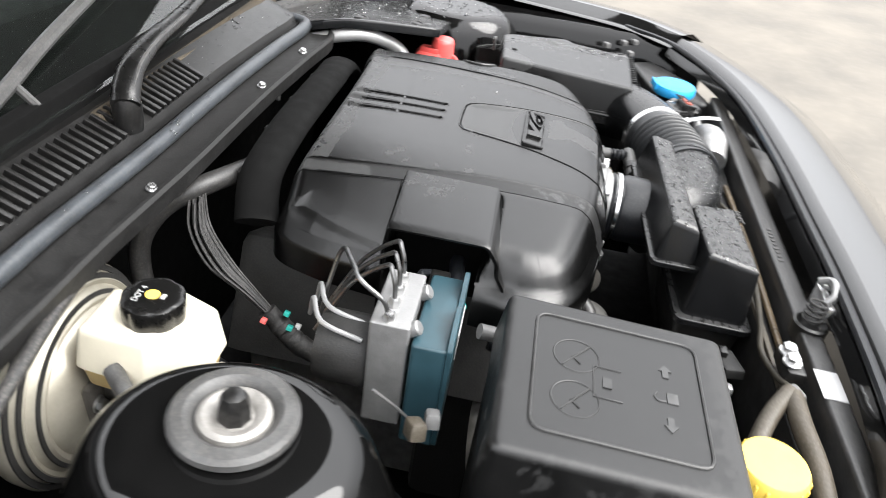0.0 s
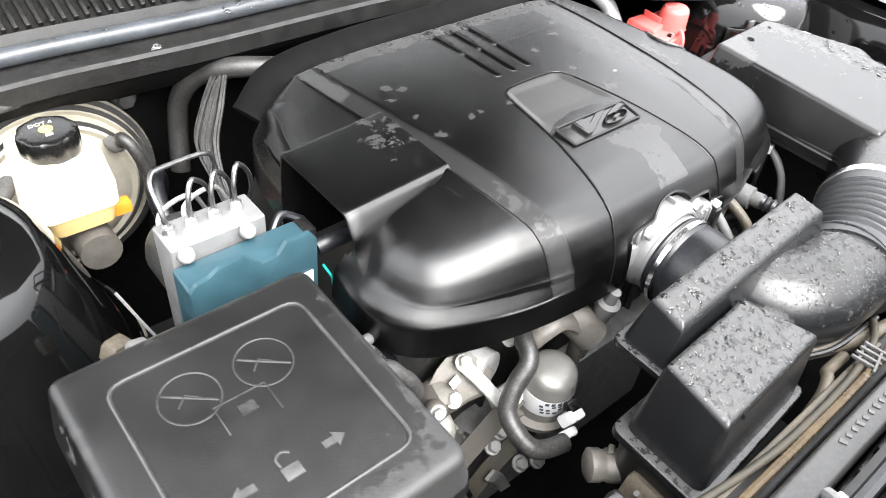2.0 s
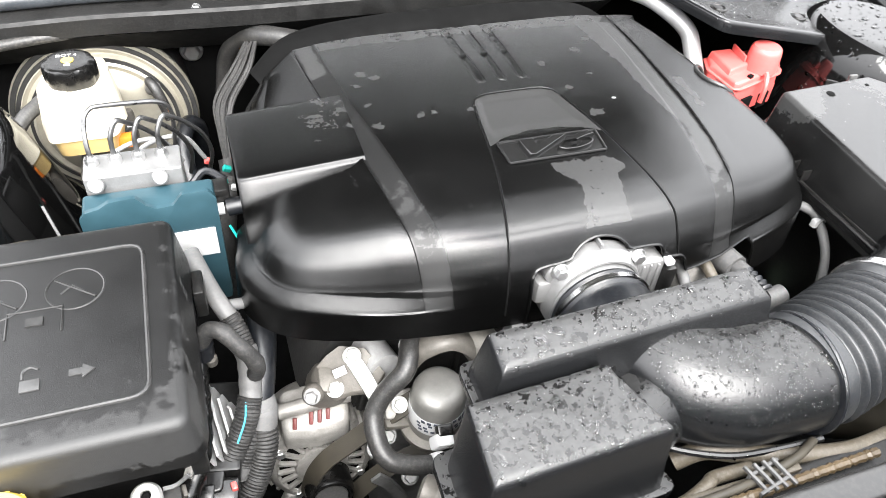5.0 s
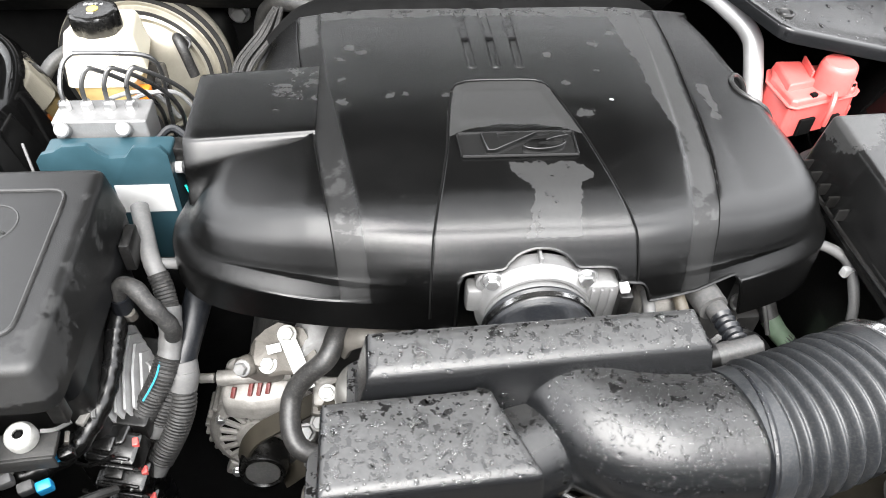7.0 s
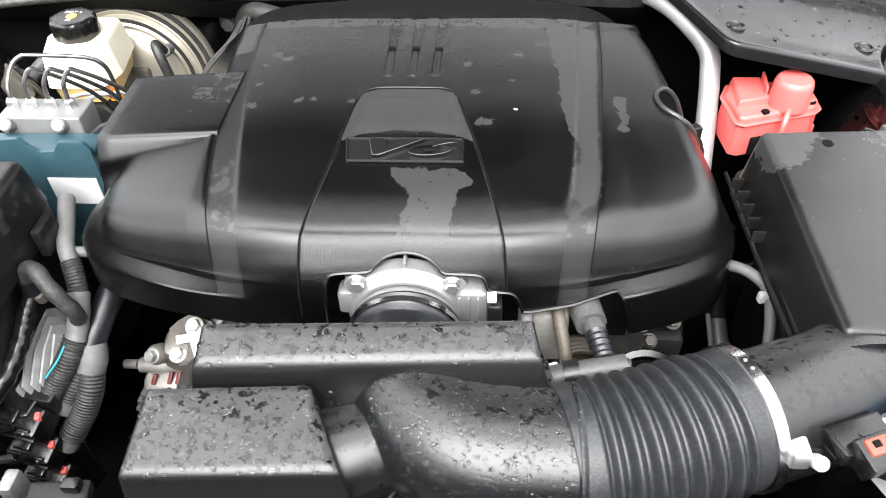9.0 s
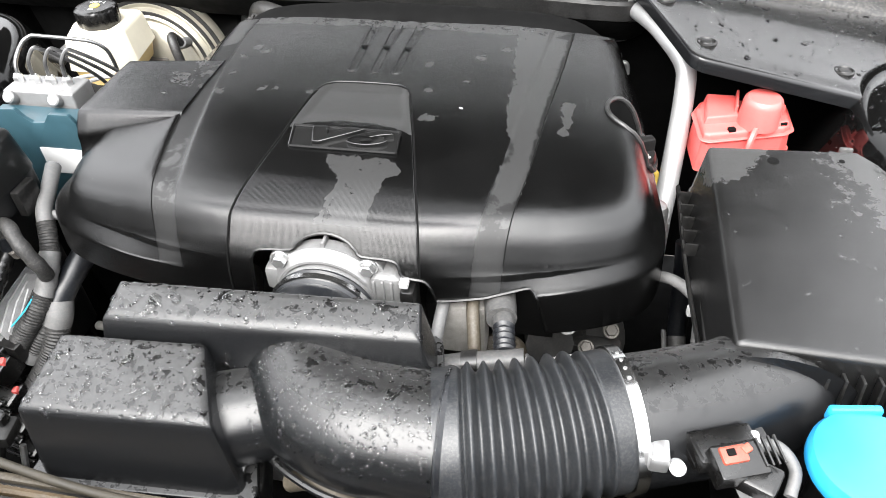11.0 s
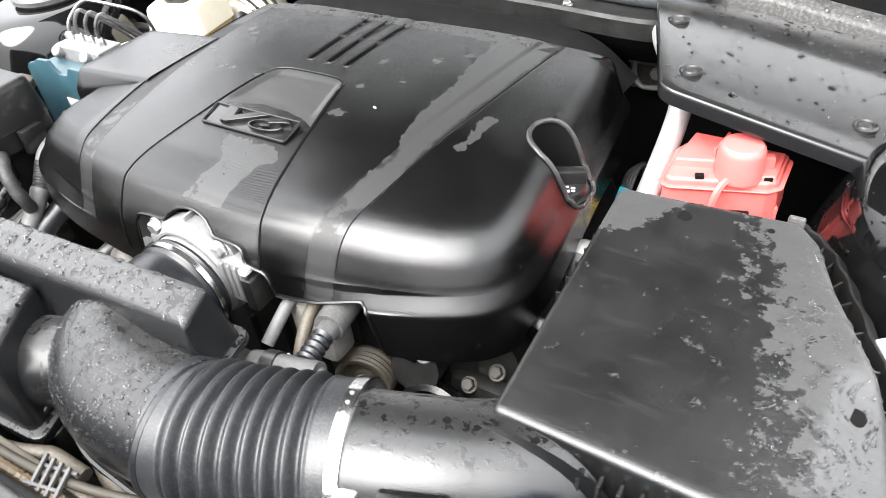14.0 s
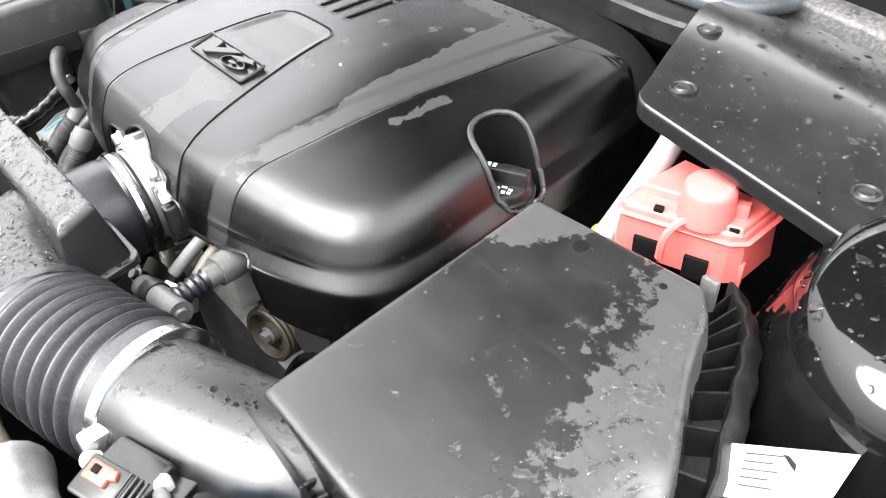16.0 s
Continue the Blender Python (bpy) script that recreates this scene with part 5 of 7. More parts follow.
def build_booster():
    b = thing("brake_booster", (-0.455, 0.45, -0.25), "plated round brake booster on the firewall", "brake booster")
    part("drum", lathe([(0.10, 0.0), (0.118, -0.006), (0.120, -0.02), (0.117, -0.027), (0.112, -0.024), (0.109, -0.031), (0.103, -0.037), (0.098, -0.034), (0.094, -0.040), (0.086, -0.046), (0.080, -0.043), (0.074, -0.052), (0.060, -0.058), (0.045, -0.06)], (-0.450, 0.462, -0.168), (0, 1, -0.08), 56), M_BOOSTER, b)
    # added dark rings: shade of the pressed grooves put into colour
    for r, h in ((0.1145, -0.0255), (0.1065, -0.0335), (0.0905, -0.0415)):
        part("press_groove", lathe([(r + 0.0034, h), (r + 0.0030, h - 0.0022), (r - 0.0030, h - 0.0022), (r - 0.0034, h)], (-0.450, 0.462, -0.168), (0, 1, -0.08), 56), M_GRIMESHADE, b)
    part("shell_rear", lathe([(0.112, 0.0), (0.112, 0.09)], (-0.450, 0.462, -0.168), (0, 1, -0.08), 40), M_BLACK, b)
    part("master_cylinder", tube([(-0.455, 0.45, -0.155), (-0.455, 0.28, -0.150)], 0.022, 18, 1), M_CAST, b)
    part("cylinder_flange", block((-0.455, 0.400, -0.158), (0.085, 0.012, 0.05), 0.006), M_CAST, b)
    for dx in (-0.034, 0.034):
        part("stud_nut", bolt((-0.455 + dx, 0.394, -0.158), (0, -1, 0.05), 0.007), M_STEEL, b)
    part("check_valve", tube([(-0.385, 0.425, -0.115), (-0.384, 0.40, -0.108), (-0.378, 0.39, -0.100)], 0.008, 12, 4), M_GREYTAPE, b)
    part("vacuum_hose", tube([(-0.380, 0.392, -0.102), (-0.382, 0.378, -0.085), (-0.375, 0.366, -0.095), (-0.366, 0.36, -0.13)], 0.007, 12, 5), M_HOSE, b)
    return b


build_booster()


def build_reservoir():
    r = thing("brake_reservoir", (-0.46, 0.34, -0.13), "milky plastic brake fluid reservoir with a black cap", "reservoir")
    poly = [(-0.497, 0.283), (-0.424, 0.283), (-0.412, 0.325), (-0.424, 0.405), (-0.50, 0.405), (-0.508, 0.33)]
    part("tank", polybox(poly, -0.098, lambda x, y: -0.046 - 0.10 * abs(y - 0.335), 0.012, 0.010, 0.006, n=5), M_CREAM, r)
    part("fluid_level", polybox([(-0.490, 0.290), (-0.430, 0.290), (-0.420, 0.325), (-0.43, 0.398), (-0.495, 0.398), (-0.501, 0.33)], -0.122, -0.0985, 0.012, 0.002, -0.004), M_FLUID, r, "amber brake fluid showing through the tank")
    rings = []
    for rad, z, lobe in ((0.027, -0.052, 0.0), (0.0285, -0.048, 0.05), (0.0290, -0.044, 0.07), (0.0290, -0.030, 0.07), (0.0280, -0.0262, 0.065), (0.0260, -0.0248, 0.05), (0.022, -0.0245, 0.02), (0.001, -0.0245, 0.0)):
        rings.append([(-0.461 + rad * (1 + lobe * abs(math.cos(4 * a)) - lobe * 0.6) * math.cos(a), 0.338 + rad * (1 + lobe * abs(math.cos(4 * a)) - lobe * 0.6) * math.sin(a), z) for a in (2 * math.pi * k / 96 for k in range(96))])
    cap = part("cap", ring_loft(rings), M_JET, r)
    part("warning_mark", disc((-0.461, 0.338, -0.0247), 0.0068, 0.0012, bev=0.0003), M_YELLOW, cap, "yellow round warning mark")
    part("lettering", lettering("DOT 4", 0.0078, 0.0003, Matrix.Translation((-0.4745, 0.3475, -0.0243))), M_WHITE, cap, "white lettering")
    part("print_bar", block((-0.461, 0.3275, -0.0242), (0.007, 0.004, 0.001), 0.0003), M_WHITE, cap)
    part("sensor_plug", block((-0.418, 0.305, -0.118), (0.02, 0.014, 0.014), 0.003), M_ORANGE, r, "orange sensor plug")
    part("feed_hose", tube([(-0.505, 0.36, -0.085), (-0.53, 0.33, -0.095), (-0.55, 0.30, -0.13), (-0.56, 0.28, -0.2)], 0.009, 10, 5), M_GREYRUB, r)
    return r


build_reservoir()


# ---------- jump-start terminal ----------
def build_red_box():
    r = thing("terminal_cover", (0.415, 0.19, -0.12), "red plastic cover over the positive terminal", "terminal cover")
    poly = [(0.353, 0.168), (0.362, 0.164), (0.446, 0.190), (0.456, 0.200), (0.456, 0.252), (0.362, 0.250), (0.349, 0.222)]
    part("shell", polybox(poly, -0.112, lambda x, y: -0.063, 0.006, 0.004, 0.003), M_RED, r)
    part("lid_edge", polybox(poly, -0.0735, -0.0705, 0.006, 0.001, -0.0016), M_RED, r)
    part("divider", block((0.394, 0.222, -0.053), (0.003, 0.036, 0.014), 0.001, (0, 0, -8)), M_RED, r)
    part("step", polybox([(0.421, 0.186), (0.452, 0.198), (0.452, 0.246), (0.430, 0.246)], -0.066, -0.059, 0.004, 0.003, 0.002), M_RED, r)
    part("foot", block((0.452, 0.205, -0.108), (0.008, 0.012, 0.03), 0.002, (0, 0, 20)), M_RED, r)
    part("raised_deck", polybox([(0.356, 0.186), (0.398, 0.198), (0.398, 0.246), (0.362, 0.246)], -0.066, -0.055, 0.004, 0.003, 0.002), M_RED, r)
    part("post", block((0.438, 0.214, -0.056), (0.012, 0.010, 0.018), 0.002, (0, 0, 20)), M_RED, r)
    # near-black blocks paint the shade inside the openings and slots
    part("opening", block((0.385, 0.1695, -0.100), (0.022, 0.004, 0.022), 0.001, (0, 0, 17)), M_DARK, r)
    part("opening", block((0.425, 0.1830, -0.105), (0.020, 0.004, 0.022), 0.001, (0, 0, 17)), M_DARK, r)
    part("knob", lathe([(0.0225, -0.064), (0.0212, -0.038), (0.0200, -0.033), (0.0175, -0.0305), (0.001, -0.030)], (0.416, 0.203, 0), seg=30), M_RED, r)
    for p in ((0.386, 0.183), (0.443, 0.203)):
        part("slot", block((p[0], p[1] - 0.004, -0.062), (0.008, 0.006, 0.004), 0.0008, (0, 0, 20)), M_DARK, r)
    part("strap", tube([(0.414, 0.186, -0.060), (0.408, 0.172, -0.062), (0.404, 0.164, -0.075), (0.403, 0.163, -0.095)], 0.0035, 6, 4), M_RED, r)
    for ob in r.children:
        ob.data.transform(Matrix.Translation((0, 0.004 if ob.name.startswith("knob") else 0.008, 0)))
    return r


build_red_box()


# ---------- plastic panel over the rear corner ----------
def build_corner_panel():
    p = thing("corner_panel", (0.48, 0.36, -0.02), "wet black plastic trim panel over the bay's rear corner", "trim panel")
    poly = [(0.334, 0.207), (0.522, 0.211), (0.552, 0.238), (0.74, 0.30), (0.74, 0.515), (0.262, 0.515), (0.268, 0.40)]
    def height(x, y):
        t = max(0.0, (y - 0.238) / 0.26)
        return 0.0075 - 0.214 * (x - 0.35) * (1 - 0.45 * t) - 0.025 * (y - 0.25) + 0.004 * t - 0.085 * max(0.0, t - 0.45) ** 1.5
    def outline(inset):
        ring = rpoly(poly, 0.022, inset, 5)
        return [a.lerp(ring[(i + 1) % len(ring)], k / 6) for i, a in enumerate(ring) for k in range(6)]
    rings = [[(q.x, q.y, height(q.x, q.y) + dz) for q in outline(o)] for o, dz in ((0.0, -0.016), (0.0, -0.004), (0.0006, -0.0018), (0.002, -0.0004), (0.004, 0.0))]
    last = [Vector(q) for q in rings[-1]]
    mid = sum(last, Vector()) / len(last)
    for k in range(1, 24):
        ring = [q.lerp(mid, k / 24) for q in last]
        rings.append([(q.x, q.y, height(q.x, q.y)) for q in ring])
    part("sheet", ring_loft(rings, False, True), M_PANEL, p)
    for c in ((0.350, 0.2506, 0.0075), (0.309, 0.3458, 0.014), (0.506, 0.2628, -0.026)):
        z = height(c[0], c[1])
        rivet = part("push_rivet", lathe([(0.0115, -0.003), (0.0115, 0.0016), (0.0095, 0.0028), (0.0085, 0.0012), (0.0070, 0.0012), (0.0055, 0.0026), (0.001, 0.0028)], (c[0], c[1], z), seg=28), M_BLACK, p)
    return p


build_corner_panel()


# ---------- pipes ----------
solo("coolant_pipe", tube([(0.272, 0.43, -0.03), (0.290, 0.365, -0.014), (0.309, 0.325, -0.015), (0.336, 0.285, -0.035), (0.340, 0.26, -0.06), (0.333, 0.20, -0.12), (0.325, 0.15, -0.17), (0.322, 0.12, -0.22)], 0.012, 14, 6), M_PIPEALU, (0.33, 0.2, -0.2), "bare aluminium coolant pipe beside the engine", "pipe")


def build_firewall_valve():
    v = thing("expansion_valve", (0.235, 0.53, -0.12), "pale metal pipe plate with bolts on the firewall", "pipe plate")
    plate = part("plate", polybox([(0.203, 0.521), (0.256, 0.521), (0.256, 0.533), (0.203, 0.533)], -0.131, lambda x, y: -0.106 + 0.15 * (x - 0.23), 0.004, 0.003), M_CASE, v)
    part("back_plate", block((0.235, 0.531, -0.143), (0.060, 0.008, 0.05), 0.003, (0, -6, 0)), M_CAST, v)
    part("bolt", bolt((0.2434, 0.520, -0.1173), (0, -1, 0.1), 0.0062), M_ZINC, plate)
    part("bolt", bolt((0.2195, 0.520, -0.119), (0, -1, 0.1), 0.0055), M_ZINC, plate)
    part("bolt", bolt((0.2444, 0.524, -0.1430), (0, -1, 0.1), 0.0068), M_ZINC, v)
    part("thin_pipe", tube([(0.219, 0.521, -0.120), (0.2175, 0.508, -0.126), (0.221, 0.503, -0.142), (0.230, 0.502, -0.153), (0.242, 0.500, -0.153), (0.262, 0.496, -0.148), (0.281, 0.490, -0.144), (0.287, 0.489, -0.148), (0.289, 0.489, -0.162)], 0.0034, 10, 6), M_PIPEALU, v, "thin bent aluminium pipe")
    part("large_pipe", tube([(0.254, 0.522, -0.118), (0.268, 0.508, -0.112), (0.282, 0.485, -0.095), (0.285, 0.45, -0.06)], 0.0075, 14, 5), M_PIPEALU, v)


build_firewall_valve()
solo("firewall_grommet", lathe([(0.0135, -0.004), (0.0130, 0.003), (0.0105, 0.008), (0.006, 0.0105), (0.001, 0.011)], (0.189, 0.534, -0.084), (0, -1, 0.15), 28), M_CAST, (0.189, 0.534, -0.084), "rounded pale plug in the firewall", "grommet")



# ---------- front of the engine ----------
def build_alternator():
    a = thing("alternator", (-0.28, -0.02, -0.36), "cast aluminium alternator with cooling slots", "alternator")
    c, ax = Vector((-0.264, -0.054, -0.333)), Vector((0, -1, 0.16)).normalized()
    part("housing", lathe([(0.054, -0.07), (0.060, -0.06), (0.061, 0.0), (0.060, 0.006), (0.056, 0.012), (0.050, 0.014), (0.047, 0.010), (0.031, 0.010), (0.029, 0.018), (0.012, 0.022)], c, ax, 48), M_CASE, a)
    side = ax.cross(Vector((0, 0, 1))).normalized()
    upv = side.cross(ax)
    turn = Matrix((side, upv, ax)).transposed()
    def at(an, r, h):
        return c + (side * math.cos(an) + upv * math.sin(an)) * r + ax * h
    def spoke(an, r, h, size):
        bm = block((0, 0, 0), size, min(size) * 0.3)
        bm.transform(Matrix.Translation(at(an, r, h)) @ turn.to_4x4() @ Matrix.Rotation(an, 4, "Z"))
        return bm
    # dark ring painting the shade between the spokes
    part("slot_floor", lathe([(0.031, 0.0105), (0.047, 0.0105)], c, ax, 40), M_DARK, a)
    for k in range(20):
        an = 2 * math.pi * k / 20
        part("spoke", spoke(an, 0.039, 0.0120, (0.020, 0.0050, 0.007)), M_CASE, a)
    for k in range(30):
        an = 2 * math.pi * k / 30
        part("fin", spoke(an, 0.0615, -0.014, (0.008, 0.0050, 0.036)), M_CASE, a)
    for k in range(3):
        part("winding", spoke(math.radians(66 + 12 * k), 0.0505, 0.0105, (0.012, 0.0060, 0.006)), M_COPPER, a, "dull red winding showing through")
    for k in range(4):
        part("case_bolt", bolt(at(math.radians(35 + 90 * k), 0.052, 0.010), ax, 0.0050), M_STEEL, a)
    part("rear_cover", polybox([(-0.302, -0.064), (-0.268, -0.070), (-0.230, -0.067), (-0.222, -0.015), (-0.298, -0.015)], -0.29, lambda x, y: -0.246 - 0.9 * max(0.0, -0.046 - y) - 0.20 * max(0.0, -0.275 - x), 0.010, 0.006, n=5), M_CASE, a)
    for k in range(4):
        part("vent_slit", block((-0.287 + (0, 0.018, 0.027, 0.036)[k], -0.0570 + 0.002 * (k > 0), -0.2555 - 0.002 * (k == 0)), (0.0045, 0.015 - 0.003 * (k in (0, 3)), 0.004), 0.001, (40, 0, -14)), M_COPPER, a, "dull red winding in a cooling slit")
    part("terminal_stub", disc((-0.306, -0.045, -0.246), 0.0052, 0.016, (-1, 0, 0)), M_CASE, a)
    part("top_ridge", tube([(-0.302, -0.046, -0.246), (-0.26, -0.046, -0.243), (-0.225, -0.046, -0.242)], 0.0085, 14, 3), M_CASE, a)
    part("ear", block((-0.302, -0.068, -0.385), (0.020, 0.014, 0.022), 0.004, (0, 20, 0)), M_CASE, a)
    part("ear_bolt", bolt((-0.300, -0.077, -0.383), ax, 0.005), M_STEEL, a)
    pul = part("pulley", lathe([(0.022, 0.0), (0.0265, 0.003), (0.0265, 0.028), (0.0245, 0.033), (0.0215, 0.034), (0.020, 0.031), (0.001, 0.030)], Vector((-0.262, -0.078, -0.339)), (0, -1, 0.16), 36), M_JET, a)
    part("pulley_face", lathe([(0.0185, 0.030), (0.0185, 0.0322), (0.001, 0.0325)], Vector((-0.262, -0.078, -0.339)), (0, -1, 0.16), 32), M_GREYRUB, pul)
    return a


build_alternator()


def ribbon(pts, w, th, tilt=(0, -1, 0)):
    """A flat belt or strap of width w along a line, its flat side towards tilt."""
    line = curve_points(pts, 5)
    face = Vector(tilt).normalized()
    rings = []
    for i, p in enumerate(line):
        d = (line[min(i + 1, len(line) - 1)] - line[max(i - 1, 0)]).normalized()
        across = d.cross(face).normalized()
        up = across.cross(d).normalized()
        rings.append([p + across * w / 2 + up * th / 2, p - across * w / 2 + up * th / 2, p - across * w / 2 - up * th / 2, p + across * w / 2 - up * th / 2])
    return ring_loft(rings)


def build_belt():
    b = thing("drive_belt", (-0.2, -0.1, -0.3), "worn ribbed black drive belt", "drive belt")
    part("upper_run", ribbon([(-0.284, -0.094, -0.352), (-0.2835, -0.094, -0.332), (-0.276, -0.094, -0.304), (-0.262, -0.094, -0.2815), (-0.245, -0.094, -0.2665), (-0.2301, -0.094, -0.2548), (-0.196, -0.094, -0.227), (-0.164, -0.094, -0.206)], 0.020, 0.004, (-0.5, -0.35, 0.8)), M_BELT, b)
    part("lower_run", ribbon([(-0.245, -0.098, -0.372), (-0.20, -0.098, -0.325), (-0.15, -0.098, -0.30), (-0.08, -0.098, -0.28)], 0.020, 0.004, (-0.45, -0.6, 0.62)), M_BELT, b)
    return b


build_belt()


def build_engine_brackets():
    e = thing("engine_bracket", (-0.21, -0.06, -0.2), "pale steel strap bolted across the engine front", "bracket")
    edge = [(-0.257, -0.040, -0.190), (-0.246, -0.036, -0.181), (-0.232, -0.034, -0.173), (-0.206, -0.042, -0.175), (-0.1914, -0.066, -0.190), (-0.2056, -0.0772, -0.200), (-0.228, -0.071, -0.204), (-0.243, -0.070, -0.208), (-0.251, -0.062, -0.209), (-0.250, -0.050, -0.200)]
    strap = part("plate", ring_loft([[(x, y, z - 0.006) for x, y, z in edge], edge, [(-0.222 + (x + 0.222) * 0.96, -0.056 + (y + 0.056) * 0.96, z + 0.0012) for x, y, z in edge]]), M_CAST, e, "weathered triangular plate")
    part("bolt", bolt((-0.2218, -0.0500, -0.173), (0, -0.5, 0.85), 0.0072), M_ZINC, strap)
    part("bolt", bolt((-0.2432, -0.0633, -0.203), (0, -0.5, 0.85), 0.0070), M_ZINC, strap)
    part("strap", ribbon([(-0.2235, -0.050, -0.1715), (-0.213, -0.0705, -0.188), (-0.203, -0.092, -0.207)], 0.015, 0.003, (0.1, -0.6, 0.78)), M_ZINC, strap, "pale steel strap")
    part("small_label", block((-0.236, -0.056, -0.1865), (0.014, 0.009, 0.0012), 0.0004, (40, 0, 15)), M_WHITE, strap, "small white label")
    part("bolt", bolt((-0.1666, -0.0576, -0.165), (0, -0.6, 0.8), 0.0065), M_ZINC, e)
    part("bolt", bolt((-0.1837, -0.0949, -0.210), (0, -0.6, 0.8), 0.0065), M_ZINC, e)
    body = part("casting", block((-0.245, -0.045, -0.215), (0.040, 0.04, 0.045), 0.012, (20, 15, 0)), M_CAST, e)
    part("casting_boss", lathe([(0.010, 0), (0.011, 0.003), (0.011, 0.014), (0.009, 0.017)], (-0.262, -0.056, -0.210), (-0.3, -0.7, 0.6), 24), M_CAST, body)
    part("eye_bolt", bolt((-0.267, -0.068, -0.200), (-0.3, -0.7, 0.6), 0.0065), M_DULL, body)
    part("arch", tube([(-0.165, -0.075, -0.165), (-0.156, -0.085, -0.138), (-0.132, -0.090, -0.128), (-0.106, -0.092, -0.150), (-0.092, -0.092, -0.185), (-0.086, -0.090, -0.23)], 0.012, 10, 6, flat=0.5), M_CAST, e, "pale cast arch behind the can")
    part("arch_lug", block((-0.090, -0.098, -0.165), (0.016, 0.010, 0.022), 0.003, (0, 20, 0)), M_CAST, e)
    part("arch_lug", block((-0.084, -0.098, -0.20), (0.014, 0.010, 0.016), 0.003, (0, 30, 0)), M_CAST, e)
    part("lever", ribbon([(-0.212, -0.108, -0.318), (-0.198, -0.110, -0.336), (-0.182, -0.112, -0.37)], 0.014, 0.004, (-0.4, -0.7, 0.5)), M_DULL, e)
    for p in ((-0.176, -0.118, -0.316), (-0.142, -0.118, -0.342), (-0.21, -0.10, -0.272), (-0.196, -0.095, -0.262)):
        part("bolt", bolt(p, (0, -0.6, 0.8), 0.0075), M_DULL, e)
    part("side_sensor", lathe([(0.010, -0.05), (0.011, -0.02), (0.013, -0.018), (0.013, -0.008), (0.007, -0.006), (0.006, 0.010)], (-0.072, -0.105, -0.118), (0, -0.2, 1), 20), M_GREYTAPE, e)
    return e


build_engine_brackets()


def build_oil_separator():
    o = thing("vacuum_pump", (-0.14, -0.11, -0.24), "grey metal can with a printed label and hose", "valve")
    c = (-0.147, -0.109, -0.173)
    part("can", lathe([(0.0280, -0.068), (0.0288, -0.062), (0.0288, -0.020), (0.0278, -0.017), (0.0272, -0.010), (0.0252, -0.004), (0.021, -0.0005), (0.013, 0.0008), (0.001, 0.0010)], c, (0, -0.1, 1), 40), M_CAN, o)
    label = part("label", lathe([(0.0290, -0.050), (0.0292, -0.049), (0.0292, -0.025), (0.0290, -0.024)], c, (0, -0.1, 1), 40), M_WHITE, o, "white printed label band")
    for row in range(4):
        for k in range(9):
            if (k * 7 + row * 3) % 5 == 0:
                continue
            a = math.radians(-150 + k * 13 + 3 * row)
            z = -0.029 - 0.0052 * row
            part("print_bar", block((c[0] + 0.0293 * math.cos(a), c[1] + 0.0293 * math.sin(a) - 0.1 * z, c[2] + z), (0.0042, 0.0008, 0.0026 if row else 0.0038), 0.0002, (0, 0, math.degrees(a) + 90)), M_BLUEPRINT, label)
    part("flange", lathe([(0.029, -0.072), (0.037, -0.071), (0.037, -0.065), (0.029, -0.063)], c, (0, -0.1, 1), 36), M_CAST, o)
    part("flange_arm", block((-0.185, -0.098, -0.232), (0.032, 0.018, 0.006), 0.002, (10, 15, 0)), M_CAST, o)
    plug = part("plug", block((-0.156, -0.150, -0.205), (0.018, 0.014, 0.024), 0.004, (25, 10, 0)), M_WHITE, o, "white electrical plug")
    part("plug_neck", block((-0.162, -0.156, -0.222), (0.010, 0.010, 0.018), 0.003, (25, 20, 0)), M_WHITE, plug)
    part("plug_cap", block((-0.153, -0.146, -0.194), (0.016, 0.012, 0.008), 0.002, (25, 10, 0)), M_JET, plug)
    part("teal_tag", block((-0.171, -0.160, -0.228), (0.006, 0.005, 0.008), 0.001), M_GREEN, o)
    part("hose", tube([(-0.160, -0.060, -0.135), (-0.170, -0.0775, -0.140), (-0.180, -0.0987, -0.150), (-0.2012, -0.104, -0.170), (-0.2150, -0.1128, -0.190), (-0.2165, -0.1339, -0.205), (-0.2095, -0.1492, -0.215), (-0.1932, -0.1556, -0.222), (-0.170, -0.159, -0.228)], 0.0099, 16, 12, rfun=lambda s: 1 + 0.006 * math.sin(s * 500)), M_HOSE, o, "curved black rubber hose")
    return o


build_oil_separator()


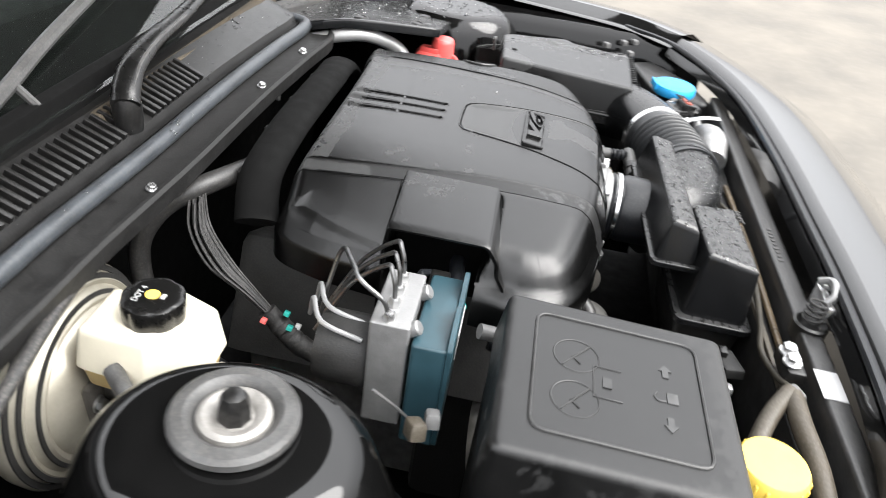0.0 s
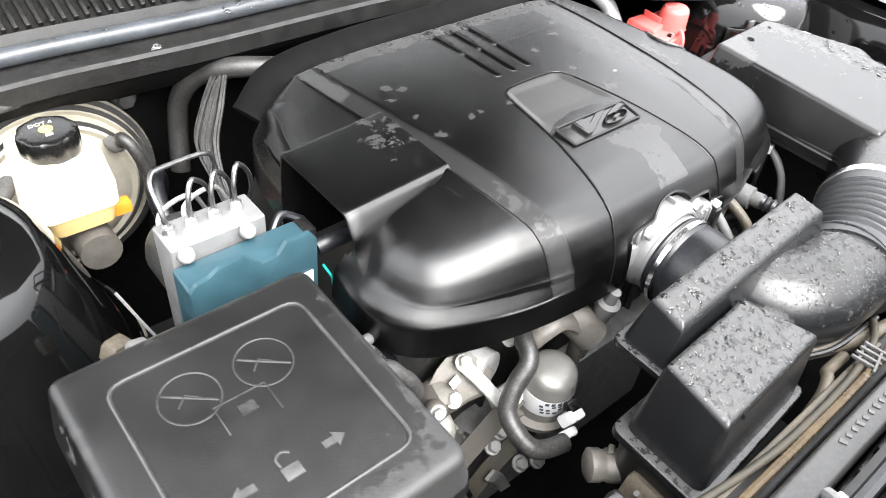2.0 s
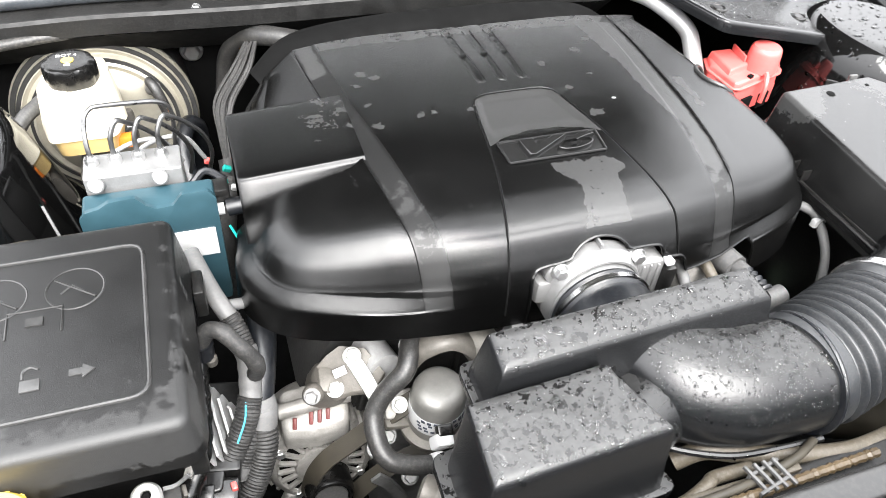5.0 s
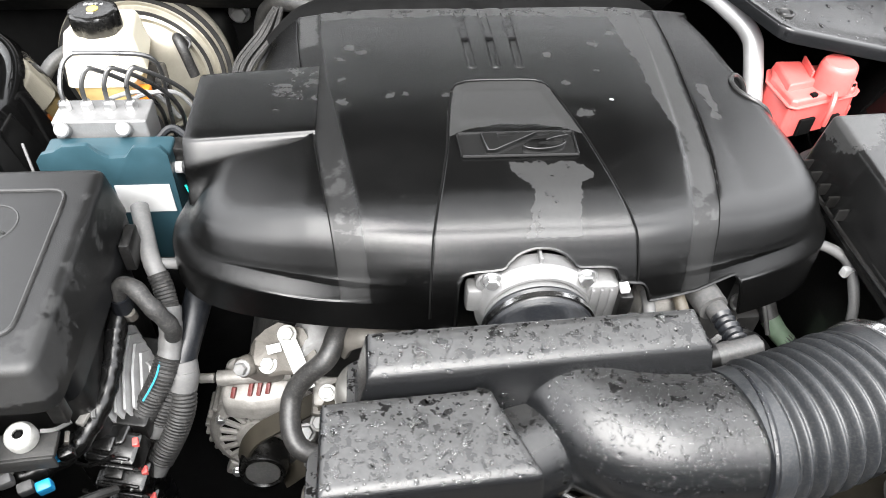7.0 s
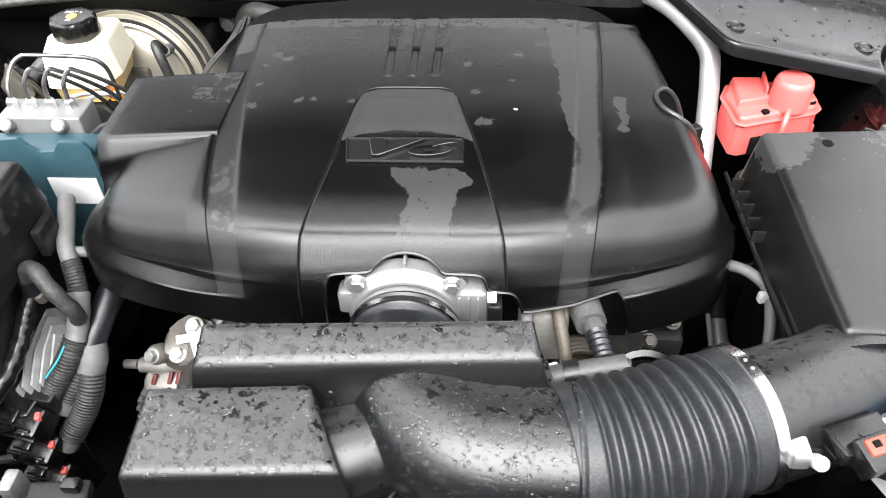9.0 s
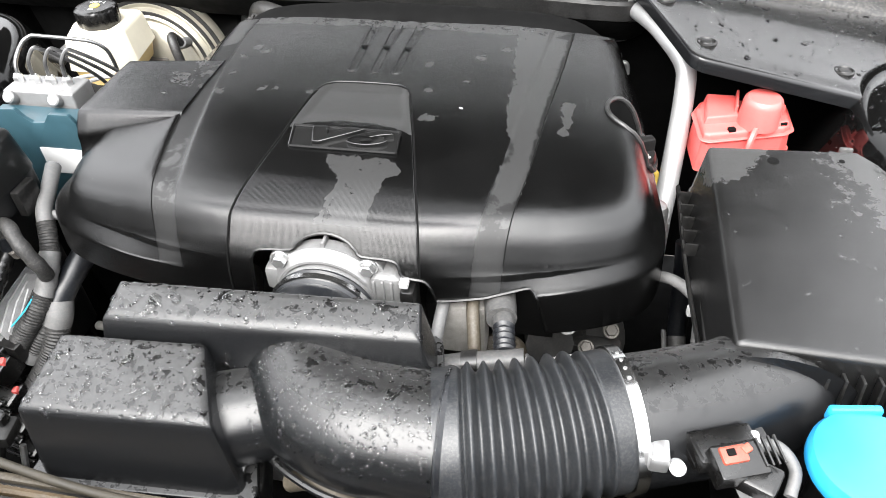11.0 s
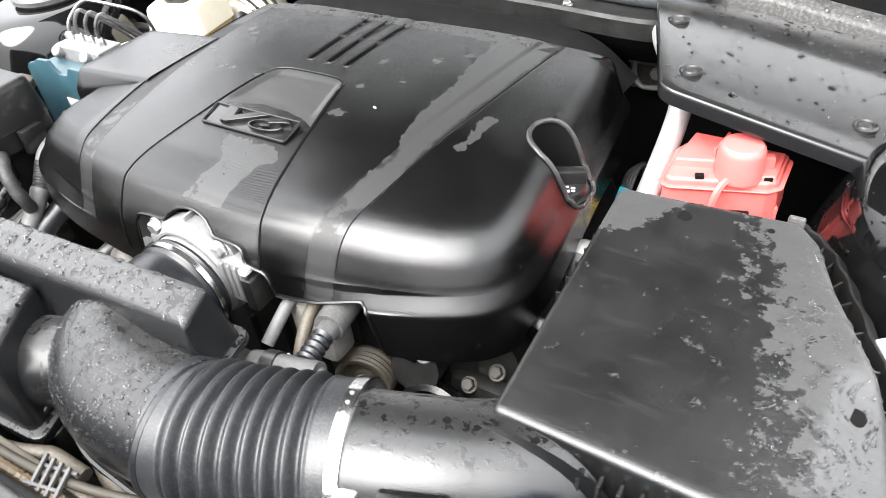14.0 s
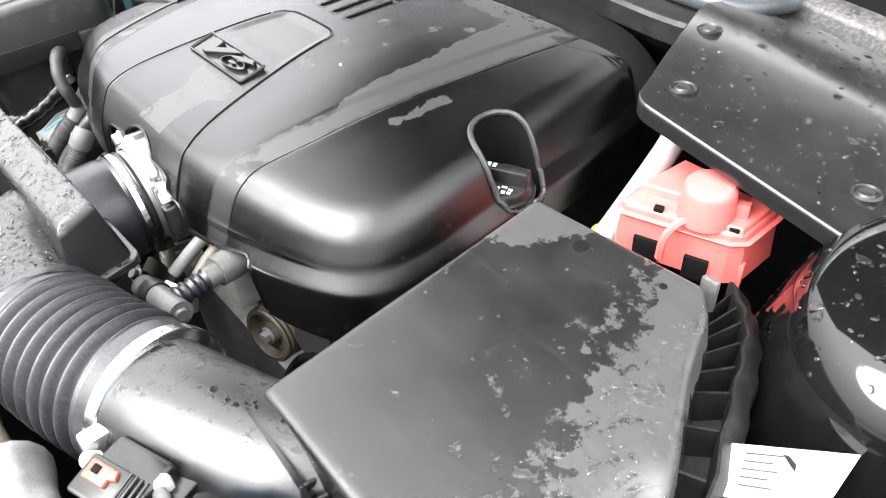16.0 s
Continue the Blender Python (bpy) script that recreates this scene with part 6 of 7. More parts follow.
def build_engine_block():
    e = thing("engine_block", (0, 0.1, -0.5), "dirty cast aluminium engine front, the cover's shade in its colour", "engine")
    # case and heads darkened in colour for the shade below the cover
    part("front_case", block((-0.03, 0.035, -0.36), (0.42, 0.12, 0.30), 0.02), M_GRIMESHADE, e)
    for k in range(7):
        part("case_rib", block((-0.21 + 0.055 * k, -0.027, -0.29 - 0.02 * (k % 2)), (0.006, 0.012, 0.14), 0.002, (0, 12 - 4 * k, 0)), M_GRIMESHADE, e)
    part("cylinder_head", block((-0.17, 0.17, -0.22), (0.16, 0.38, 0.16), 0.02, (0, 25, 0)), M_GRIMESHADE, e)
    part("cylinder_head", block((0.17, 0.17, -0.22), (0.16, 0.38, 0.16), 0.02, (0, -25, 0)), M_GRIMESHADE, e)
    part("lower_case", block((0, 0.15, -0.42), (0.40, 0.42, 0.2), 0.02), M_DULL, e)
    part("bracket", block((-0.170, -0.085, -0.226), (0.060, 0.030, 0.018), 0.005, (30, 8, 0)), M_CASE, e)
    for p in ((0.225, -0.06, -0.14),):
        part("bolt", bolt(p, (0, -0.7, 0.7), 0.007), M_DULL, e)
    part("boss", tube([(-0.20, -0.02, -0.20), (-0.19, -0.06, -0.195)], 0.020, 14, 1), M_FIN, e)
    part("boss", tube([(0.20, 0.0, -0.19), (0.21, -0.06, -0.17)], 0.024, 14, 1), M_GRIMESHADE, e)
    part("coolant_neck", tube([(-0.12, -0.03, -0.15), (-0.10, -0.08, -0.15), (-0.085, -0.105, -0.17)], 0.020, 14, 4), M_CAST, e)
    return e


build_engine_block()


# ---------- wiring and hoses on the fuse box side ----------
def ribs(pitch, depth):
    return lambda s: 1.0 + depth * math.cos(2 * math.pi * s / pitch)


def build_loom():
    w = thing("wiring_loom", (-0.34, -0.07, -0.3), "taped and sleeved wiring loom beside the fuse box", "wiring loom")
    part("grey_sleeve", tube([(-0.356, 0.035, -0.075), (-0.345, 0.0, -0.085), (-0.337, -0.023, -0.090), (-0.330, -0.036, -0.098)], 0.0085, 14, 5), M_GREYTAPE, w, "grey taped sleeve")
    part("branch_stub", tube([(-0.334, -0.024, -0.094), (-0.322, -0.020, -0.098), (-0.312, -0.016, -0.103)], 0.0055, 10, 3), M_GREYTAPE, w)
    part("ribbed_sleeve", tube([(-0.331, -0.034, -0.097), (-0.326, -0.044, -0.107), (-0.322, -0.056, -0.120)], 0.0095, 14, 16, rfun=ribs(0.0032, 0.05)), M_LOOM, w)
    part("grey_cuff", tube([(-0.322, -0.055, -0.119), (-0.321, -0.066, -0.130), (-0.323, -0.078, -0.145), (-0.325, -0.087, -0.154)], 0.0105, 14, 5, rfun=lambda s: 1 + 0.04 * math.sin(s * 420)), M_GREYTAPE, w)
    part("ribbed_sleeve", tube([(-0.325, -0.086, -0.153), (-0.332, -0.100, -0.167), (-0.344, -0.112, -0.185), (-0.356, -0.122, -0.203)], 0.0112, 14, 22, rfun=ribs(0.0032, 0.05)), M_LOOM, w)
    part("loop_hose", tube([(-0.357, -0.066, -0.104), (-0.356, -0.066, -0.088), (-0.349, -0.066, -0.076), (-0.338, -0.072, -0.074), (-0.328, -0.080, -0.084), (-0.318, -0.084, -0.100), (-0.314, -0.082, -0.118), (-0.317, -0.078, -0.132)], 0.0078, 12, 8, rfun=lambda s: 1 + 0.05 * math.sin(s * 300)), M_LOOM, w)
    part("loop_wrap", tube([(-0.357, -0.066, -0.107), (-0.356, -0.066, -0.090)], 0.0092, 12, 4), M_RUBBER, w)
    part("thin_wire", tube([(-0.3290, -0.0920, -0.1475), (-0.3330, -0.109, -0.1555), (-0.3425, -0.1250, -0.165)], 0.0010, 6, 6), M_CYAN, w, "thin blue wire")
    part("large_sleeve", tube([(-0.300, 0.02, -0.13), (-0.305, -0.03, -0.142), (-0.312, -0.062, -0.156), (-0.318, -0.080, -0.170)], 0.0135, 14, 8), M_RUBBER, w)
    part("large_cuff", tube([(-0.318, -0.079, -0.169), (-0.317, -0.088, -0.180), (-0.320, -0.094, -0.190)], 0.0150, 16, 5), M_GREYTAPE, w)
    part("cuff_band", tube([(-0.3175, -0.086, -0.177), (-0.3172, -0.0885, -0.180)], 0.0156, 16, 2), M_GREYTAPE, w)
    part("large_sleeve", tube([(-0.318, -0.093, -0.188), (-0.320, -0.106, -0.205), (-0.330, -0.119, -0.228), (-0.346, -0.134, -0.252)], 0.0128, 16, 26, rfun=ribs(0.0034, 0.04)), M_LOOM, w)
    part("large_sleeve", tube([(-0.326, -0.090, -0.184), (-0.333, -0.102, -0.198), (-0.344, -0.114, -0.216)], 0.0108, 16, 22, rfun=ribs(0.0034, 0.04)), M_LOOM, w)
    part("end_cuff", tube([(-0.345, -0.133, -0.250), (-0.352, -0.139, -0.262)], 0.0115, 14, 3), M_GREYTAPE, w)
    part("end_cuff", tube([(-0.343, -0.113, -0.214), (-0.350, -0.120, -0.226)], 0.0105, 14, 3), M_GREYTAPE, w)
    cable = [(-0.362, -0.060, -0.112), (-0.366, -0.080, -0.126), (-0.368, -0.105, -0.142), (-0.374, -0.135, -0.156), (-0.392, -0.168, -0.168), (-0.419, -0.186, -0.170), (-0.45, -0.194, -0.168)]
    part("twisted_cable", tube(cable, 0.0092, 12, 14, rfun=lambda s: 1 + 0.07 * math.sin(s * 380)), M_JET, w)
    return w


build_loom()


def build_heat_sink():
    h = thing("fan_controller", (-0.345, -0.10, -0.19), "pale finned aluminium fan controller beside the fuse box", "controller")
    part("body", block((-0.360, -0.085, -0.197), (0.044, 0.095, 0.024), 0.003, (4, 6, -8)), M_BLACK, h)
    for k in range(6):
        rear, ahead = -0.026 - 0.0098 * k, -0.131 + 0.0032 * k
        top = -0.155 - 0.0012 * k
        fin = [(ahead, -0.190), (rear - 0.004, -0.190), (rear, -0.180), (rear, top - 0.009), (rear - 0.010, top), (ahead + 0.030, top - 0.006), (ahead, top - 0.020)]
        bm = ring_loft([[(x - 0.30 * (q + 0.172), p, q) for p, q in fin] for x in (-0.0011, 0.0011)])
        bm.transform(Matrix.Translation((-0.3765 + 0.0066 * k, 0, 0)))
        part("fin", bm, M_FIN, h)
    part("stud", disc((-0.352, -0.066, -0.118), 0.0055, 0.012, (0, -0.3, 1)), M_CAST, h)
    part("lug", block((-0.383, -0.122, -0.160), (0.012, 0.03, 0.006), 0.002, (30, 20, 0)), M_CAST, h)
    return h


build_heat_sink()


def build_connectors():
    c = thing("connector_bank", (-0.37, -0.15, -0.3), "black multi-plug connectors with red locking tabs", "connector")
    part("housing", polybox([(-0.412, -0.150), (-0.362, -0.150), (-0.352, -0.112), (-0.400, -0.112)], -0.36, lambda x, y: -0.190 + 0.2 * (y + 0.13), 0.006, 0.003), M_JET, c)
    for k in range(4):
        x, y, z = -0.352 - 0.0015 * k, -0.1465 - 0.0045 * k, -0.198 - 0.0425 * k
        plug = part("plug", block((x - 0.020, y + 0.002, z - 0.012), (0.046, 0.030, 0.030), 0.004, (18, 6, -10)), M_JET, c)
        part("rib", block((x - 0.022, y - 0.013, z + 0.001), (0.038, 0.003, 0.004), 0.001, (18, 6, -10)), M_JET, plug)
        part("rib", block((x - 0.022, y - 0.015, z - 0.012), (0.040, 0.003, 0.003), 0.001, (18, 6, -10)), M_JET, plug)
        part("step", block((x - 0.026, y - 0.002, z + 0.005), (0.018, 0.014, 0.008), 0.002, (18, 6, -10)), M_JET, plug)
        part("lock_tab", block((x, y - 0.001, z + 0.001), (0.0055, 0.008, 0.009), 0.0015, (10, 0, 10)), M_RED, plug, "red locking tab")
        part("pin", disc((x - 0.010, y - 0.016, z - 0.004), 0.0013, 0.002, (0, -1, 0.3), 8), M_WHITE, plug)
    for k in range(3):
        part("latch_bar", tube([(-0.408, -0.158 - 0.006 * k, -0.205 - 0.042 * k), (-0.388, -0.166 - 0.006 * k, -0.200 - 0.042 * k), (-0.366, -0.164 - 0.006 * k, -0.190 - 0.042 * k)], 0.0020, 6, 3), M_JET, c)
    return c


build_connectors()


def build_fuse_bracket():
    b = thing("fuse_box_bracket", (-0.41, -0.21, -0.2), "dark metal bracket with a bolt and plugs below the fuse box", "bracket")
    part("plate", block((-0.425, -0.187, -0.130), (0.075, 0.022, 0.004), 0.001, (6, 0, 4)), M_GRIMESHADE, b)
    part("plate_flange", block((-0.425, -0.199, -0.137), (0.075, 0.003, 0.014), 0.001, (0, 0, 4)), M_GRIMESHADE, b)
    nut = part("bolt", lathe([(0.0118, -0.012), (0.0118, -0.004), (0.0108, -0.001), (0.0092, 0.001), (0.0042, 0.0016), (0.0036, -0.002), (0.001, -0.002)], (-0.411, -0.1855, -0.113), (0.1, -0.25, 1), 32), M_ZINC, b, "bright zinc flange bolt")
    # dark disc in place of the shaded hole
    part("bolt_hole", disc((-0.4108, -0.1858, -0.1135), 0.0038, 0.0012, (0.1, -0.25, 1), 6), M_DARK, nut)
    part("strip", ribbon([(-0.400, -0.178, -0.122), (-0.390, -0.176, -0.124), (-0.380, -0.168, -0.126)], 0.003, 0.002, (0, -0.3, 1)), M_STEEL, b)
    for p, m in (((-0.3986, -0.1775, -0.162), M_BLUE), ((-0.4033, -0.2031, -0.164), M_BLUE), ((-0.4175, -0.2035, -0.164), M_GREYTAPE), ((-0.430, -0.2030, -0.152), M_GREYTAPE), ((-0.388, -0.182, -0.150), M_JET), ((-0.40, -0.215, -0.180), M_JET)):
        part("plug", block(p, (0.012, 0.009, 0.012), 0.002, (15, 0, 25)), m, b)
    part("tab", block((-0.389, -0.172, -0.146), (0.004, 0.010, 0.014), 0.001, (10, 20, 10)), M_CAST, b)
    part("tab", block((-0.377, -0.139, -0.150), (0.004, 0.022, 0.004), 0.001, (5, 0, 12)), M_STEEL, b)
    part("tab", block((-0.383, -0.150, -0.150), (0.007, 0.012, 0.004), 0.001, (5, 0, -20)), M_CASE, b)
    part("fitting", lathe([(0.005, -0.012), (0.009, -0.010), (0.0105, -0.004), (0.009, 0.004), (0.005, 0.007), (0.001, 0.0075)], (-0.434, -0.192, -0.146), (0.3, 0, 1), 24), M_CASE, b, "pale hose fitting")
    part("fitting_stub", tube([(-0.427, -0.192, -0.144), (-0.416, -0.1925, -0.144)], 0.005, 12, 1), M_CASE, b)
    part("fitting_hose", tube([(-0.438, -0.198, -0.148), (-0.445, -0.206, -0.150), (-0.455, -0.215, -0.155)], 0.006, 12, 3), M_ORANGE, b, "orange hose end")
    part("lead", tube([(-0.45, -0.23, -0.175), (-0.41, -0.225, -0.176), (-0.375, -0.205, -0.185), (-0.36, -0.19, -0.20)], 0.004, 8, 5), M_LOOM, b)
    return b


build_fuse_bracket()


def build_coolant_tank():
    t = thing("coolant_tank", (-0.49, -0.245, -0.2), "coolant tank with a bright yellow ribbed cap", "coolant tank")
    part("tank", polybox(rect(-0.56, -0.43, -0.29, -0.205), -0.25, -0.085, 0.02, 0.02), M_BLACK, t)
    part("neck", disc((-0.492, -0.232, -0.09), 0.022, 0.03), M_GREYTAPE, t)
    prof = [(0.030, -0.066), (0.0315, -0.062), (0.0315, -0.040), (0.029, -0.036), (0.001, -0.035)]
    cap = part("cap", lathe(prof, (-0.492, -0.232, 0), seg=32), M_YELLOW, t)
    for k in range(20):
        a = 2 * math.pi * k / 20
        part("grip", block((-0.492 + 0.0315 * math.cos(a), -0.232 + 0.0315 * math.sin(a), -0.051), (0.003, 0.003, 0.020), 0.001, (0, 0, math.degrees(a))), M_YELLOW, cap)
    return t


build_coolant_tank()

solo("firewall_washer", bolt((-0.327, 0.533, -0.127), (0, -1, 0.1), 0.0125), M_STEEL, (-0.327, 0.533, -0.127), "round pale washer and screw on the firewall", "fastener")


def build_rear_wires():
    w = thing("rear_wire_bundle", (-0.30, 0.33, -0.2), "bundle of thin bare black wires behind the cover", "wiring loom")
    rnd = random.Random(4)
    for k in range(18):
        a, b = rnd.uniform(-1, 1), rnd.uniform(-1, 1)
        pts = [(-0.25 + 0.010 * a, 0.395 + 0.008 * b, -0.05 + 0.006 * a), (-0.268 + 0.014 * a, 0.385 + 0.01 * b, -0.082), (-0.296 + 0.014 * a, 0.350 + 0.012 * b, -0.105), (-0.303 + 0.008 * a, 0.315 + 0.008 * b, -0.130), (-0.304 + 0.005 * a, 0.285 + 0.005 * b, -0.158)]
        part("wire", tube(pts, 0.0019, 6, 5), M_LOOM, w)
    part("collar", tube([(-0.305, 0.288, -0.155), (-0.305, 0.275, -0.170)], 0.012, 12, 2), M_LOOM, w)
    part("sleeve", tube([(-0.305, 0.276, -0.168), (-0.315, 0.24, -0.19), (-0.325, 0.18, -0.2), (-0.33, 0.12, -0.21)], 0.013, 12, 16, rfun=ribs(0.004, 0.05)), M_LOOM, w)
    for p, m in (((-0.308, 0.262, -0.150), M_GREEN), ((-0.315, 0.256, -0.165), M_GREEN), ((-0.302, 0.25, -0.172), M_WHITE), ((-0.328, 0.283, -0.150), M_RED)):
        part("tag", block(p, (0.010, 0.007, 0.006), 0.001, (20, 30, 10)), m, w)
    return w


build_rear_wires()
solo("heater_hose", tube([(-0.30, 0.44, -0.20), (-0.288, 0.455, -0.14), (-0.280, 0.452, -0.10), (-0.262, 0.43, -0.065), (-0.236, 0.396, -0.045), (-0.19, 0.372, -0.045), (-0.12, 0.36, -0.06)], 0.013, 14, 6), M_HOSE, (-0.27, 0.44, -0.2), "thick black heater hose curving over the cover's rear", "hose")
solo("heater_hose", tube([(-0.345, 0.45, -0.28), (-0.335, 0.43, -0.2), (-0.35, 0.40, -0.17), (-0.36, 0.36, -0.19), (-0.35, 0.30, -0.24)], 0.012, 12, 6), M_RUBBER, (-0.345, 0.43, -0.28), "black rubber hose hanging off the firewall", "hose")


def build_abs_plug():
    p = thing("modulator_plug", (-0.31, 0.07, -0.15), "black plug and hose at the modulator's side", "connector")
    part("plug", block((-0.328, 0.088, -0.048), (0.035, 0.022, 0.018), 0.003), M_BLACK, p)
    part("lever", tube([(-0.345, 0.10, -0.045), (-0.33, 0.108, -0.036), (-0.312, 0.10, -0.045)], 0.004, 8, 4), M_RUBBER, p)
    part("hose", tube([(-0.315, 0.073, -0.058), (-0.295, 0.072, -0.056), (-0.26, 0.075, -0.06)], 0.009, 12, 4), M_RUBBER, p)
    part("clip", disc((-0.318, 0.073, -0.058), 0.006, 0.008, (-1, 0, 0)), M_WHITE, p)
    part("tie", tube([(-0.316, 0.06, -0.07), (-0.31, 0.055, -0.085), (-0.306, 0.06, -0.10)], 0.0013, 6, 4), M_GREEN, p)
    return p


build_abs_plug()


# ---------- breather pipe in front of the cover ----------
def build_breather():
    b = thing("breather_pipe", (0.16, -0.13, -0.15), "ribbed black breather pipe with a branch fitting", "pipe")
    part("socket", tube([(0.160, -0.074, -0.090), (0.163, -0.092, -0.089), (0.166, -0.109, -0.088)], 0.0135, 20, 3, rfun=lambda s: 1.06 - 3.5 * max(0.0, s - 0.02)), M_GREYRUB, b)
    part("boot", tube([(0.167, -0.106, -0.088), (0.169, -0.121, -0.087)], 0.0095, 16, 2), M_GREYRUB, b)
    part("ribbed_boot", tube([(0.169, -0.120, -0.087), (0.173, -0.148, -0.087)], 0.0088, 16, 24, rfun=ribs(0.0065, 0.13)), M_RUBBER, b)
    part("branch", tube([(0.190, -0.152, -0.089), (0.165, -0.155, -0.092), (0.140, -0.158, -0.096), (0.125, -0.160, -0.099)], 0.0105, 18, 3), M_GREYRUB, b)
    part("branch_collar", tube([(0.152, -0.1565, -0.094), (0.139, -0.158, -0.096)], 0.0122, 18, 1), M_BLACK, b)
    part("branch_cap", disc((0.191, -0.152, -0.089), 0.0065, 0.003, (1, 0, 0.1)), M_GREYRUB, b)
    part("tan_hose", tube([(0.137, -0.078, -0.086), (0.139, -0.100, -0.090), (0.144, -0.125, -0.108), (0.146, -0.135, -0.13)], 0.006, 12, 5), M_BEIGE, b, "tan rubber hose")
    part("rod", tube([(0.112, -0.085, -0.090), (0.111, -0.10, -0.094), (0.108, -0.13, -0.115)], 0.006, 12, 3), M_GREYTAPE, b)
    for p, r in (((0.128, -0.14, -0.115), 20), ((0.135, -0.152, -0.12), -10), ((0.1754, -0.1618, -0.100), 15)):
        part("white_clip", block(p, (0.022, 0.012, 0.006), 0.001, (20, 0, r)), M_WHITE, b)
    part("case", block((0.128, -0.080, -0.125), (0.045, 0.03, 0.06), 0.006), M_CASE, b)
    return b


build_breather()


def build_drain_hose():
    d = thing("drain_hose", (0.36, 0.05, -0.36), "grey rubber hose with a pale green tape band", "hose")
    part("hose", tube([(0.3590, 0.074, -0.284), (0.3597, 0.064, -0.292), (0.3611, 0.0479, -0.302), (0.3689, 0.0325, -0.312), (0.3818, 0.0188, -0.322), (0.395, 0.005, -0.345)], 0.0118, 18, 6), M_GREYRUB, d)
    part("tape", tube([(0.3614, 0.0465, -0.3025), (0.3689, 0.0325, -0.312), (0.3790, 0.0218, -0.3195)], 0.0124, 18, 4), M_TAPE, d, "pale green tape band")
    part("upper_hose", tube([(0.3590, 0.075, -0.283), (0.358, 0.090, -0.255), (0.3567, 0.102, -0.225), (0.352, 0.115, -0.17)], 0.0108, 18, 4), M_RUBBER, d)
    part("side_wire", tube([(0.340, 0.060, -0.26), (0.342, 0.040, -0.275), (0.346, 0.02, -0.30)], 0.003, 8, 4), M_GREYTAPE, d)


build_drain_hose()


# ---------- dipstick side ----------
def build_dipstick():
    d = thing("dipstick", (0.310, 0.219, -0.25), "oil dipstick with a yellow pull ring", "dipstick")
    ring = [(0.310 + 0.0130 * math.cos(a), 0.219 + 0.006 * math.sin(a), -0.158 + 0.0095 * math.sin(a)) for a in (2 * math.pi * k / 20 for k in range(21))]
    part("pull_ring", tube(ring, 0.0032, 8, 1), M_YELLOW, d, "yellow plastic pull ring")
    part("stem", tube([(0.302, 0.215, -0.166), (0.300, 0.212, -0.185)], 0.004, 8, 2), M_JET, d)
    part("guide_tube", tube([(0.300, 0.212, -0.18), (0.298, 0.20, -0.22), (0.29, 0.18, -0.30)], 0.006, 10, 3), M_DULL, d)
    return d


build_dipstick()
solo("pressure_can", lathe([(0.014, -0.09), (0.015, -0.045), (0.017, -0.036), (0.017, -0.032), (0.0145, -0.029), (0.014, -0.012), (0.011, -0.004), (0.004, 0.0)], (0.309, 0.098, -0.103)), M_DULL, (0.309, 0.098, -0.19), "small rounded metal can beside the dipstick", "sensor")
solo("bleed_hose", tube([(0.30, 0.01, -0.13), (0.318, -0.01, -0.112), (0.335, -0.025, -0.112), (0.345, -0.04, -0.122), (0.344, -0.07, -0.15), (0.34, -0.09, -0.2)], 0.0055, 10, 6, rfun=ribs(0.004, 0.05)), M_GREYTAPE, (0.34, -0.05, -0.2), "thin grey hose with a white clip", "hose")
solo("hose_clip", block((0.344, -0.040, -0.121), (0.020, 0.008, 0.010), 0.002, (0, 0, 10)), M_WHITE, (0.344, -0.04, -0.121), "small white plastic hose clip", "clip")


def build_coil_plug():
    c = thing("coil_plug", (0.290, 0.266, -0.19), "turquoise electrical plug with dark leads by the terminal", "connector")
    plug = part("plug", block((0.290, 0.266, -0.164), (0.012, 0.010, 0.015), 0.002, (0, 15, 10)), M_AQUA, c)
    part("latch", block((0.290, 0.259, -0.158), (0.007, 0.004, 0.008), 0.001, (0, 15, 10)), M_AQUA, plug)
    part("socket", block((0.300, 0.274, -0.178), (0.018, 0.016, 0.022), 0.004, (0, 20, 10)), M_BLACK, c)
    part("green_clip", block((0.309, 0.289, -0.172), (0.012, 0.006, 0.008), 0.0015, (0, 10, 25)), M_GREEN, c)
    for k in range(4):
        part("lead", tube([(0.286 + 0.003 * k, 0.275, -0.165), (0.284 + 0.004 * k, 0.300, -0.158 + 0.003 * k), (0.289 + 0.003 * k, 0.328, -0.162), (0.286, 0.36, -0.18 - 0.006 * k)], 0.0024, 8, 5), M_LOOM, c)


build_coil_plug()


def build_pump_bolts():
    p = thing("power_steering_pump", (0.24, -0.02, -0.26), "dull cast pump with bolts under the cover", "pump")
    part("body", lathe([(0.045, 0.0), (0.05, 0.01), (0.05, 0.05), (0.04, 0.06)], (0.24, 0.04, -0.24), (0, -1, 0.5), 28), M_GRIMESHADE, p)
    part("ear", block((0.255, -0.02, -0.215), (0.06, 0.02, 0.025), 0.006), M_GRIMESHADE, p)
    for q in ((0.248, -0.028, -0.206), (0.272, -0.015, -0.19), (0.235, 0.0, -0.185)):
        part("bolt", bolt(q, (0, -0.6, 0.8), 0.0065), M_CAST, p)
    part("pulley", lathe([(0.02, 0), (0.042, 0.003), (0.042, 0.022), (0.036, 0.024), (0.03, 0.015), (0.01, 0.015)], (0.235, -0.070, -0.225), (0, -0.8, 0.6), 30), M_JET, p)
    return p


build_pump_bolts()


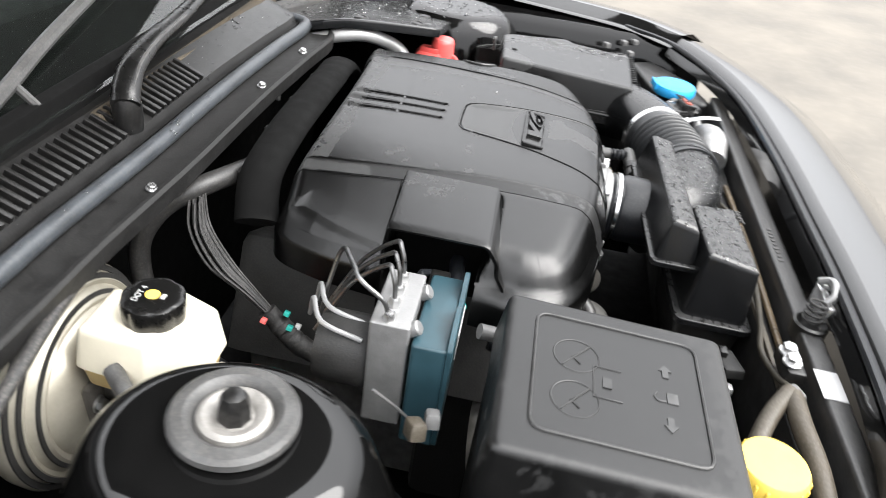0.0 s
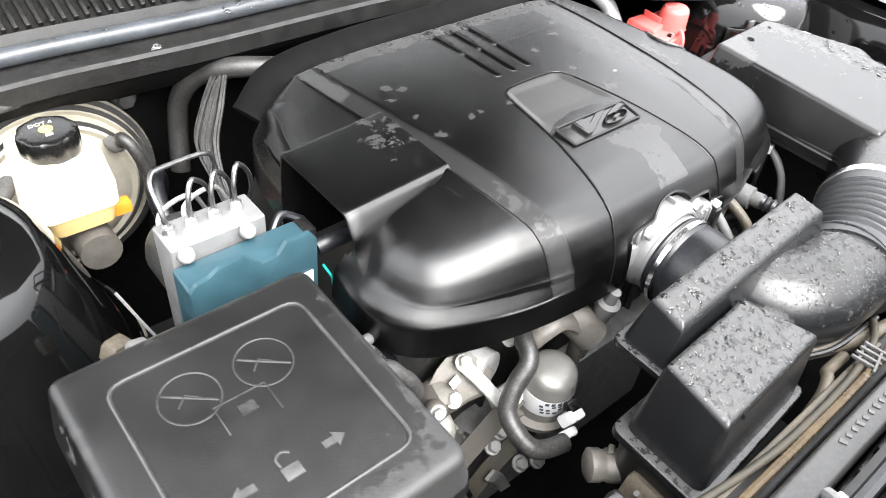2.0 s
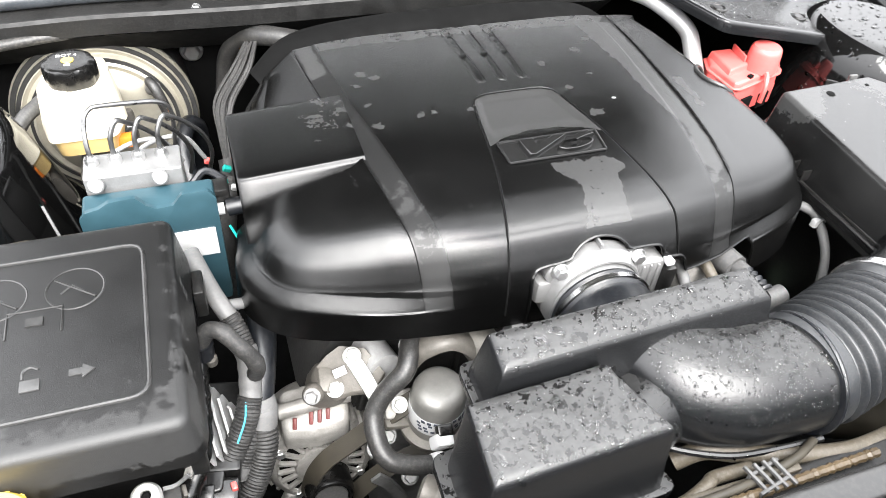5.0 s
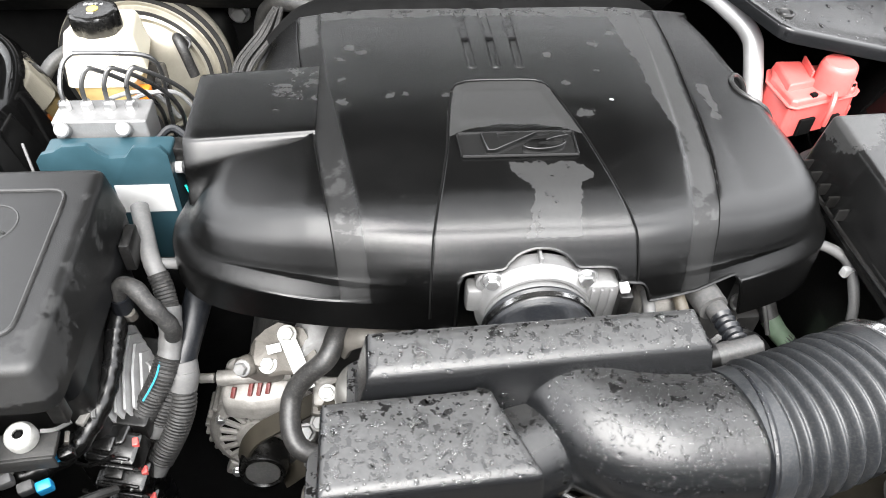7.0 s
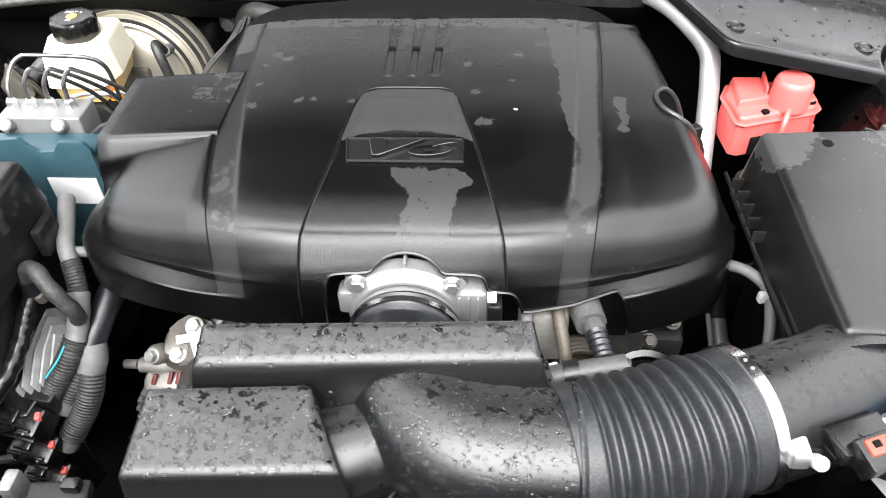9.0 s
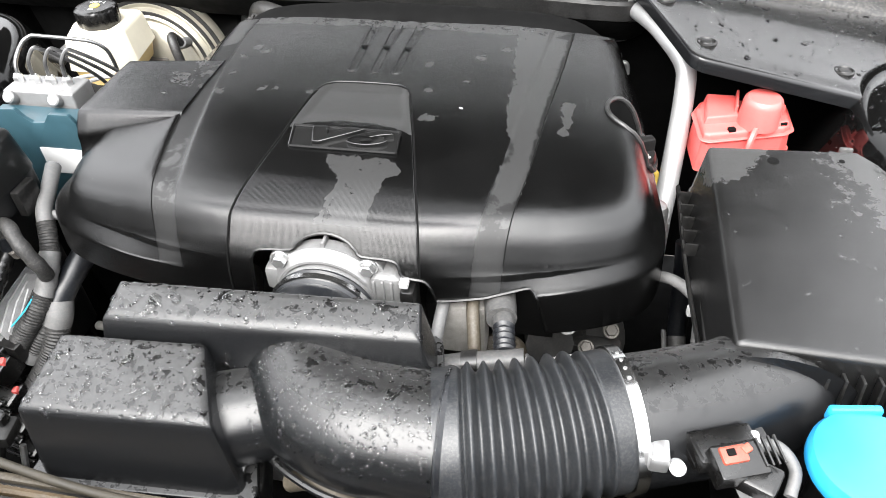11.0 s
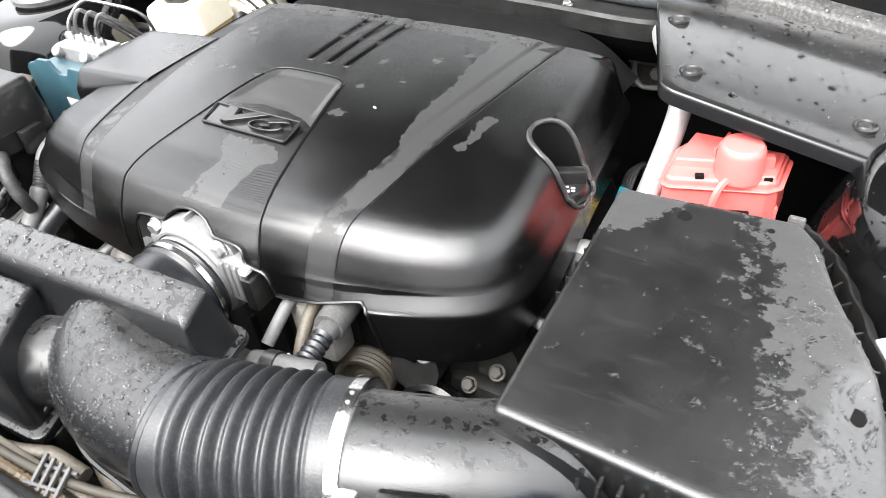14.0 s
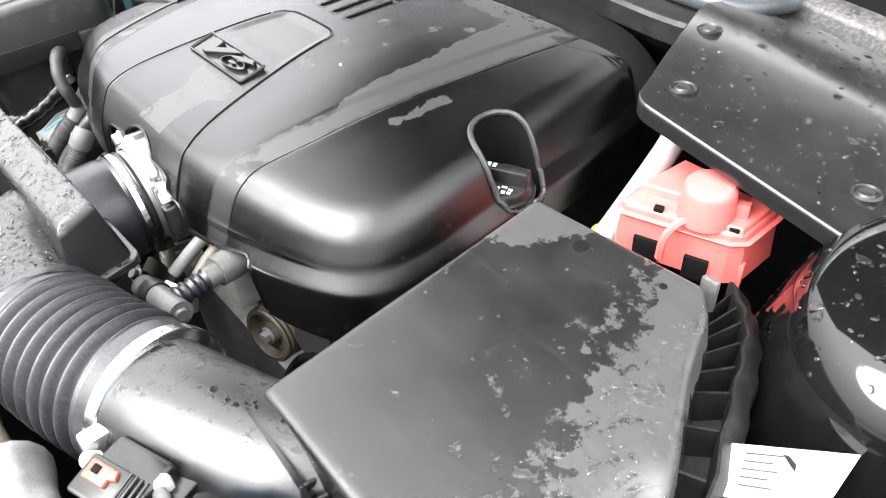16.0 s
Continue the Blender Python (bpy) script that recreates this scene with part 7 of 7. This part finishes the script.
def build_idler():
    p = thing("idler_pulley", (0.160, -0.064, -0.190), "dusty grooved idler pulley below the breather pipe", "pulley")
    ax = (0.25, -1, 0.15)
    part("wheel", lathe([(0.018, -0.004), (0.027, -0.004), (0.0295, -0.001), (0.0295, 0.002), (0.0268, 0.004), (0.0290, 0.007), (0.0268, 0.010), (0.0290, 0.013), (0.0268, 0.015), (0.0290, 0.018), (0.0275, 0.020), (0.024, 0.020), (0.021, 0.012), (0.011, 0.011), (0.010, 0.016), (0.002, 0.016)], (0.160, -0.066, -0.190), ax, 40), M_BEIGE, p)
    part("bolt", bolt((0.164, -0.082, -0.1875), ax, 0.0065), M_DULL, p)
    part("shaft", tube([(0.150, -0.030, -0.195), (0.160, -0.068, -0.190)], 0.012, 14, 1), M_GRIMESHADE, p)


build_idler()


# ---------- front corner on the air box side ----------
def build_washer():
    w = thing("washer_filler", (0.424, -0.238, -0.12), "bright blue washer filler cap on its black neck", "washer cap")
    c = (0.424, -0.240, 0)
    part("neck", lathe([(0.026, -0.2), (0.028, -0.06), (0.033, -0.053)], c), M_BLACK, w)
    cap = part("cap", lathe([(0.038, -0.056), (0.040, -0.052), (0.040, -0.044), (0.0375, -0.039), (0.030, -0.037), (0.001, -0.036)], c, seg=40), M_BLUE, w)
    part("tab", block((0.420, -0.202, -0.042), (0.036, 0.006, 0.012), 0.002, (0, 0, 8)), M_BLUE, cap)
    return w


build_washer()


def build_airflow_lead():
    c = thing("airflow_plug", (0.35, -0.235, -0.08), "black airflow sensor plug with orange lock and grey lead", "connector")
    part("plug", block((0.345, -0.252, -0.055), (0.045, 0.022, 0.014), 0.003, (10, 0, -25)), M_JET, c)
    part("white_stub", block((0.350, -0.228, -0.052), (0.014, 0.012, 0.010), 0.003), M_WHITE, c)
    part("lead", tube([(0.352, -0.232, -0.055), (0.367, -0.232, -0.050), (0.378, -0.245, -0.055), (0.374, -0.262, -0.062)], 0.0042, 10, 6), M_GREYTAPE, c, "grey sleeved lead")
    part("nub", disc((0.302, -0.250, -0.062), 0.0055, 0.010, (0, -0.7, 0.7)), M_WHITE, c)
    return c


build_airflow_lead()


def build_radiator_hose():
    h = thing("radiator_hose", (0.30, -0.29, -0.2), "thick dusty radiator hose with pale printed marks", "hose")
    part("hose", tube([(0.25, -0.20, -0.24), (0.28, -0.265, -0.17), (0.305, -0.295, -0.135), (0.335, -0.325, -0.14), (0.34, -0.34, -0.2)], 0.030, 20, 6), M_BELT, h)
    for k in range(7):
        part("print_bar", block((0.292 + 0.006 * k, -0.297 - 0.001 * (k % 3), -0.1065 - 0.0008 * (k - 3) ** 2), (0.004, 0.006, 0.0016), 0.0003), M_MARK, h)
    return h


build_radiator_hose()


def build_front_corner():
    f = thing("headlamp_rear", (0.52, -0.28, -0.2), "black rear housing of a headlamp with pale plugs", "headlamp")
    part("housing", polybox([(0.47, -0.34), (0.60, -0.30), (0.69, -0.23), (0.66, -0.18), (0.50, -0.22)], -0.26, -0.085, 0.02, 0.01), M_BLACK, f)
    part("dust_cap", lathe([(0.022, -0.02), (0.024, 0.0), (0.020, 0.004), (0.012, 0.002)], (0.452, -0.285, -0.09), (0, 0, 1)), M_BLACK, f)
    for p in ((0.60, -0.155, -0.062), (0.63, -0.17, -0.060), (0.70, -0.16, -0.060), (0.72, -0.185, -0.060), (0.655, -0.12, -0.058)):
        part("plug", block(p, (0.016, 0.012, 0.010), 0.003, (0, 0, 30)), M_GREYTAPE, f)
    return f


build_front_corner()
solo("pale_bracket", tube([(0.352, -0.240, -0.086), (0.357, -0.268, -0.078), (0.361, -0.295, -0.070), (0.366, -0.325, -0.068)], 0.007, 8, 4, flat=0.3), M_PIPEALU, (0.36, -0.28, -0.09), "pale flat metal bracket in the front corner", "bracket")
solo("bracket_leg", tube([(0.359, -0.285, -0.074), (0.352, -0.288, -0.095), (0.345, -0.29, -0.125)], 0.007, 8, 3), M_PIPEALU, (0.35, -0.288, -0.125), "pale metal leg below the front bracket", "bracket")
solo("ram_duct", tube([(0.24, -0.30, -0.10), (0.29, -0.305, -0.085), (0.34, -0.30, -0.10), (0.38, -0.29, -0.14)], 0.026, 16, 5), M_DULL, (0.3, -0.3, -0.14), "dull grey ducting in the front corner", "duct")


def build_label():
    s = thing("data_label", (0.578, 0.045, -0.062), "white information label with unreadable small print", "label")
    a, b_, c_, d = (Vector(p) for p in ((0.549, 0.035, 0), (0.565, 0.003, 0), (0.608, 0.0345, 0), (0.6045, 0.083, 0)))
    def quad(p, q, r, t, z0, z1):
        return ring_loft([[Vector((v.x, v.y, z0)) for v in (p, q, r, t)], [Vector((v.x, v.y, z1)) for v in (p, q, r, t)]])
    sheet = part("sheet", quad(a, b_, c_, d, -0.0632, -0.062), M_WHITE, s)
    for k in range(5):
        u = 0.15 + 0.15 * k
        p, q = a.lerp(b_, u), d.lerp(c_, u)
        e, f = a.lerp(b_, u + 0.035), d.lerp(c_, u + 0.035)
        w = 0.46 - 0.06 * (k % 2)
        part("print_bar", quad(p.lerp(q, 0.16), e.lerp(f, 0.16), e.lerp(f, w), p.lerp(q, w), -0.062, -0.0617), M_BLUEPRINT, sheet)
    part("carrier", tube([(0.578, 0.045, -0.063), (0.582, 0.055, -0.10), (0.585, 0.085, -0.15)], 0.008, 8, 2), M_BLACK, s)
    return s


build_label()


# ---------- front panel ----------
def build_front_lines():
    solo("bonnet_cable", tube([(-0.42, -0.31, -0.11), (-0.345, -0.308, -0.088), (-0.30, -0.298, -0.098), (-0.257, -0.290, -0.100), (-0.20, -0.302, -0.104), (-0.10, -0.314, -0.106), (0.02, -0.314, -0.106), (0.09, -0.305, -0.106), (0.13, -0.29, -0.115)], 0.0038, 10, 6), M_BELT, (-0.1, -0.31, -0.1), "tan rubber hose along the radiator rail", "hose")
    rope = [(-0.36, -0.318, -0.11), (-0.2, -0.321, -0.108), (0.0, -0.322, -0.107), (0.17, -0.318, -0.107)]
    solo("braided_line", tube(rope, 0.0042, 8, 50, rfun=ribs(0.008, 0.18)), M_GOLD, (-0.1, -0.32, -0.11), "brown braided line along the radiator rail", "cable")
    solo("branch_hose", tube([(-0.335, -0.300, -0.086), (-0.37, -0.275, -0.09), (-0.41, -0.255, -0.10), (-0.44, -0.25, -0.12)], 0.0095, 10, 5), M_BEIGE, (-0.38, -0.27, -0.12), "tan branch hose towards the coolant tank", "hose")
    solo("branch_hose", tube([(-0.34, -0.303, -0.088), (-0.385, -0.300, -0.085), (-0.44, -0.305, -0.09), (-0.50, -0.31, -0.11)], 0.011, 10, 5), M_BEIGE, (-0.42, -0.3, -0.12), "thick tan hose end beside the rail", "hose")
    solo("hose_joint", block((-0.338, -0.304, -0.088), (0.022, 0.016, 0.018), 0.005, (0, 0, 25)), M_GREYTAPE, (-0.338, -0.304, -0.095), "pale plastic joint between two hoses", "clip")
    rail = thing("rail_label", (-0.35, -0.343, -0.08), "plain white sticker on the radiator rail", "label")
    part("sheet", block((-0.317, -0.3455, -0.0812), (0.045, 0.026, 0.001), 0.0003), M_WHITE, rail)
    mark = thing("rail_marking", (-0.03, -0.345, -0.0815), "moulded lettering too worn to read on the rail", "marking")
    for k in range(9):
        part("print_bar", block((-0.075 + 0.010 * k, -0.346, -0.0812), (0.004, 0.005 if k % 3 else 0.007, 0.0008), 0.0003, (0, 0, 20)), M_GREYRUB, mark)
    latch = thing("bonnet_latch", (-0.17, -0.36, -0.1), "zinc bonnet latch in the middle of the rail", "latch")
    part("plate", block((-0.180, -0.374, -0.072), (0.055, 0.022, 0.03), 0.003), M_STEEL, latch)
    part("claw", tube([(-0.16, -0.362, -0.05), (-0.17, -0.372, -0.042), (-0.19, -0.372, -0.05), (-0.195, -0.36, -0.062)], 0.005, 8, 5), M_DULL, latch)
    part("spring", tube([(-0.205 + 0.011 * math.cos(a), -0.352 + 0.011 * math.sin(a), -0.078 + 0.0012 * a) for a in (0.5 * k for k in range(48))], 0.0016, 6, 1), M_GRIMESHADE, latch)
    part("cup", lathe([(0.020, -0.02), (0.021, 0.0), (0.018, 0.002), (0.012, -0.004), (0.003, -0.004)], (-0.212, -0.350, -0.078)), M_BLACK, latch)
    part("catch", block((-0.155, -0.372, -0.058), (0.018, 0.012, 0.012), 0.003), M_STEEL, latch)
    for p in ((-0.278, -0.308, -0.078), (-0.296, -0.308, -0.078)):
        solo("rail_bolt", bolt(p, (0, 0.1, 1), 0.008), M_STEEL, (p[0], p[1], p[2]), "bright round bolt on the radiator rail", "fastener", "rail bolts")
    solo("bolt_plate", block((-0.287, -0.312, -0.088), (0.05, 0.022, 0.018), 0.004), M_BLACK, (-0.287, -0.312, -0.095), "black bracket under the rail bolts", "bracket")
    clip = thing("cable_clip", (0.061, -0.313, -0.12), "black cage-like cable clip on the rail", "clip")
    for k in range(4):
        part("bar", block((0.048 + 0.009 * k, -0.313, -0.100), (0.003, 0.026, 0.003), 0.0008, (10, 0, 20)), M_GREYRUB, clip)
    for k in range(2):
        part("bar", block((0.061, -0.305 - 0.016 * k, -0.103), (0.034, 0.003, 0.006), 0.0008, (0, 0, 12)), M_GREYRUB, clip)
    return rail


build_front_lines()


solo("breather_hose", tube([(0.015, -0.262, -0.14), (0.037, -0.266, -0.126), (0.062, -0.277, -0.124), (0.092, -0.288, -0.124), (0.156, -0.304, -0.122), (0.22, -0.30, -0.125)], 0.0085, 12, 6), M_BEIGE, (0.1, -0.29, -0.13), "tan rubber hose below the intake elbow", "hose")
solo("drain_hose", tube([(-0.03, -0.309, -0.125), (-0.004, -0.306, -0.119), (0.018, -0.299, -0.117), (0.029, -0.294, -0.120), (0.065, -0.294, -0.122)], 0.006, 12, 6), M_BEIGE, (0.02, -0.3, -0.12), "short bent tan hose beside the rail clip", "hose")
solo("rail_strip", block((-0.10, -0.3085, -0.113), (0.40, 0.007, 0.006), 0.002), M_BEIGE, (-0.1, -0.3085, -0.116), "dirty tan strip along the radiator rail", "strip")


def build_fan_parts():
    f = thing("cooling_fan", (-0.22, -0.27, -0.3), "black fan shroud pieces below the intake", "fan")
    part("frame", block((-0.20, -0.285, -0.22), (0.46, 0.03, 0.02), 0.004), M_LINER, f)
    part("bracket", block((-0.255, -0.262, -0.13), (0.045, 0.025, 0.012), 0.003, (0, 8, 10)), M_LINER, f)
    part("bracket", block((-0.30, -0.25, -0.15), (0.012, 0.02, 0.05), 0.003), M_DULL, f)
    part("plug", block((-0.245, -0.255, -0.121), (0.014, 0.010, 0.008), 0.002), M_JET, f)
    for k in range(6):
        part("strut", tube([(-0.33 + 0.03 * k, -0.28, -0.215), (-0.30 + 0.02 * k, -0.255, -0.16)], 0.003, 6, 1), M_GREYTAPE if k % 2 else M_LINER, f)
    motor = part("fan_motor", lathe([(0.015, 0.0), (0.0165, 0.002), (0.0165, 0.034), (0.015, 0.036), (0.015, 0.040), (0.0165, 0.042), (0.0165, 0.052), (0.012, 0.055)], (-0.150, -0.232, -0.196), (-1, 0.75, 0.05), 24), M_CAST, f, "pale round motor end")
    part("motor_tab", block((-0.172, -0.208, -0.178), (0.010, 0.006, 0.006), 0.001, (0, 0, 30)), M_CAST, motor)
    part("arm", block((-0.135, -0.245, -0.29), (0.02, 0.03, 0.10), 0.004, (0, 20, 0)), M_DULL, f)
    return f


build_fan_parts()

# ---------- between cowl and engine ----------
def build_cover_seal():
    c = thing("cover_seal", (0, 0.35, -0.06), "black rubber seal behind the engine cover", "seal")
    line = [(-0.25, 0.322, -0.070), (-0.20, 0.334, -0.034), (-0.1, 0.338, -0.022), (0.0, 0.339, -0.020), (0.1, 0.340, -0.022), (0.20, 0.348, -0.036), (0.26, 0.346, -0.075)]
    part("strip", tube(line, 0.026, 14, 6, flat=0.55), M_DARK, c)
    for x, y, z in line[1:-1]:
        part("clip", block((x, y + 0.026, z - 0.004), (0.012, 0.006, 0.014), 0.002), M_BLACK, c)
    return c


build_cover_seal()
solo("firewall_pad", block((0.02, 0.50, -0.03), (0.56, 0.03, 0.13), 0.01, (-12, 0, 0)), M_PAD, (0.02, 0.5, -0.09), "brown felt insulation pad on the firewall", "insulation")


def build_strut_clutter():
    s = thing("tower_harness", (-0.50, 0.09, -0.12), "pale plugs and a wire on the strut tower's flank", "connector")
    part("plug", block((-0.505, 0.075, -0.075), (0.022, 0.016, 0.016), 0.004, (10, 20, 30)), M_BEIGE, s)
    part("plug", block((-0.492, 0.062, -0.072), (0.018, 0.014, 0.014), 0.004, (0, 20, 10)), M_GREYTAPE, s)
    part("lead", tube([(-0.485, 0.12, -0.06), (-0.475, 0.10, -0.085), (-0.465, 0.085, -0.11)], 0.0015, 6, 4), M_GREYTAPE, s)
    return s


build_strut_clutter()


solo("dirt_fleck", block((0.101, 0.0786, 0.0080), (0.0040, 0.0018, 0.0008), 0.0003, (0, 0, -20)), M_WHITE, (0.101, 0.0786, 0.0077), "tiny white fleck of dirt on the engine cover", "debris")


# ---------- beads of rain ----------
def build_drops(name, zones, count, seed, label):
    """Small flattened beads of water lying on whatever is under each place of a zone."""
    rnd = random.Random(seed)
    bpy.context.view_layer.update()
    deps = bpy.context.evaluated_depsgraph_get()
    verts, faces = [], []
    up = (BAY.to_3x3() @ Vector((0, 0, 1))).normalized()
    while count > 0:
        count -= 1
        x0, x1, y0, y1, allowed = zones[rnd.randrange(len(zones))]
        o = BAY @ Vector((rnd.uniform(x0, x1), rnd.uniform(y0, y1), 0.25))
        hit, place, normal, _, ob, _ = scene.ray_cast(deps, o, -up)
        if not hit or normal.dot(up) < 0.25 or not any(ob.name.startswith(a) for a in allowed):
            continue
        smooth_duct = ob.name.startswith(("elbow", "neck"))
        r = 0.0006 + (0.0011 if smooth_duct else 0.0014) * rnd.random() ** 3
        flat = 1.0
        if rnd.random() < (0.0 if smooth_duct else 0.05):
            r, flat = rnd.uniform(0.0022, 0.0042), 0.5
        sx, ang = rnd.uniform(0.8, 1.9), rnd.uniform(0, math.pi)
        q = Vector((0, 0, 1)).rotation_difference(normal)
        base = len(verts)
        rows = ((1.0, 0.0), (0.86, 0.34), (0.5, 0.55))
        for f, h in rows:
            for k in range(8):
                a = 2 * math.pi * k / 8
                p = Vector((math.cos(a) * f * r * sx, math.sin(a) * f * r * (1 + 0.25 * math.sin(3 * a + ang * 5) * (flat < 1)), h * r * flat))
                p.rotate(Euler((0, 0, ang)))
                verts.append(place + q @ p)
        verts.append(place + q @ Vector((0, 0, 0.6 * r * flat)))
        for i in range(2):
            for k in range(8):
                faces.append((base + i * 8 + k, base + i * 8 + (k + 1) % 8, base + (i + 1) * 8 + (k + 1) % 8, base + (i + 1) * 8 + k))
        for k in range(8):
            faces.append((base + 16 + k, base + 16 + (k + 1) % 8, base + 24))
    me = bpy.data.meshes.new(name)
    me.from_pydata(verts, [], faces)
    for p in me.polygons:
        p.use_smooth = True
    me.materials.append(M_WATER)
    tagged(new(name, me), label, "water drops", kind="stuff")


build_drops("rain_drops", [(-0.19, 0.0, -0.30, -0.2, ("front_chamber",)), (-0.15, 0.13, -0.23, -0.15, ("rear_chamber",)), (-0.01, 0.14, -0.30, -0.19, ("elbow", "neck")), (-0.01, 0.14, -0.30, -0.19, ("elbow", "neck")), (0.32, 0.7, 0.22, 0.52, ("sheet",)), (0.45, 0.7, 0.1, 0.35, ("tower_shell",)), (-0.5, 0.4, 0.36, 0.62, ("cowl_top", "weather_seal", "cowl_lip", "cowl_end", "arm")), (0.24, 0.74, 0.50, 0.62, ("cowl_end",)), (0.49, 0.56, -0.14, 0.09, ("lid",))], 7300, 7, "beads of rain on the plastic ducts and trim")
